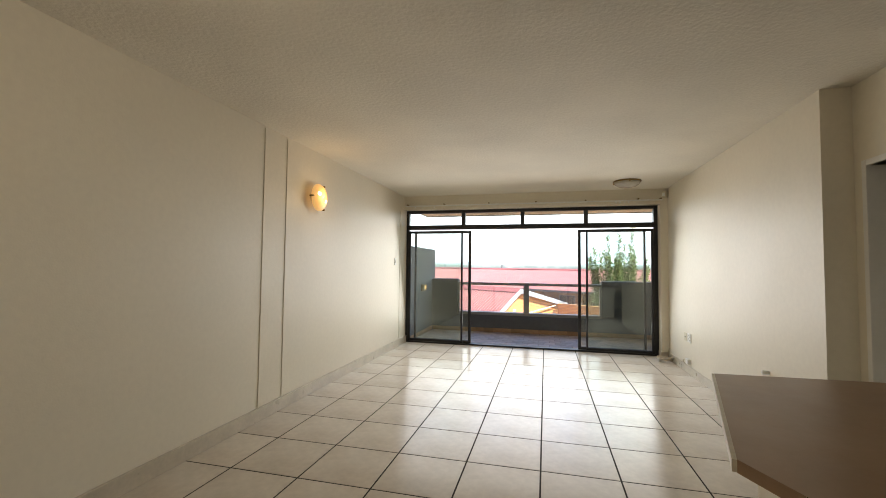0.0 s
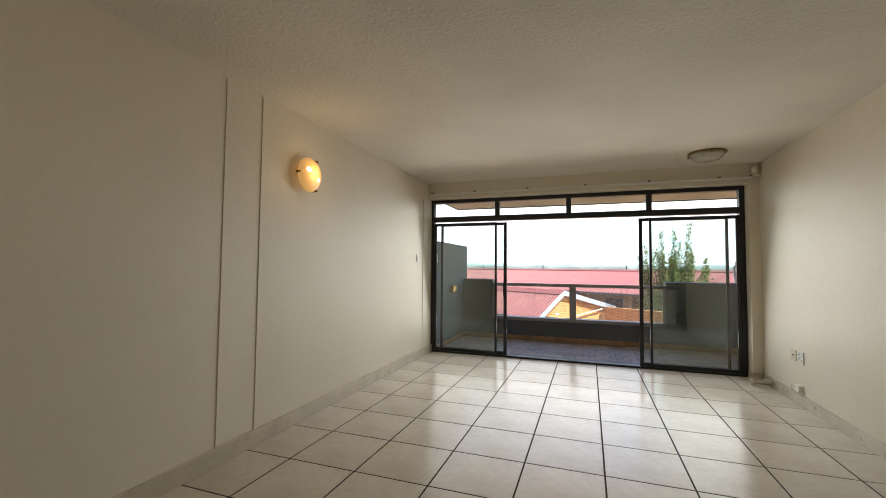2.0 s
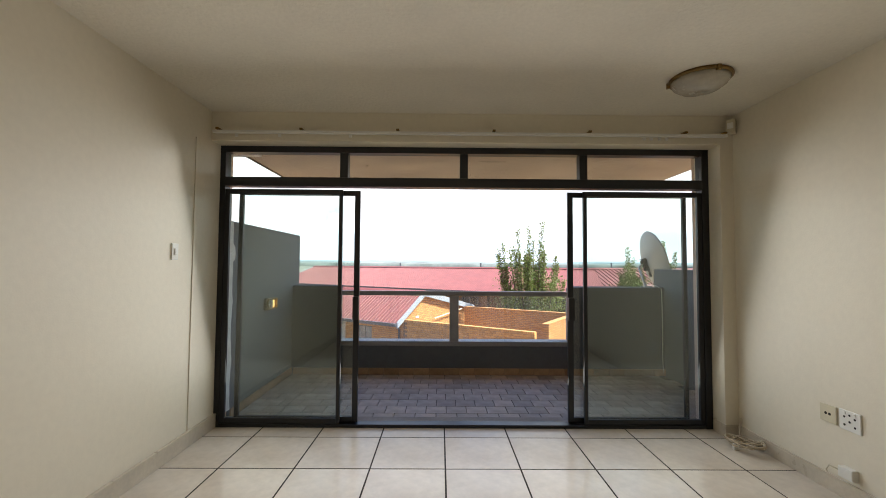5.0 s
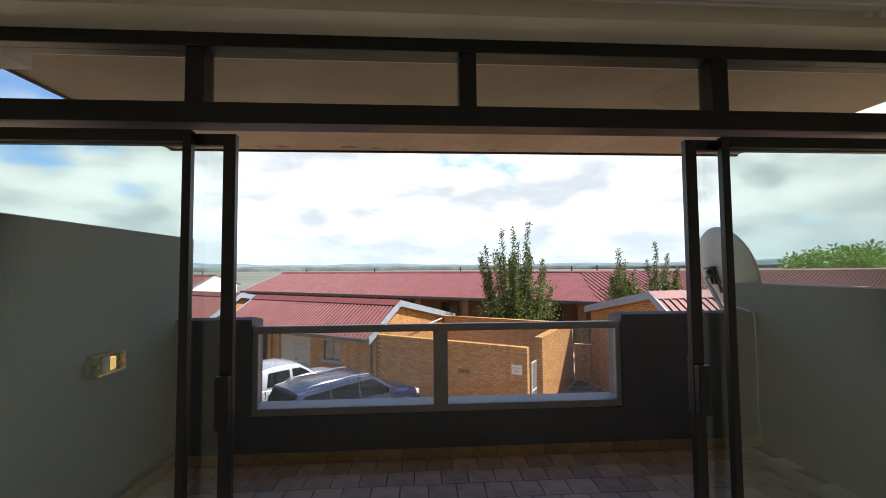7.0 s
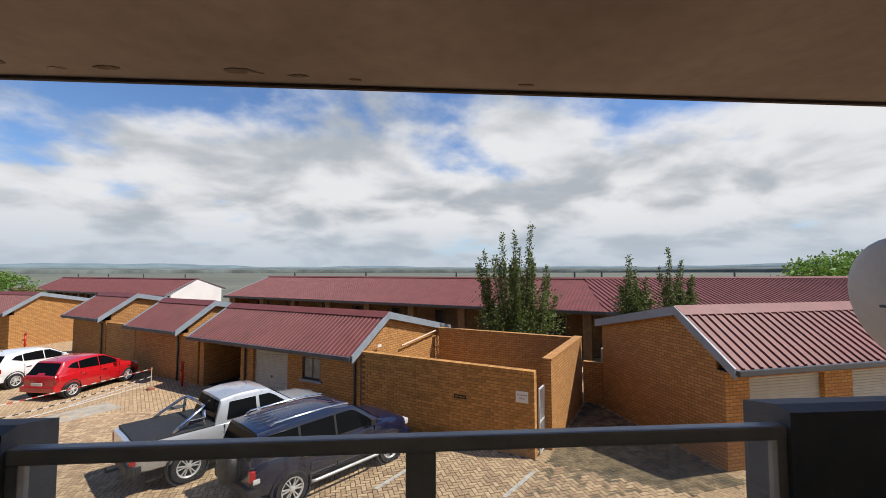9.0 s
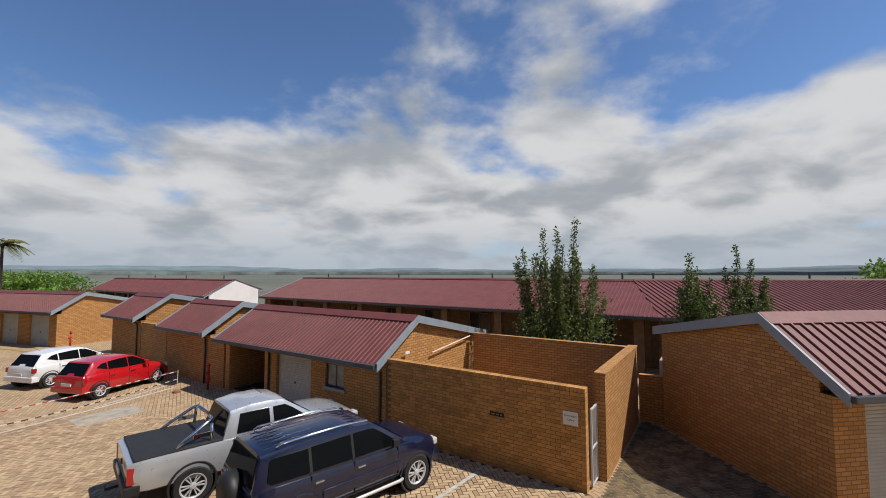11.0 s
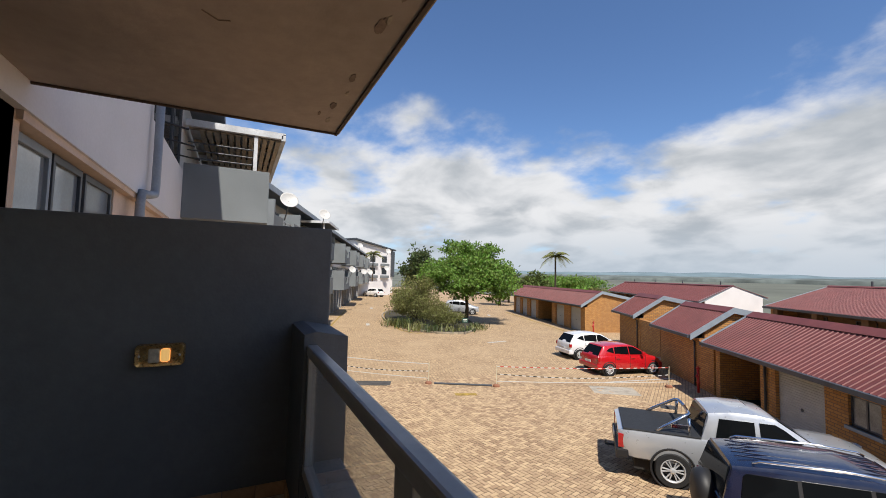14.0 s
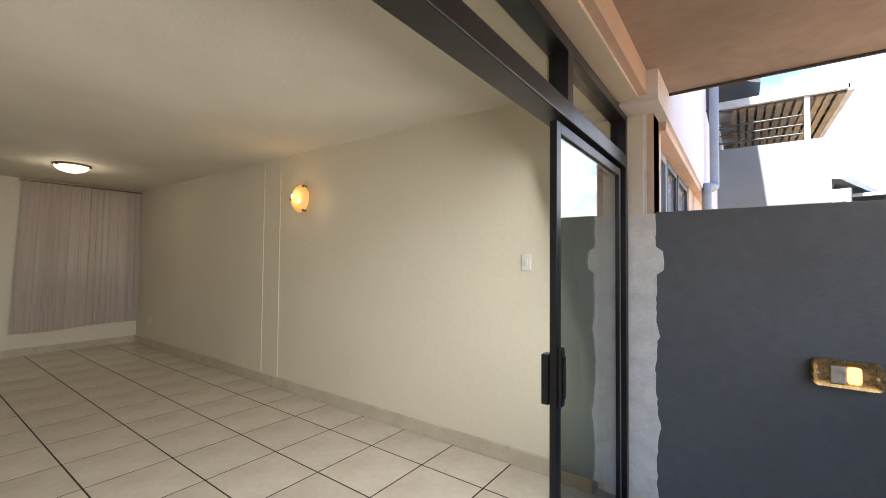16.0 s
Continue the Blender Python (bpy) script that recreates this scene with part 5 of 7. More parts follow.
def vehicle(name, label, category, m, paint, body, cabin, axles, r, windows, track, ww=0.22, pillars=(), step=0.12, scale=1.0, arch=PLASTIC, glass_front=True):
    """body rows: x, bottom, shoulder, half width, top. cabin rows: x, base z, base half width, top z, top half width."""
    th = thing(name, label, category, "parked vehicles", m @ Matrix.Scale(scale, 4))
    secs = []
    x0, x1 = body[0][0], body[-1][0]
    n = int((x1 - x0) / step) + 1
    for i in range(n + 1):
        x = x0 + (x1 - x0) * i / n
        zb, zs, w, zt = interp(body, x)
        h = zs - zb
        half = [(w * 0.86, zb), (w * 0.95, zb + 0.08 * h), (w * 0.985, zb + 0.3 * h), (w, zb + 0.6 * h), (w * 0.985, zb + 0.88 * h), (w * 0.95, zs), (w * 0.86, zs + (zt - zs) * 0.7), (w * 0.55, zt), (0, zt + 0.012)]
        ring = [(x, -y, z) for y, z in half] + [(x, y, z) for y, z in half[::-1][1:]]
        secs.append(ring)
    auto_smooth(part("body", smooth_loft(secs), paint, th))
    cs = []
    xs = np.linspace(cabin[0][0], cabin[-1][0], 40)
    for x in xs:
        zb, wb, zt, wt = interp(cabin, float(x))
        half = [(wb, zb - 0.05), (wb, zb), (wb + (wt - wb) * 0.85, zb + (zt - zb) * 0.85), (wt * 0.97, zt - (zt - zb) * 0.03), (wt * 0.8, zt), (0, zt + 0.015)]
        cs.append([(float(x), -y, z) for y, z in half] + [(float(x), y, z) for y, z in half[::-1][1:]])
    auto_smooth(part("cabin", smooth_loft(cs), paint, th))

    def side_y(x, z):
        zb, wb, zt, wt = interp(cabin, x)
        k = 0 if zt - zb < 1e-3 else max(0, min(1, (z - zb) / (zt - zb)))
        return wb + (wt - wb) * k
    for poly, nm, gl, off in [(p, "side_window", CARGLASS, 0.018) for p in windows] + [(p, "pillar", PLASTIC, 0.013) for p in pillars]:
        for s in (-1, 1):
            bm = bmesh.new()
            a = [bm.verts.new((x, s * (side_y(x, z) + off), z)) for x, z in poly]
            b = [bm.verts.new((x, s * (side_y(x, z) - 0.02), z)) for x, z in poly]
            bm.faces.new(a); bm.faces.new(b[::-1])
            for i in range(len(poly)):
                j = (i + 1) % len(poly)
                bm.faces.new((a[i], b[i], b[j], a[j]))
            bmesh.ops.recalc_face_normals(bm, faces=bm.faces[:])
            part(nm, bm, gl, th)
    # screens: front and back slopes of the cabin
    for ends, nm in (((cabin[-1], cabin[-2]), "windscreen"), ((cabin[0], cabin[1]), "rear_window")):
        lo, hi = ends
        d = Vector((hi[0] - lo[0], 0, hi[3] - lo[3]))
        nrm = Vector((-d.z, 0, d.x)).normalized() * (0.012 if d.x > 0 else -0.012)
        q = []
        for k, wk in ((0.10, 0.90), (0.90, 0.90)):
            x, z = lo[0] + d.x * k, lo[3] + d.z * k
            zb, wb, zt, wt = interp(cabin, x)
            wdt = lo[2] * (1 - k) + hi[4] * k
            q += [(x, -wdt * wk, z), (x, wdt * wk, z)] if k < 0.5 else [(x, wdt * wk, z), (x, -wdt * wk, z)]
        bm = bmesh.new()
        a = [bm.verts.new(Vector(p) + nrm) for p in q]
        b = [bm.verts.new(Vector(p) - nrm) for p in q]
        bm.faces.new(a); bm.faces.new(b[::-1])
        for i in range(4):
            bm.faces.new((a[i], b[i], b[(i + 1) % 4], a[(i + 1) % 4]))
        bmesh.ops.recalc_face_normals(bm, faces=bm.faces[:])
        part(nm, bm, CARGLASS, th)
    for ax in axles:
        w = interp(body, ax)[2]
        for s in (-1, 1):
            part("wheel_arch", lathe([(r * 1.22, 0), (r * 1.22, 0.25), (r * 1.17, 0.258), (r * 1.10, 0.25), (r * 1.08, 0.05), (0, 0.05), (0, 0)], 32, pose(ax, s * (w - 0.25), r * 1.06, -90 * s)), arch, th)
            wheel(th, ax, s * (w + 0.024 - ww / 2), r, ww, s)
    part("underbody", B((x0 + 0.35, x1 - 0.35, -body[2][3] * 0.8, body[2][3] * 0.8, r * 0.62, body[2][1] + 0.15)), DARK, th)
    return th


def extras(th, body, doors, belt, mirror_x, zh, paint, tail=None, head=None, plates=True, sill=True, front=None):
    """Door seams, handles, mirrors, lamps and bumpers."""
    for s in (-1, 1):
        for x in doors:
            w = interp(body, x)[2]
            zb = interp(body, x)[0]
            part("door_seam", B((x - 0.006, x + 0.006, s * (w * 0.985) - 0.012, s * (w * 0.985) + 0.012, zb + 0.12, belt)), DARK, th)
        for x in doors[:-1]:
            w = interp(body, x + 0.12)[2]
            part("door_handle", B((x + 0.06, x + 0.24, s * w - 0.018, s * w + 0.022, zh - 0.016, zh + 0.016), bevel=0.006), CHROME, th)
        w = interp(body, mirror_x)[2]
        part("wing_mirror", B((mirror_x - 0.08, mirror_x + 0.08, s * (w + 0.02) - 0.10 * (s < 0), s * (w + 0.02) + 0.10 * (s > 0) + 0.001, belt + 0.03, belt + 0.20), bevel=0.03), paint if paint is not BLUE else PLASTIC, th)
    x0, x1 = body[0][0], body[-1][0]
    wr, wf = interp(body, x0 + 0.12)[2], interp(body, x1 - 0.12)[2]
    zb = interp(body, 0)[0]
    part("rear_bumper", B((x0 - 0.06, x0 + 0.22, -wr, wr, zb + 0.04, zb + 0.26), bevel=0.04), PLASTIC if front is None else front, th)
    part("front_bumper", B((x1 - 0.25, x1 + 0.05, -wf, wf, zb + 0.02, zb + 0.30), bevel=0.05), paint, th)
    part("grille", B((x1 - 0.02, x1 + 0.055, -wf * 0.6, wf * 0.6, zb + 0.32, zb + 0.46), bevel=0.01), PLASTIC, th)
    part("number_plate", B((x0 - 0.075, x0 - 0.055, -0.24, 0.24, zb + 0.30, zb + 0.41), bevel=0.003), PLATE, th)
    if tail:
        for s in (-1, 1):
            part("tail_lamp", B((x0 - 0.012, x0 + tail[2], s * wr * 0.985 - 0.13 * (s > 0), s * wr * 0.985 + 0.13 * (s < 0), tail[0], tail[1]), bevel=0.02), REDLENS, th)
    if head:
        for s in (-1, 1):
            part("headlamp", B((x1 - 0.28, x1 + 0.02, s * wf * 0.97 - 0.26 * (s > 0), s * wf * 0.97 + 0.26 * (s < 0), head[0], head[1]), bevel=0.04), CLEARLENS, th)


# blue seven-seat off-roader
SB = [(-2.26, 0.52, 1.05, 0.80, 1.10), (-2.18, 0.44, 1.10, 0.88, 1.14), (-1.9, 0.40, 1.13, 0.915, 1.16), (0.9, 0.40, 1.10, 0.915, 1.14), (1.2, 0.40, 1.08, 0.91, 1.14), (1.75, 0.42, 1.02, 0.88, 1.10), (2.02, 0.44, 0.94, 0.80, 1.0), (2.14, 0.50, 0.84, 0.68, 0.88)]
SC = [(-2.24, 1.10, 0.83, 1.12, 0.80), (-2.08, 1.11, 0.85, 1.68, 0.67), (-1.4, 1.12, 0.86, 1.74, 0.69), (-0.2, 1.11, 0.86, 1.75, 0.69), (0.36, 1.10, 0.86, 1.69, 0.67), (1.22, 1.10, 0.82, 1.12, 0.78)]
SW = [[(-1.98, 1.24), (-1.92, 1.19), (-1.19, 1.18), (-1.19, 1.60), (-1.86, 1.59), (-1.92, 1.55)], [(-1.13, 1.18), (-0.27, 1.17), (-0.27, 1.62), (-1.13, 1.61)], [(-0.21, 1.17), (0.88, 1.15), (0.92, 1.18), (0.50, 1.48), (0.34, 1.58), (0.20, 1.61), (-0.21, 1.62)]]
suv = vehicle("off_roader", "dark blue off-road estate car with spare wheel behind", "car", pose(-0.055, 10.68, G, 0, 0, 44), BLUE, SB, SC, (-1.39, 1.39), 0.385, SW, 0.78, 0.24, scale=0.965, arch=BLUE, pillars=[[(-1.20, 1.18), (-1.12, 1.18), (-1.12, 1.61), (-1.20, 1.60)], [(-0.28, 1.17), (-0.20, 1.17), (-0.20, 1.62), (-0.28, 1.62)]])
extras(suv, SB, (-1.17, -0.24, 0.86), 1.14, 0.72, 0.98, BLUE, (0.80, 1.02, 0.1), (0.78, 0.94))
for s in (-1, 1):
    part("roof_rail", tube([(-1.75, s * 0.60, 1.72), (-1.65, s * 0.60, 1.775), (-0.4, s * 0.60, 1.80), (0.2, s * 0.60, 1.76), (0.3, s * 0.60, 1.71)], 0.022, 8), CHROME, suv, smooth=True)
    part("side_step", tube([(-0.95, s * 0.95, 0.40), (-0.85, s * 0.98, 0.40), (0.85, s * 0.98, 0.40), (0.95, s * 0.95, 0.40)], 0.035, 8), ALLOY, suv, smooth=True)
    part("side_moulding", B((-0.95, 0.9, s * 0.915 - 0.02, s * 0.915 + 0.022, 0.62, 0.80), bevel=0.012), BLUE, suv)
    part("rear_lamp", B((-2.225, -2.08, s * 0.885 - 0.02, s * 0.885 + 0.012, 0.76, 0.86), bevel=0.02), CLEARLENS, suv)
spw = part("spare_wheel_cover", lathe([(0.0, 0.16), (0.22, 0.15), (0.33, 0.11), (0.37, 0.03), (0.37, -0.14), (0, -0.14)], 32, pose(-2.38, 0.0, 0.92, 0, -90)), PLASTIC, suv, "black spare wheel cover", True)
part("roof_ribs", B(*[(-1.9, 0.2, y - 0.012, y + 0.012, 1.738, 1.757) for y in (-0.36, -0.18, 0.0, 0.18, 0.36)], bevel=0.004), BLUE, suv)

# silver double-cab pickup
UB = [(-2.76, 0.62, 1.12, 0.86, 1.13), (-2.70, 0.55, 1.14, 0.92, 1.15), (-2.4, 0.50, 1.15, 0.935, 1.16), (-1.0, 0.46, 1.14, 0.935, 1.16), (0.9, 0.46, 1.12, 0.935, 1.15), (1.4, 0.48, 1.12, 0.93, 1.20), (2.0, 0.50, 1.10, 0.90, 1.16), (2.35, 0.52, 1.02, 0.84, 1.06), (2.48, 0.56, 0.92, 0.72, 0.96)]
UC = [(-1.02, 1.12, 0.84, 1.14, 0.80), (-0.84, 1.13, 0.86, 1.72, 0.66), (-0.4, 1.13, 0.87, 1.79, 0.68), (0.1, 1.13, 0.87, 1.79, 0.68), (0.42, 1.12, 0.87, 1.74, 0.66), (1.28, 1.14, 0.82, 1.16, 0.78)]
UW = [[(-0.74, 1.22), (0.02, 1.21), (0.02, 1.63), (-0.64, 1.62)], [(0.12, 1.21), (1.02, 1.20), (0.58, 1.53), (0.42, 1.62), (0.12, 1.63)]]
ute = vehicle("pickup_truck", "silver double cab pickup with black load cover", "pickup", pose(-2.59, 12.07, G, 0, 0, 44), SILVER, UB, UC, (-1.62, 1.62), 0.39, UW, 0.80, 0.25, scale=0.975)
extras(ute, UB, (-0.82, 0.07, 1.06), 1.16, 0.86, 1.02, SILVER, (0.74, 1.06, 0.16), (0.86, 1.02))
part("tonneau_cover", B((-2.66, -1.02, -0.86, 0.86, 1.15, 1.195), bevel=0.02), mat("black_vinyl_cover", (0.022, 0.023, 0.025), 0.65, vary=0.12, scale=5, bump=0.2), ute)
for s in (-1, 1):
    part("sports_bar", tube([(-1.95, s * 0.80, 1.18), (-1.78, s * 0.78, 1.30), (-1.32, s * 0.70, 1.58), (-1.22, s * 0.62, 1.62), (-1.2, 0, 1.63)], 0.038, 10), CHROME, ute, smooth=True)
    part("sports_bar_brace", tube([(-1.25, s * 0.80, 1.18), (-1.24, s * 0.72, 1.55)], 0.036, 10), CHROME, ute, smooth=True)
    part("brace_panel", B((-1.62, -1.26, s * 0.77 - 0.015, s * 0.77 + 0.015, 1.30, 1.40), bevel=0.01), CHROME, ute)
    part("side_step", B((-0.75, 0.85, s * 0.93 - 0.03, s * 0.93 + 0.07, 0.42, 0.46), bevel=0.01), PLASTIC, ute)
part("tow_bar", tube([(-2.7, 0, 0.45), (-3.02, 0, 0.45), (-3.02, 0, 0.55)], 0.03, 8), PLASTIC, ute)
part("aerial", tube([(0.1, 0, 1.80), (-0.15, 0, 2.0)], 0.006, 5), PLASTIC, ute)
part("badge", lathe([(0.06, 0), (0.06, 0.012), (0, 0.014)], 16, pose(-2.765, 0, 0.95, 0, -90)), PLASTIC, ute)

# small hatchbacks
HB = [(-1.78, 0.42, 0.80, 0.66, 0.84), (-1.68, 0.32, 0.93, 0.77, 1.00), (-1.3, 0.28, 0.93, 0.82, 0.99), (0.6, 0.26, 0.88, 0.83, 0.92), (1.0, 0.26, 0.86, 0.82, 0.93), (1.55, 0.28, 0.78, 0.76, 0.84), (1.85, 0.34, 0.66, 0.64, 0.72)]
HC = [(-1.74, 0.86, 0.70, 0.88, 0.66), (-1.38, 0.90, 0.76, 1.38, 0.58), (-0.6, 0.91, 0.78, 1.45, 0.60), (0.0, 0.90, 0.78, 1.44, 0.60), (0.32, 0.90, 0.78, 1.36, 0.58), (1.12, 0.90, 0.72, 0.92, 0.68)]
HW = [[(-1.28, 1.16), (-0.90, 1.05), (-0.90, 1.31), (-1.10, 1.27)], [(-0.85, 1.04), (-0.09, 0.99), (-0.09, 1.35), (-0.40, 1.35), (-0.85, 1.32)], [(-0.04, 0.985), (0.86, 0.95), (0.92, 0.98), (0.42, 1.24), (0.22, 1.33), (-0.04, 1.355)]]


def hatch(label, m, paint, sc=1.0):
    th = vehicle("hatchback_car", label, "car", m, paint, HB, HC, (-1.2, 1.25), 0.30, HW, 0.7, 0.19, scale=sc, arch=PLASTIC)
    extras(th, HB, (-0.88, -0.06, 0.80), 0.92, 0.62, 0.80, paint, (0.68, 0.86, 0.12), (0.62, 0.76), front=paint)
    part("aerial", tube([(-1.1, 0, 1.43), (-1.35, 0, 1.62)], 0.006, 5), PLASTIC, th)
    return th


hatch("small red hatchback parked nose to the garages", pose(-11.72, 18.82, G, 0, 0, 78), RED)
hatch("small white crossover hatchback parked beside the red car", pose(-15.15, 20.35, G, 0, 0, 78), WHITECAR, 1.02)
hatch("distant white car parked by the boundary wall", pose(-78.5, 26.2, G, 0, 0, -150), WHITECAR, 1.2)
hatch("silver car half hidden behind the island shrubs", pose(-41.0, 25.8, G, 0, 0, 60), SILVER, 1.15)

# ---- trees and planting ----
LEAF = {}


def leaf_mat(name, color):
    if name in LEAF:
        return LEAF[name]
    m = bpy.data.materials.new(name)
    m.use_nodes = True
    N, L = m.node_tree.nodes, m.node_tree.links
    b = N["Principled BSDF"]
    b.inputs["Roughness"].default_value = 0.5
    geo = N.new("ShaderNodeNewGeometry")
    hsv = N.new("ShaderNodeHueSaturation")
    hsv.inputs["Color"].default_value = (*color, 1)
    r = N.new("ShaderNodeMapRange"); r.inputs["To Min"].default_value, r.inputs["To Max"].default_value = 0.55, 1.5
    h = N.new("ShaderNodeMapRange"); h.inputs["To Min"].default_value, h.inputs["To Max"].default_value = 0.475, 0.52
    L.new(geo.outputs["Random Per Island"], r.inputs["Value"]); L.new(geo.outputs["Random Per Island"], h.inputs["Value"])
    L.new(r.outputs[0], hsv.inputs["Value"]); L.new(h.outputs[0], hsv.inputs["Hue"])
    L.new(hsv.outputs[0], b.inputs["Base Color"])
    tl = N.new("ShaderNodeBsdfTranslucent")
    L.new(hsv.outputs[0], tl.inputs[0])
    mx = N.new("ShaderNodeMixShader"); mx.inputs[0].default_value = 0.3
    L.new(b.outputs[0], mx.inputs[1]); L.new(tl.outputs[0], mx.inputs[2])
    L.new(mx.outputs[0], N["Material Output"].inputs[0])
    LEAF[name] = m
    return m


BARK = mat("grey_brown_bark", (0.11, 0.08, 0.055), 0.9, vary=0.2, scale=8, bump=0.6, bscale=30)


def leaves(points, size, rng, up=0.3):
    """One mesh of small folded leaves at the points."""
    vs, fs = [], []
    for p in points:
        d = Vector((rng.gauss(0, 1), rng.gauss(0, 1), rng.gauss(0, 0.7) + up)).normalized()
        a = d.orthogonal().normalized()
        a = (Matrix.Rotation(rng.uniform(0, 6.28), 3, d) @ a)
        s = size * rng.uniform(0.6, 1.3)
        n = d.cross(a) * s * 0.15
        i = len(vs)
        q = Vector(p)
        vs += [q, q + d * s * 0.5 + a * s * 0.28 + n, q + d * s, q + d * s * 0.5 - a * s * 0.28 + n]
        fs += [(i, i + 1, i + 2), (i, i + 2, i + 3)]
    me = bpy.data.meshes.new("crown")
    me.from_pydata([tuple(v) for v in vs], [], fs)
    return me


def add_crown(parent, pts, size, color, rng, up=0.3, name="crown"):
    me = leaves(pts, size, rng, up)
    me.materials.append(color)
    o = new(name, me)
    o.parent = parent
    return o


def tree(label, m, blobs, trunk, n, size, color, seed, category="tree", name="tree", limbs=True, up=0.2):
    """blobs: (x, y, z, rx, ry, rz) masses of foliage with ragged edges; trunk: list of points with radii."""
    rng = random.Random(seed)
    th = thing(name, label, category, m=m)
    part("trunk", tube([p[:3] for p in trunk], [p[3] for p in trunk], 9), BARK, th, smooth=True)
    vol = [b[3] * b[4] * b[5] for b in blobs]
    pts = []
    base = Vector(trunk[-1][:3])
    for b, v in zip(blobs, vol):
        c = Vector(b[:3])
        if limbs:
            mid = (base + c) / 2 + Vector((rng.uniform(-.2, .2), rng.uniform(-.2, .2), 0.1))
            part("limb", tube([base, mid, c], [trunk[-1][3] * 0.7, trunk[-1][3] * 0.4, 0.015], 6), BARK, th, smooth=True)
        k = int(n * v / sum(vol))
        # sub-clumps give gaps and an uneven outline
        cl = [(rng.gauss(0, 0.45), rng.gauss(0, 0.45), rng.gauss(0, 0.45)) for _ in range(max(6, k // 45))]
        for _ in range(k):
            g = rng.choice(cl)
            s = 0.17
            q = (g[0] + rng.gauss(0, s), g[1] + rng.gauss(0, s), g[2] + rng.gauss(0, s * 0.7))
            if q[0] ** 2 + q[1] ** 2 + q[2] ** 2 < 1.25:
                pts.append((b[0] + q[0] * b[3], b[1] + q[1] * b[4], b[2] + q[2] * b[5]))
    add_crown(th, pts, size, color, rng, up)
    return th


GREEN1 = leaf_mat("dark_green_leaf", (0.125, 0.165, 0.040))
GREEN2 = leaf_mat("bright_green_leaf", (0.15, 0.255, 0.040))
GREEN3 = leaf_mat("grey_green_leaf", (0.20, 0.205, 0.065))
GREEN4 = leaf_mat("deep_green_leaf", (0.07, 0.10, 0.028))


def spire_tree(label, x, y, tips, seed, skirt, base_h):
    """Upright many-stemmed shrub; tips are the (x, y, height) of its leafy spires."""
    rng = random.Random(seed)
    th = thing("tree", label, "tree", m=pose(x, y, G))
    pts = []
    for tx, ty, h in tips:
        for i in range(5):
            lead = i == 0
            tip = Vector((tx + (0 if lead else rng.gauss(0, 0.22)), ty + (0 if lead else rng.gauss(0, 0.22)), h * (1 if lead else rng.uniform(0.72, 0.93))))
            foot = Vector((tx * 0.18 + rng.gauss(0, 0.08), ty * 0.18 + rng.gauss(0, 0.08), 0))
            mid = foot.lerp(tip, 0.5) + Vector((tx * 0.16, ty * 0.16, 0))
            part("stem", tube([foot, mid, tip], [0.05, 0.03, 0.006], 6), BARK, th, smooth=True)
            for k in range(430):
                t = rng.uniform(0.30, 1.0)
                wd = 0.34 * (1 - t) ** 0.8 + 0.06
                p = foot.lerp(mid, t * 2) if t < 0.5 else mid.lerp(tip, t * 2 - 1)
                pts.append((p.x + rng.gauss(0, wd * 0.55), p.y + rng.gauss(0, wd * 0.55), p.z + rng.gauss(0, 0.08)))
    # leafy skirt of small clumps
    for c in range(42):
        a, r = rng.uniform(0, 6.28), skirt * math.sqrt(rng.random())
        q = (r * math.cos(a), r * math.sin(a), base_h * rng.uniform(0.45, 1.0) - 0.3 * r)
        pts += [(q[0] + rng.gauss(0, 0.26), q[1] + rng.gauss(0, 0.26), q[2] + rng.gauss(0, 0.24)) for _ in range(95)]
    add_crown(th, pts, 0.12, GREEN1, rng, 0.5)
    return th


spire_tree("tall upright dark green shrub behind the yard wall", 6.80, 18.35, ((-1.5, 0.3, 5.75), (-0.8, -0.3, 6.5), (-0.08, 0.2, 6.6), (0.58, -0.1, 7.0), (0.3, 0.8, 6.0), (1.4, 0.2, 5.1), (-0.4, -0.8, 5.5)), 5, 1.7, 4.5)
spire_tree("upright green shrub behind the brick garage", 12.3, 18.4, ((-0.25, 0, 5.55), (0.15, 0.2, 4.9), (0.4, -0.2, 4.5)), 8, 0.55, 3.9)
spire_tree("upright green shrub behind the brick garage", 14.5, 18.7, ((-0.35, 0, 5.85), (0.3, 0.1, 5.35), (0.7, -0.1, 4.6)), 9, 0.75, 3.9)

# island with the big tree
ISL = pose(-37.0, 19.2, G, 0, 0, -13)
isl = thing("traffic_island", "planted island with a pale kerb in the yard", "traffic island", m=ISL)
ring = [(11.4 * math.cos(t) * (1 + 0.03 * math.sin(3 * t)), 4.3 * math.sin(t)) for t in [2 * math.pi * k / 48 for k in range(48)]]
part("soil", prism([(a * 0.96, b * 0.94) for a, b in ring], 0.0, 0.12, "z"), mat("leafy_soil", (0.07, 0.06, 0.035), 0.95, vary=0.2, scale=2), isl)
kb = bmesh.new()
for k in range(48):
    p, q = Vector((*ring[k], 0)), Vector((*ring[(k + 1) % 48], 0))
    d = (q - p)
    t = B((0, d.length - 0.015, -0.06, 0.06, 0, 0.16), bevel=0.012, m=Matrix.Translation(p) @ Matrix.Rotation(math.atan2(d.y, d.x), 4, "Z"))
    me = bpy.data.meshes.new("kerb_stone"); t.to_mesh(me); t.free()
    me.materials.append(mat("pale_kerb", (0.40, 0.34, 0.25), 0.85, vary=0.15, rand=0.15))
    o = new("kerb_stone", me); o.parent = isl
rng = random.Random(21)
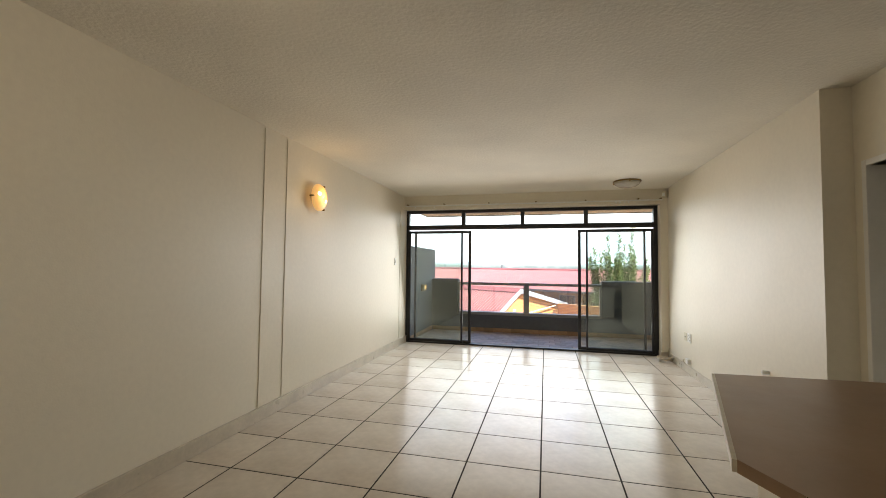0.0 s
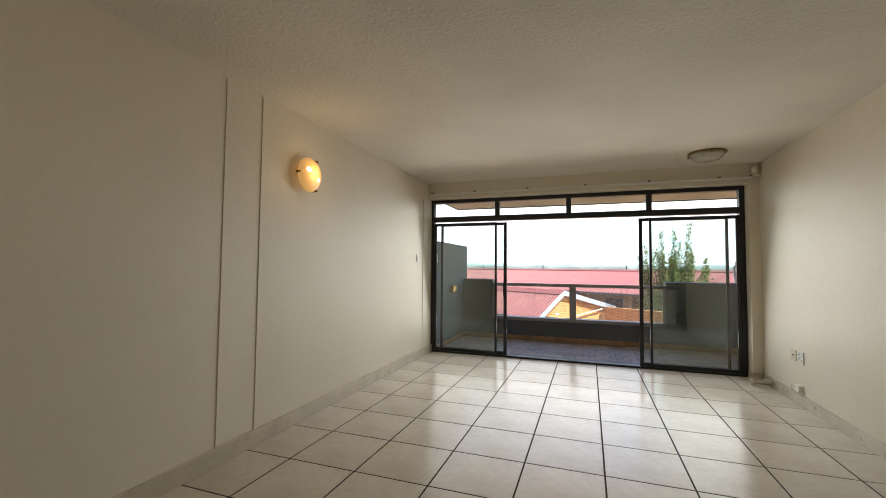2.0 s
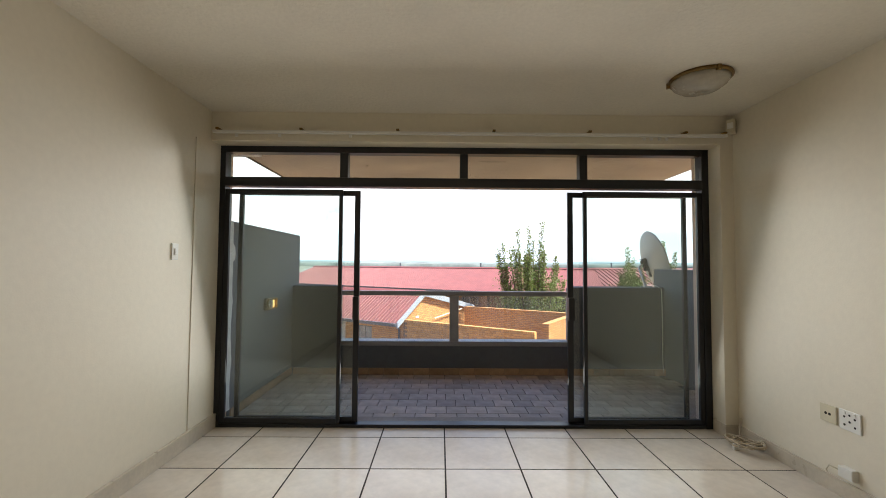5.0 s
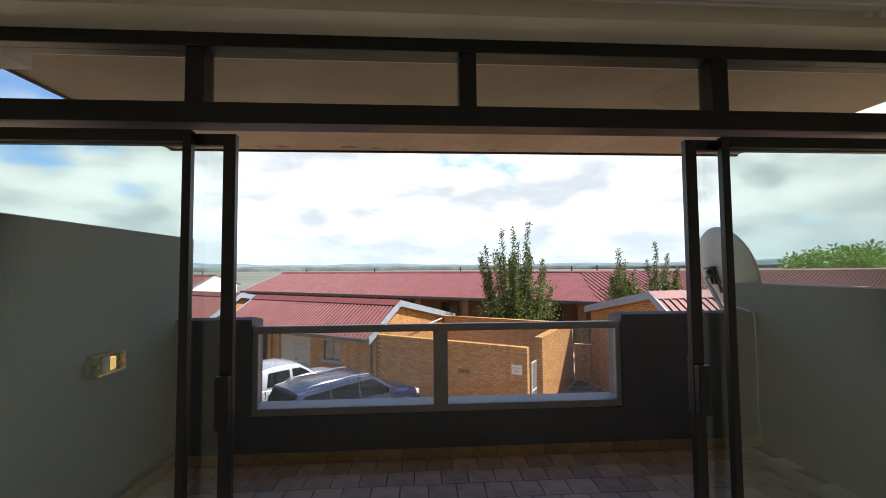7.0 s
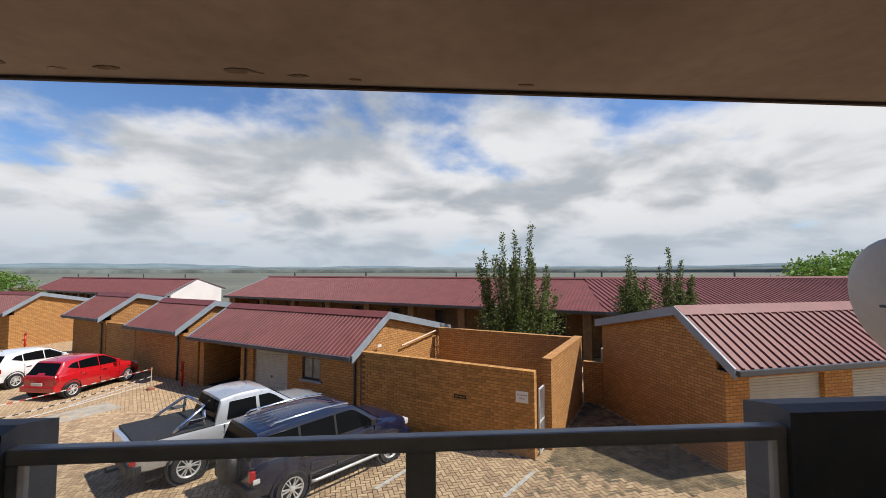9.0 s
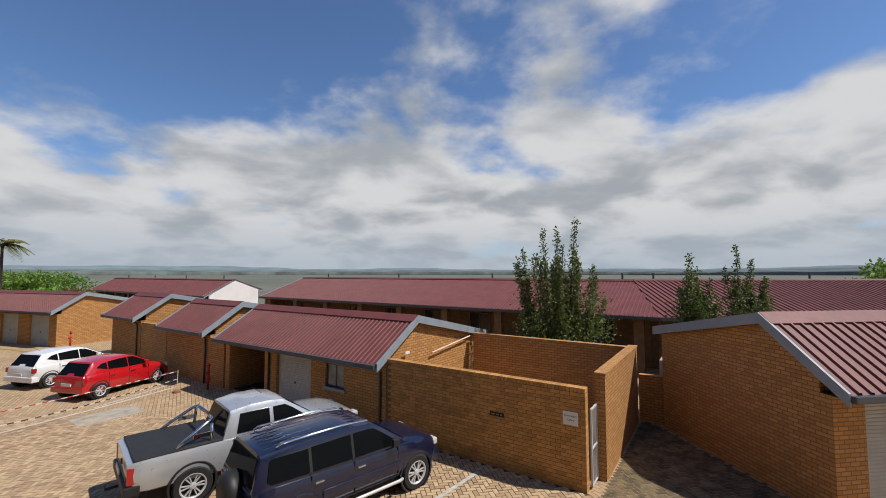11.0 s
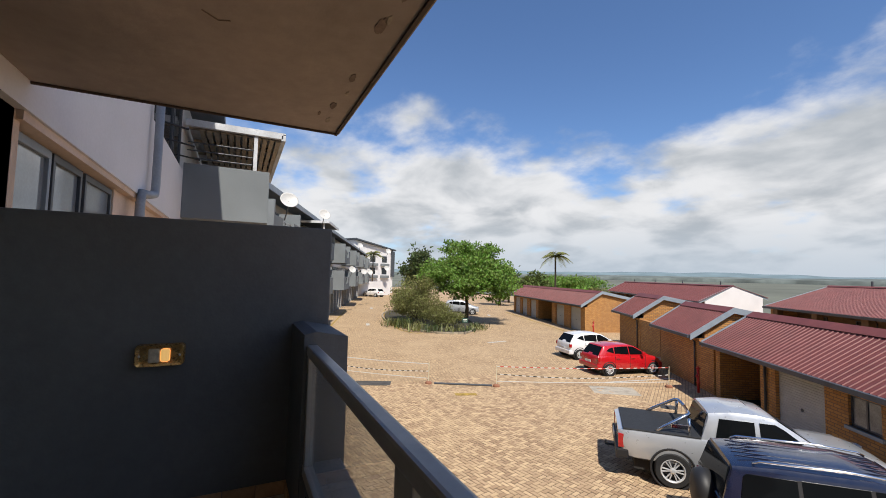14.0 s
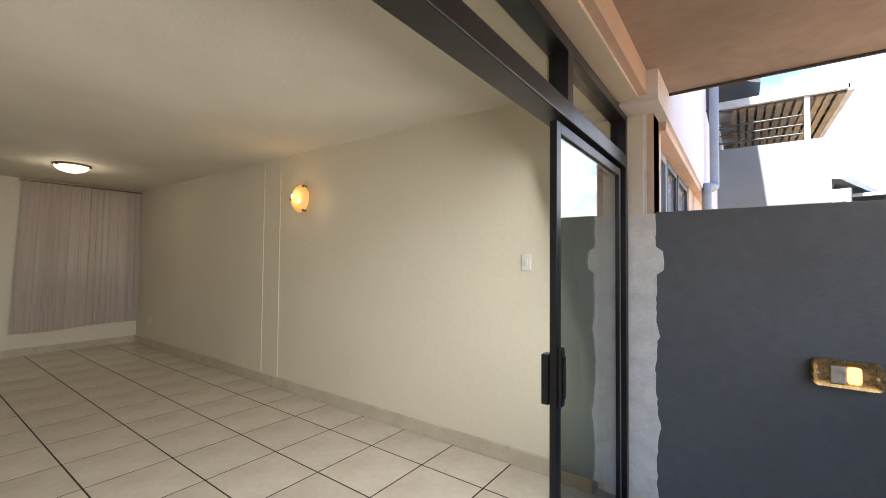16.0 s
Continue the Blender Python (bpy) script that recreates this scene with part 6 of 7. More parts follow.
blobs = [(0, 0, 4.9, 2.6, 2.6, 1.3), (-2.6, 0.4, 4.4, 2.2, 2.2, 1.1), (2.8, -0.2, 4.3, 2.3, 2.2, 1.1), (0.6, 1.8, 5.5, 2.2, 2.0, 1.0), (3.6, 1.0, 3.3, 1.7, 1.8, 0.9), (-3.2, -0.8, 3.4, 1.8, 1.7, 0.9), (1.2, -2.0, 3.7, 2.2, 1.8, 1.0), (-1.0, 1.0, 6.4, 1.8, 1.8, 0.8), (2.0, 0.5, 6.3, 1.6, 1.6, 0.7), (-0.5, -2.2, 2.8, 1.9, 1.5, 0.8), (2.8, -1.6, 2.4, 1.5, 1.3, 0.7), (0.0, -3.2, 3.2, 1.8, 1.4, 0.9), (-2.6, -2.2, 4.0, 1.9, 1.6, 0.9), (3.2, -2.6, 3.4, 1.8, 1.4, 0.9), (0.8, -1.2, 4.8, 2.4, 2.0, 1.0)]
tree("spreading bright green shade tree on the island", pose(-33.0, 22.0, G, 0, 0, 60) @ Matrix.Diagonal((1.02, 1.02, 1.16, 1)), blobs, [(0, 0, 0, 0.22), (0.1, 0, 1.2, 0.18), (0, 0.1, 2.4, 0.15)], 30000, 0.27, GREEN2, 31)
tree("grey green feathery shrub on the island", pose(-32.0, 16.2, G) @ Matrix.Scale(1.08, 4), [(0, 0, 2.2, 1.6, 1.7, 1.6), (-1.4, -0.8, 1.7, 1.4, 1.4, 1.4), (1.2, 0.6, 1.5, 1.3, 1.4, 1.3), (0.2, 0.6, 3.3, 1.1, 1.2, 1.0)], [(0, 0, 0, 0.1), (0, 0, 0.6, 0.08)], 11000, 0.15, GREEN3, 41, "shrub", "shrub")
tree("grey green feathery shrub on the island", pose(-35.2, 17.0, G) @ Matrix.Scale(1.25, 4), [(0, 0, 2.0, 1.5, 1.6, 1.5), (-1.2, 0.4, 1.5, 1.3, 1.4, 1.2), (0.9, -0.6, 1.3, 1.2, 1.2, 1.1)], [(0, 0, 0, 0.1), (0, 0, 0.6, 0.08)], 8000, 0.16, GREEN3, 43, "shrub", "shrub")
tree("grey green feathery shrub on the island", pose(-29.6, 17.3, G) @ Matrix.Scale(0.92, 4), [(0, 0, 1.3, 1.4, 1.4, 1.2), (0.4, 1.3, 1.0, 1.2, 1.2, 0.9), (-0.6, 0.5, 1.9, 1.0, 1.1, 0.8)], [(0, 0, 0, 0.08), (0, 0, 0.4, 0.06)], 7500, 0.14, GREEN3, 42, "shrub", "shrub")


def strappy(label, x, y, n, h, seed, color):
    rng = random.Random(seed)
    th = thing("strap_leaf_plant", label, "plant", "island plants", pose(x, y, G + 0.1))
    vs, fs = [], []
    for i in range(n):
        a, l = rng.uniform(0, 6.28), h * rng.uniform(0.6, 1.1)
        o = Vector((rng.gauss(0, 0.5), rng.gauss(0, 0.5), 0))
        d = Vector((math.cos(a), math.sin(a), 0))
        s = d.cross(Vector((0, 0, 1))) * 0.035
        k = len(vs)
        for t in (0, 0.5, 1.0):
            c = o + d * l * 0.55 * t + Vector((0, 0, l * (1.3 * t - 0.55 * t * t)))
            vs += [c - s * (1.05 - t), c + s * (1.05 - t)]
        fs += [(k, k + 1, k + 3, k + 2), (k + 2, k + 3, k + 5, k + 4)]
    me = bpy.data.meshes.new("foliage")
    me.from_pydata([tuple(v) for v in vs], [], fs)
    me.materials.append(color)
    o = tagged(new("foliage", me), kind="stuff"); o.parent = th


for i, (x, y, h) in enumerate(((-27.6, 15.6, 0.9), (-27.0, 17.2, 0.7), (-26.8, 18.6, 0.5), (-28.4, 14.6, 1.2), (-30.2, 14.4, 1.4), (-27.4, 19.8, 0.6), (-28.6, 20.6, 0.7), (-31.8, 13.9, 1.2))):
    strappy("clump of strap leaved plants at the island edge", x, y, 110, h * 0.8, 60 + i, GREEN3 if i % 2 else GREEN4)


def palm(label, x, y, h, seed):
    rng = random.Random(seed)
    th = thing("palm_tree", label, "palm tree", "palms", pose(x, y, G))
    part("trunk", tube([(0, 0, 0), (0.08, 0, h * 0.5), (0, 0.05, h)], [0.17, 0.13, 0.11], 10), BARK, th, smooth=True)
    for k in range(20):
        a, el = 2 * math.pi * k * 0.382 + rng.uniform(-.2, .2), 0.05 + 1.25 * (k % 5) / 4
        d = Vector((math.cos(a), math.sin(a), 0))
        sid = d.cross(Vector((0, 0, 1)))
        vs, fs = [], []
        L_ = rng.uniform(1.9, 2.5)
        for i in range(22):
            t = i / 21
            c = Vector((0, 0, h)) + d * L_ * t * math.cos(el * 0.75) + Vector((0, 0, L_ * (math.sin(el) * t - 0.80 * t * t)))
            for s in (-1, 1):
                b = len(vs)
                ln = 0.62 * math.sin(math.pi * (0.14 + 0.8 * t))
                vs += [c, c + d * 0.15, c + sid * s * ln + d * 0.28 - Vector((0, 0, ln * 0.6))]
                fs.append((b, b + 1, b + 2))
        me = bpy.data.meshes.new("frond")
        me.from_pydata([tuple(v) for v in vs], [], fs)
        me.materials.append(GREEN3)
        o = new("frond", me); o.parent = th


tree("small yellow green bush behind the garage roofs", pose(-31.4, 38.5, G), [(0, 0, 3.0, 1.3, 1.3, 0.7), (0.7, 0.3, 2.7, 0.9, 0.9, 0.6)], [(0, 0, 0, 0.1), (0, 0, 1.8, 0.07)], 1100, 0.24, GREEN3, 52, "bush", "bush")
palm("tall palm behind the garages", -42.0, 41.5, 7.7, 3)
palm("palm beside the white house", -84.0, 27.5, 9.0, 4)

for i, (x, y, w, h, c) in enumerate(((-54, 26.5, 5.5, 9.6, GREEN4), (-61, 28.0, 5.5, 8.4, GREEN4), (-68, 31.5, 6, 8.6, GREEN4), (-50, 44, 5, 5.6, GREEN1), (-44, 46, 4, 5.0, GREEN2), (-76, 36, 6, 8.0, GREEN4), (-52, 39, 4.5, 6.6, GREEN4), (-58, 45, 5, 6.0, GREEN4))):
    tree("dark green garden tree beyond the yard", pose(x, y, G), [(0, 0, h * 0.65, w * 0.5, w * 0.5, h * 0.32), (w * 0.35, 0.5, h * 0.5, w * 0.35, w * 0.35, h * 0.25), (-w * 0.35, -0.4, h * 0.55, w * 0.35, w * 0.4, h * 0.26)], [(0, 0, 0, 0.2), (0, 0, h * 0.4, 0.15)], 2200, 0.5, c, 80 + i)
for i, (x, y, w, h) in enumerate(((49.5, 42.5, 9, 6.9), (57, 47, 10, 7.6), (65, 50, 11, 8.0), (-75, 78, 12, 5.5), (-95, 85, 12, 5.8))):
    tree("bright green tree beyond the roofs", pose(x, y, G), [(0, 0, h * 0.65, w * 0.5, w * 0.5, h * 0.33), (w * 0.4, 0.5, h * 0.55, w * 0.4, w * 0.35, h * 0.28), (-w * 0.4, -0.4, h * 0.52, w * 0.4, w * 0.4, h * 0.28)], [(0, 0, 0, 0.25), (0, 0, h * 0.4, 0.18)], 6500, 0.45, GREEN2, 120 + i)

# ---- small things in the yard ----
REDP = mat("red_enamel", (0.50, 0.025, 0.015), 0.4, vary=0.08)


def hydrant(x, y, h):
    th = thing("fire_hydrant", "red painted fire hydrant standpipe by the garage wall", "hydrant", "fire hydrants", pose(x, y, G))
    part("pipe", tube([(0, 0, 0), (0, 0, h)], 0.05, 12), REDP, th, smooth=True)
    part("valve", lathe([(0.04, 0), (0.10, 0.02), (0.10, 0.05), (0.03, 0.07), (0.03, 0.12), (0, 0.12)], 12, pose(0, 0, h)), REDP, th)
    part("outlet", tube([(0, 0, h * 0.75), (0.05, -0.18, h * 0.75), (0.06, -0.2, h * 0.68)], 0.045, 10), REDP, th, smooth=True)
    part("flange", lathe([(0.09, 0), (0.09, 0.03), (0.05, 0.04)], 12, pose(0, 0, h * 0.42)), REDP, th)


hydrant(-7.75, 18.75, 0.95)
hydrant(-21.6, 27.4, 1.05)

# barrier tape on low posts
WTAPE, RTAPE, KTAPE = mat("white_tape", (0.72, 0.70, 0.66), 0.5), mat("red_tape", (0.55, 0.06, 0.04), 0.5), mat("black_tape", (0.03, 0.03, 0.03), 0.5)
posts = [(-17.5, 4.6), (-13.15, 8.9), (-11.65, 11.35), (-8.75, 18.3)]
for x, y in posts:
    th = thing("barrier_post", "thin steel barrier post in a concrete foot", "post", "barrier posts", pose(x, y, G))
    part("rod", tube([(0, 0, 0.05), (0.02, 0, 0.9)], 0.016, 8), PLATE2, th)
    part("foot", lathe([(0.15, 0), (0.14, 0.08), (0.06, 0.12), (0, 0.12)], 12), mat("terracotta_foot", (0.32, 0.14, 0.08), 0.85), th)
for (a, b), tag in (((posts[0], posts[1]), 0), ((posts[2], posts[3]), 1)):
    for h0, sag, cols, wide in ((0.86, 0.06, (WTAPE, WTAPE if tag == 0 else RTAPE), 0.035), (0.55, 0.16, (KTAPE, WTAPE), 0.035), (0.25, 0.05, (WTAPE, WTAPE), 0.03)):
        th = thing("barrier_tape", "sagging striped barrier tape between low posts", "barrier tape", "barrier tapes")
        n = 48
        for half in (0, 1):
            bm = bmesh.new()
            for i in range(n):
                if i % 2 != half:
                    continue
                q = []
                for t in (i / n, (i + 1) / n):
                    x, y = a[0] + (b[0] - a[0]) * t, a[1] + (b[1] - a[1]) * t
                    z = G + h0 - sag * math.sin(math.pi * t)
                    q.append((x, y, z))
                vs = [bm.verts.new((*q[0][:2], q[0][2] - wide)), bm.verts.new((*q[1][:2], q[1][2] - wide)), bm.verts.new(q[1]), bm.verts.new(q[0])]
                bm.faces.new(vs)
            part("tape_stripes", bm, cols[half], th)["kind"] = "stuff"
rod = thing("fallen_pole", "black and yellow pole lying between the barrier posts", "pole")
part("pole", tube([(-13.0, 9.1, G + 0.05), (-11.75, 11.2, G + 0.05)], 0.04, 8), GUTTER, rod)

PAINTW = mat("worn_road_paint", (0.62, 0.60, 0.55), 0.8, vary=0.2, scale=6)
PAINTY = mat("worn_yellow_paint", (0.50, 0.33, 0.06), 0.8, vary=0.25, scale=5)


def strip(name, label, pts, w, m):
    for p, q in zip(pts, pts[1:]):
        a, b = Vector((*p, 0)), Vector((*q, 0))
        d = b - a
        o = mesh_ob(name, B((0, d.length, -w / 2, w / 2, 0.0, 0.004)), m)
        o.matrix_world = Matrix.Translation((a.x, a.y, G + 0.010)) @ Matrix.Rotation(math.atan2(d.y, d.x), 4, "Z")
        tagged(o, label, "road marking", kind="structure")


strip("road_marking", "worn white parking bay line", [(1.25, 9.7), (2.95, 11.8)], 0.10, PAINTW)
strip("road_marking", "worn white parking bay line", [(4.05, 9.15), (5.05, 10.25)], 0.10, PAINTW)
strip("road_marking", "worn white parking bay line", [(-10.4, 16.3), (-9.7, 20.0)], 0.12, PAINTW)
strip("road_marking", "worn white parking bay line", [(-1.8, 7.6), (-0.4, 9.1)], 0.10, PAINTW)
strip("road_marking", "white arrow stroke on the paving", [(-21.4, 17.2), (-21.6, 18.8)], 0.25, PAINTW)
strip("road_marking", "white arrow stroke on the paving", [(-37.8, 27.9), (-39.2, 28.6)], 0.3, PAINTW)
strip("road_marking", "white arrow stroke on the paving", [(-33.1, 12.0), (-34.6, 12.4)], 0.3, PAINTW)
strip("road_marking", "white arrow stroke on the paving", [(-50.2, 17.4), (-51.9, 17.9)], 0.3, PAINTW)
strip("road_marking", "worn yellow arrow patch on the paving", [(-11.3, 9.2), (-11.0, 10.0)], 0.30, PAINTY)
strip("road_marking", "worn yellow edge line by the island", [(-26.6, 14.6), (-27.6, 14.0), (-29.3, 13.7), (-34.1, 14.45), (-40.4, 16.0), (-48.0, 18.4)], 0.14, PAINTY)
strip("road_marking", "worn yellow edge line by the garages", [(-22.0, 26.2), (-41.5, 32.8)], 0.14, PAINTY)
strip("road_marking", "worn yellow edge line by the flats", [(-27.0, 6.7), (-49.3, 13.8)], 0.14, PAINTY)
dc_ = struct("drain_cover", [(-0.75, 0.75, -0.35, 0.35, 0.001, 0.014)], mat("iron_cover", (0.10, 0.09, 0.08), 0.7, vary=0.2), "dark iron drain cover in the paving", "drain cover")
dc_.matrix_world = pose(-14.1, 6.75, G, 0, 0, 66)
cp_ = struct("cement_patch", [(-0.9, 0.9, -0.6, 0.6, 0.001, 0.013)], mat("grey_cement_patch", (0.46, 0.41, 0.33), 0.9, vary=0.15, scale=3), "pale cement repair patch in the paving", "paving")
cp_.matrix_world = pose(-9.3, 15.6, G, 0, 0, 57)
ip = thing("sign_post", "small green notice on a thin post", "sign", m=pose(-25.4, 17.6, G, 0, 0, 60))
part("post", tube([(0, 0, 0), (0, 0, 1.25)], 0.025, 8), GUTTER, ip)
part("board", B((-0.22, 0.22, -0.05, -0.03, 0.95, 1.3), bevel=0.005), mat("green_board", (0.05, 0.12, 0.09), 0.5), ip)
part("lettering", B((-0.16, 0.16, -0.054, -0.051, 1.16, 1.22), (-0.12, 0.12, -0.054, -0.051, 1.05, 1.10)), PLATE, ip)

# caretaker's gate and notices
gt = thing("metal_gate", "white painted steel bar gate in the yard wall", "gate", m=MG)
part("gate_frame", B((0.14, 0.18, 0.24, 0.28, 0.06, 1.75), (0.14, 0.18, 0.72, 0.76, 0.06, 1.75), (0.14, 0.18, 0.28, 0.72, 1.71, 1.75), (0.14, 0.18, 0.28, 0.72, 0.06, 0.10), (0.14, 0.18, 0.28, 0.72, 0.85, 0.89), bevel=0.004), WSTEEL, gt)
for k in range(4):
    y = 0.36 + k * 0.09
    part("bar", tube([(0.16, y, 0.10), (0.16, y, 1.71)], 0.010, 6), WSTEEL, gt)
nt_ = thing("notice_sign", "white notice board on the face brick wall", "sign", m=MG @ pose(-0.22, -0.012, 1.55))
part("board", B((-0.17, 0.17, -0.006, 0.006, -0.15, 0.15), bevel=0.003), PLATE, nt_)
for txt, z in (("Caretakers", 0.035), ("Office", -0.055)):
    cu = bpy.data.curves.new("lettering", "FONT")
    cu.body, cu.size, cu.align_x = txt, 0.062, "CENTER"
    cu.extrude = 0.0006
    o = new("lettering", cu)
    dg = bpy.context.evaluated_depsgraph_get()
    me = bpy.data.meshes.new_from_object(o.evaluated_get(dg))
    bpy.data.objects.remove(o)
    o = new("lettering", me)
    me.materials.clear(); me.materials.append(mat("blue_grey_ink", (0.05, 0.06, 0.10), 0.6))
    o.parent = nt_
    o.matrix_basis = pose(0, -0.008, z, 90)
n2_ = thing("name_plate", "small dark plate with brass letters on the brick wall", "sign", m=MG @ pose(-2.05, -0.008, 1.30))
part("plate", B((-0.19, 0.19, -0.006, 0.006, -0.05, 0.05), bevel=0.003), DARK, n2_)
part("lettering", B((-0.15, -0.05, -0.009, -0.006, -0.015, 0.015), (-0.02, 0.06, -0.009, -0.006, -0.015, 0.015), (0.09, 0.15, -0.009, -0.006, -0.015, 0.015)), PAINTY, n2_)
tk = thing("water_tank", "pale grey tank behind the low brick wall", "tank", m=MG @ pose(1.6, 6.2, 0))
part("body", B((-0.7, 0.9, 0, 0.9, 0.0, 1.9), bevel=0.03), ROLLER, tk)

# ---- pieces: tiles, bricks, pavers ----


def plain_box_mesh(name, sx, sy, sz, m):
    me = bpy.data.meshes.new(name)
    x, y = sx / 2, sy / 2
    c = min(0.0025, sz / 3)
    v = [(-x, -y, -sz), (x, -y, -sz), (x, y, -sz), (-x, y, -sz), (-x, -y, -c), (x, -y, -c), (x, y, -c), (-x, y, -c), (-x + c, -y + c, 0), (x - c, -y + c, 0), (x - c, y - c, 0), (-x + c, y - c, 0)]
    f = [(0, 1, 5, 4), (1, 2, 6, 5), (2, 3, 7, 6), (3, 0, 4, 7), (4, 5, 9, 8), (5, 6, 10, 9), (6, 7, 11, 10), (7, 4, 8, 11), (8, 9, 10, 11)]
    me.from_pydata(v, [], f)
    me.materials.append(m)
    return me


TX, TY = 0.519, 0.517
TX0, TY0 = 1.437, -0.235      # one joint each way
tm, tmh = plain_box_mesh("tile", TX - 0.011, TY - 0.011, 0.003, TILE), plain_box_mesh("tile", TX - 0.011, 0.235 - 0.045, 0.003, TILE)
for i in range(-4, 10):
    x = TX0 + TX * (i + 0.5)
    if x > 6.3 or x < -0.3:
        continue
    for j in range(0, 16):
        o = new("tile", tm); o.location = (x, TY0 - TY * (j + 0.5), 0); o.parent = FLOORMESH
    if x < 4.3:
        o = new("tile", tmh); o.location = (x, TY0 + 0.005 + (0.235 - 0.045) / 2, 0); o.parent = FLOORMESH

BT = mat("clay_balcony_tile", (0.54, 0.45, 0.36), 0.6, vary=0.14, scale=7, rand=0.22, fine=30)
bfloor = bpy.data.objects["balcony_floor"]
bt = plain_box_mesh("balcony_tile", 0.194, 0.194, 0.012, BT)
for j in range(8):
    for i in range(26):
        x = -0.02 + 0.2 * i + (0.1 if j % 2 else 0.0)
        y = 0.30 + 0.2 * j
        if x < 4.86:
            o = new("balcony_tile", bt); o.location = (x, y, BFZ); o.parent = bfloor
SKT = mat("clay_skirting_tile", (0.46, 0.30, 0.17), 0.6, vary=0.14, scale=8, rand=0.2)
st = plain_box_mesh("skirting_tile", 0.194, 0.085, 0.012, SKT)
for k in range(9):
    o = new("skirting_tile", st); o.parent = bfloor
    o.matrix_basis = pose(-0.013, 0.33 + 0.197 * k, BFZ + 0.045, 0, 90, 0) @ pose(0, 0, 0, 0, 0, 90)
for k in range(25):
    o = new("skirting_tile", st); o.parent = bfloor
    o.matrix_basis = pose(0.10 + 0.197 * k, 1.788, BFZ + 0.045, 90, 0, 0)

# front wall of the caretaker's yard, brick by brick
part("wall_core", B((-5.70, 0.105, 0.008, 0.207, 0, 2.14)), MORTAR, yw)
PITCH, COURSE = 0.230, 0.0855


def brick_mesh(name, lx):
    me = bpy.data.meshes.new(name)
    bm = B((0, lx, 0, 0.215, 0, 0.0755))
    bm.to_mesh(me); bm.free()
    me.materials.append(BRICK1)
    return me


bf, bh_ = brick_mesh("brick", 0.220), brick_mesh("brick", 0.105)
rest_v, rest_f = [], []
for c in range(25):
    x = 0.11 - (0.0 if c % 2 else 0.115)
    if c % 2 == 0:
        o = new("brick", bh_); o.parent = yw; o.location = (0.005, 0, c * COURSE)
    k = 0
    while True:
        xa = x - 0.220 - PITCH * k
        if xa < -5.7:
            break
        dy = random.Random(c * 100 + k).uniform(-0.003, 0.003)
        if xa > -2.35:
            o = new("brick", bf); o.parent = yw; o.location = (xa, dy, c * COURSE)
        else:
            b = len(rest_v)
            x0, x1, y0, y1, z0, z1 = xa, xa + 0.22, dy, dy + 0.215, c * COURSE, c * COURSE + 0.0755
            rest_v += [(x0, y0, z0), (x1, y0, z0), (x1, y1, z0), (x0, y1, z0), (x0, y0, z1), (x1, y0, z1), (x1, y1, z1), (x0, y1, z1)]
            rest_f += [tuple(b + i for i in f) for f in ((3, 2, 1, 0), (4, 5, 6, 7), (0, 1, 5, 4), (1, 2, 6, 5), (2, 3, 7, 6), (3, 0, 4, 7))]
        k += 1
me = bpy.data.meshes.new("brickwork")
me.from_pydata(rest_v, [], rest_f)
me.materials.append(BRICK1)
o = tagged(new("brickwork", me), kind="stuff"); o.parent = yw
# coping: bricks on edge
ce = bpy.data.meshes.new("coping_brick")
bm = B((0, 0.075, -0.005, 0.22, 0, 0.10), bevel=0.004); bm.to_mesh(ce); bm.free()
ce.materials.append(BRICK1)
for k in range(68):
    o = new("coping_brick", ce); o.parent = yw; o.location = (0.03 - 0.0855 * k, 0, 2.142)

# herringbone clay pavers in the near part of the yard
PV = bpy.data.materials.new("clay_paver_block")
PV.use_nodes = True
_N, _L = PV.node_tree.nodes, PV.node_tree.links
_b = _N["Principled BSDF"]
_b.inputs["Roughness"].default_value = 0.85
_tc, _n1, _n2, _geo, _oi = (_N.new("ShaderNode" + k) for k in ("TexCoord", "TexNoise", "TexNoise", "NewGeometry", "ObjectInfo"))
_gp = _geo.outputs["Position"]
_n1.inputs["Scale"].default_value, _n1.inputs["Detail"].default_value, _n1.inputs["Roughness"].default_value = 0.35, 8, 0.65
_n2.inputs["Scale"].default_value, _n2.inputs["Detail"].default_value = 45, 3
_L.new(_gp, _n1.inputs["Vector"]); _L.new(_gp, _n2.inputs["Vector"])
_ad = _N.new("ShaderNodeMath"); _ad.operation = "ADD"
_fr = _N.new("ShaderNodeMath"); _fr.operation = "FRACT"
_L.new(_geo.outputs["Random Per Island"], _ad.inputs[0]); _L.new(_oi.outputs["Random"], _ad.inputs[1]); _L.new(_ad.outputs[0], _fr.inputs[0])
_m1, _m2, _m3 = (_N.new("ShaderNodeMixRGB") for _ in range(3))
_m1.inputs[1].default_value, _m1.inputs[2].default_value = (0.55, 0.395, 0.235, 1), (0.30, 0.195, 0.115, 1)
_L.new(_fr.outputs[0], _m1.inputs[0])
_r1 = _N.new("ShaderNodeMapRange"); _r1.inputs["From Min"].default_value, _r1.inputs["From Max"].default_value, _r1.inputs["To Max"].default_value = 0.46, 0.70, 0.50
_L.new(_n1.outputs["Fac"], _r1.inputs["Value"]); _L.new(_r1.outputs[0], _m2.inputs[0]); _L.new(_m1.outputs[0], _m2.inputs[1])
_m2.inputs[2].default_value = (0.50, 0.36, 0.21, 1)
_r2 = _N.new("ShaderNodeMapRange"); _r2.inputs["To Min"].default_value, _r2.inputs["To Max"].default_value = 0.7, 1.25
_L.new(_n2.outputs["Fac"], _r2.inputs["Value"])
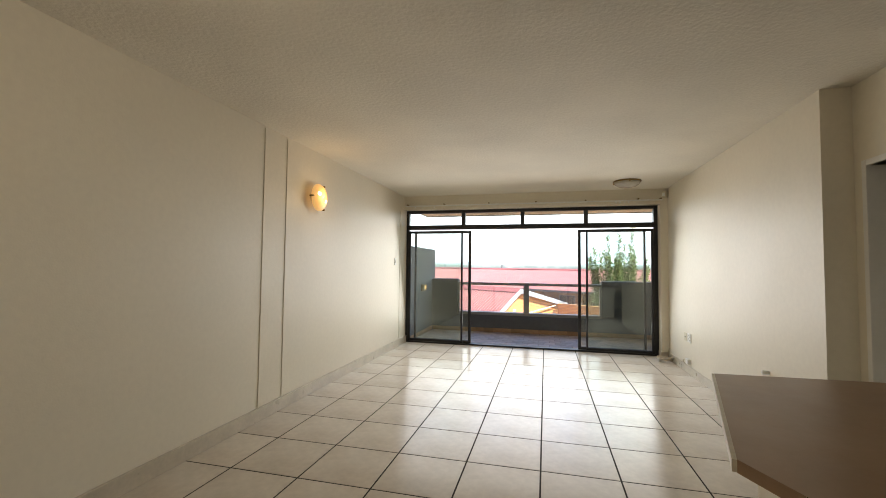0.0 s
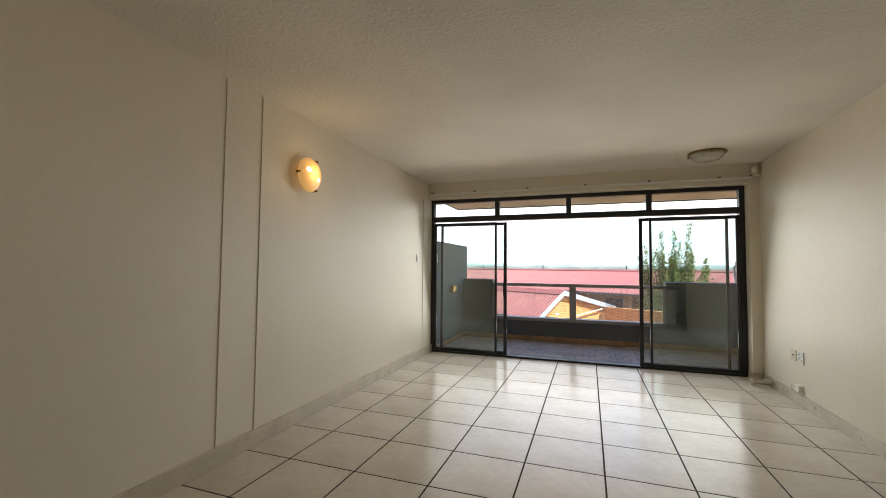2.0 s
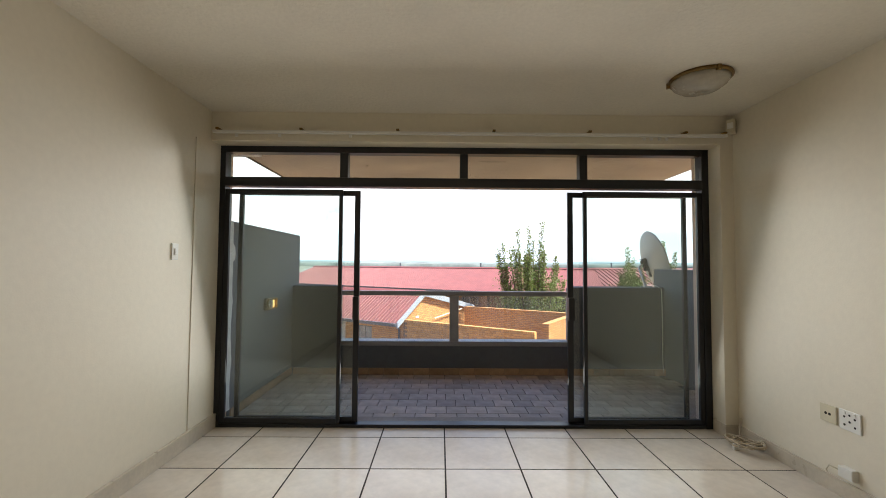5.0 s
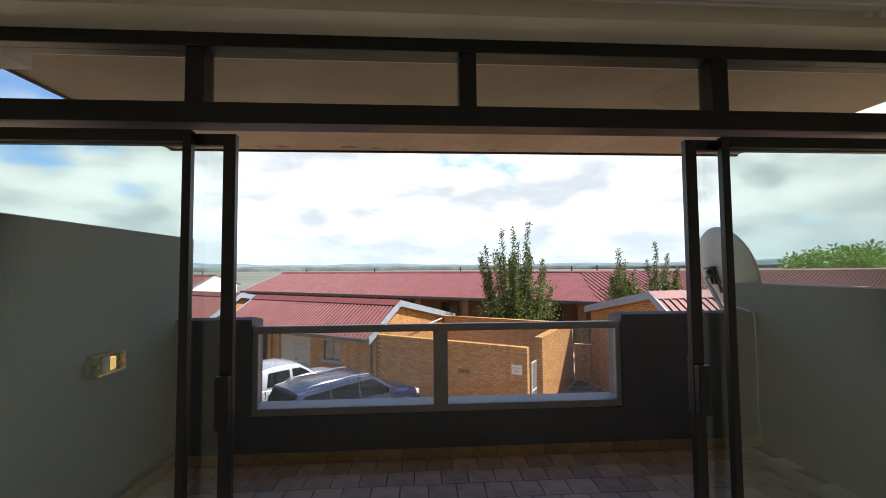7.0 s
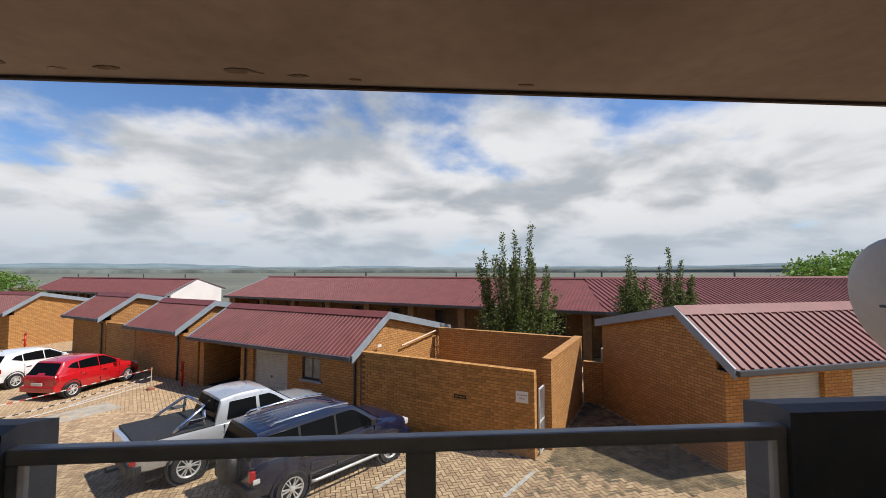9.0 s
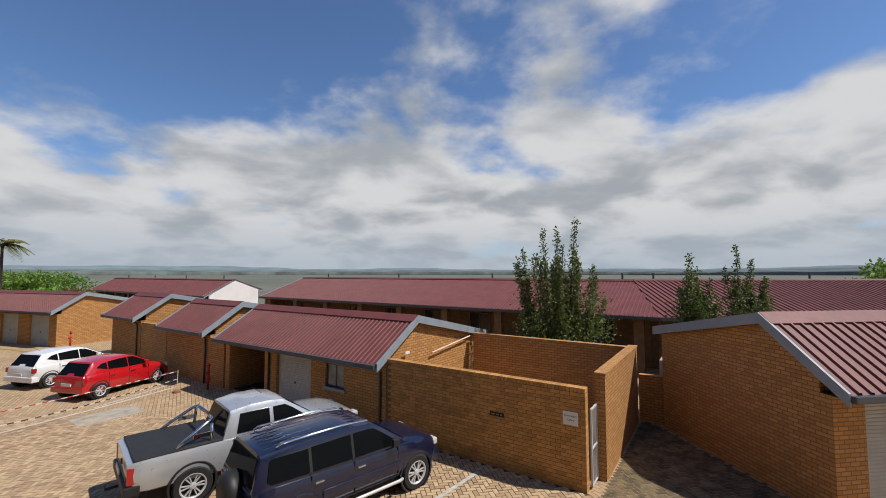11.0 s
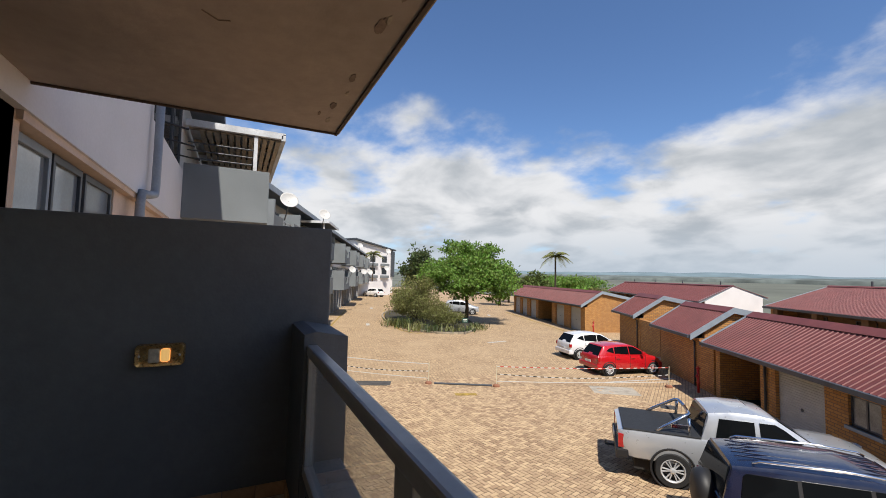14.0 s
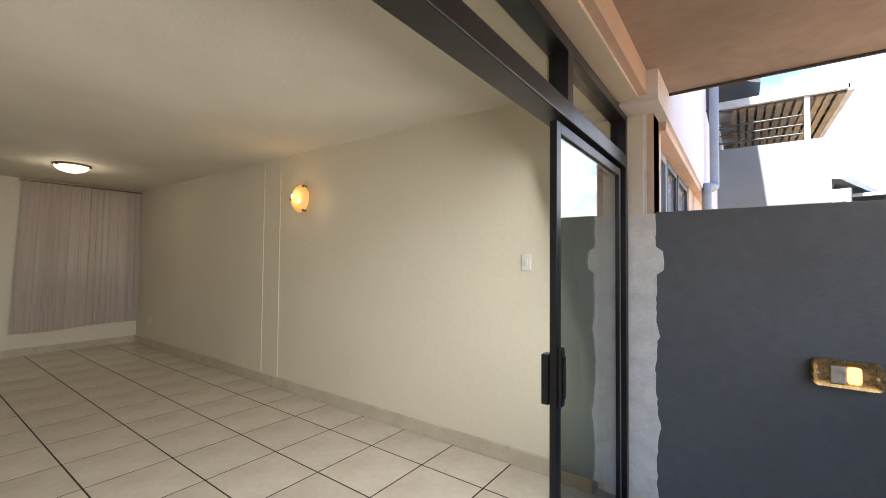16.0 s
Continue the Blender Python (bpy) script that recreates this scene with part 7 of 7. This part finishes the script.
_m3.blend_type = "MULTIPLY"; _m3.inputs[0].default_value = 0.6
_L.new(_m2.outputs[0], _m3.inputs[1]); _L.new(_r2.outputs[0], _m3.inputs[2]); _L.new(_m3.outputs[0], _b.inputs["Base Color"])

pav = bpy.data.objects["ground_paving"]
W_ = 0.112
ph_ = plain_box_mesh("paver", 2 * W_ - 0.015, W_ - 0.015, 0.012, PV)
pv_ = plain_box_mesh("paver", W_ - 0.015, 2 * W_ - 0.015, 0.012, PV)
A_ = Matrix.Rotation(radians(12), 4, "Z")
V, F = [], []
made = 0
rp = random.Random(77)
N0 = 190
for i in range(-N0, N0):
    for j in range(-N0, N0):
        k = (i - j) % 4
        if k not in (0, 3):
            continue
        cx, cy = ((i + 1) * W_, (j + 0.5) * W_) if k == 0 else ((i + 0.5) * W_, (j + 1) * W_)
        q = A_ @ Vector((cx, cy, 0)) + Vector((-2.0, 9.0, 0))
        dd = (q.x - 5.15) * 0.545 + (q.y - 10.9) * 0.839
        if not (-13.5 < q.x < 8.5 and 3.2 < q.y < 15.5) or dd > -0.03:
            continue
        dz = 0.010 + rp.uniform(-0.004, 0.004)
        if 2.4 < q.x < 5.0 and 8.6 < q.y < 10.9 and made < 290:
            o = new("paver", ph_ if k == 0 else pv_)
            o.parent = pav
            o.matrix_basis = Matrix.Translation((q.x, q.y, G + dz)) @ A_
            made += 1
            continue
        sx, sy = (W_ - 0.0075, W_ / 2 - 0.0075) if k == 0 else (W_ / 2 - 0.0075, W_ - 0.0075)
        b = len(V)
        for ux, uy, uz in ((-1, -1, -0.01), (1, -1, -0.01), (1, 1, -0.01), (-1, 1, -0.01), (-0.97, -0.95, dz), (0.97, -0.95, dz), (0.97, 0.95, dz), (-0.97, 0.95, dz)):
            p = A_ @ Vector((ux * sx, uy * sy, 0))
            V.append((q.x + p.x, q.y + p.y, G + uz))
        F += [(b, b + 1, b + 5, b + 4), (b + 1, b + 2, b + 6, b + 5), (b + 2, b + 3, b + 7, b + 6), (b + 3, b, b + 4, b + 7), (b + 4, b + 5, b + 6, b + 7)]
me = bpy.data.meshes.new("paver_field")
me.from_pydata(V, [], F)
me.materials.append(PV)
o = tagged(new("paver_field", me), kind="stuff")
o.parent = pav
part("joint_bed", prism([(-13.4, 3.3), (8.4, 3.3), (8.4, 8.8), (-1.8, 15.4), (-13.4, 15.4)], G - 0.02, G + 0.0012, "z"), mat("sandy_joint", (0.07, 0.048, 0.03), 0.95, vary=0.15), pav)["kind"] = "stuff"

# damp mossy pavers in the passage between the yard wall and the garage
MOSS = mat("mossy_paver", (0.21, 0.155, 0.085), 0.9, vary=0.15, scale=3, rand=0.35, hue=(0.075, 0.065, 0.038))
V, F = [], []
to_yard, to_garage = MG.inverted(), M2.inverted()
for i in range(-20, 90):
    for j in range(-20, 90):
        k = (i - j) % 4
        if k not in (0, 3):
            continue
        cx, cy = ((i + 1) * W_, (j + 0.5) * W_) if k == 0 else ((i + 0.5) * W_, (j + 1) * W_)
        q = A_ @ Vector((cx, cy, 0)) + Vector((5.2, 9.0, 0))
        a, b = to_yard @ Vector((q.x, q.y, G)), to_garage @ Vector((q.x, q.y, G))
        if a.x < 0.45 or b.x > -0.08 or a.y > 5.45 or b.y < -0.6:
            continue
        dz = 0.008 + rp.uniform(-0.003, 0.003)
        sx, sy = (W_ - 0.0075, W_ / 2 - 0.0075) if k == 0 else (W_ / 2 - 0.0075, W_ - 0.0075)
        n = len(V)
        for ux, uy, uz in ((-1, -1, -0.01), (1, -1, -0.01), (1, 1, -0.01), (-1, 1, -0.01), (-0.97, -0.95, dz), (0.97, -0.95, dz), (0.97, 0.95, dz), (-0.97, 0.95, dz)):
            p = A_ @ Vector((ux * sx, uy * sy, 0))
            V.append((q.x + p.x, q.y + p.y, G + uz))
        F += [(n, n + 1, n + 5, n + 4), (n + 1, n + 2, n + 6, n + 5), (n + 2, n + 3, n + 7, n + 6), (n + 3, n, n + 4, n + 7), (n + 4, n + 5, n + 6, n + 7)]
me = bpy.data.meshes.new("mossy_paver_field")
me.from_pydata(V, [], F)
me.materials.append(MOSS)
o = tagged(new("mossy_paver_field", me), kind="stuff")
o.parent = pav
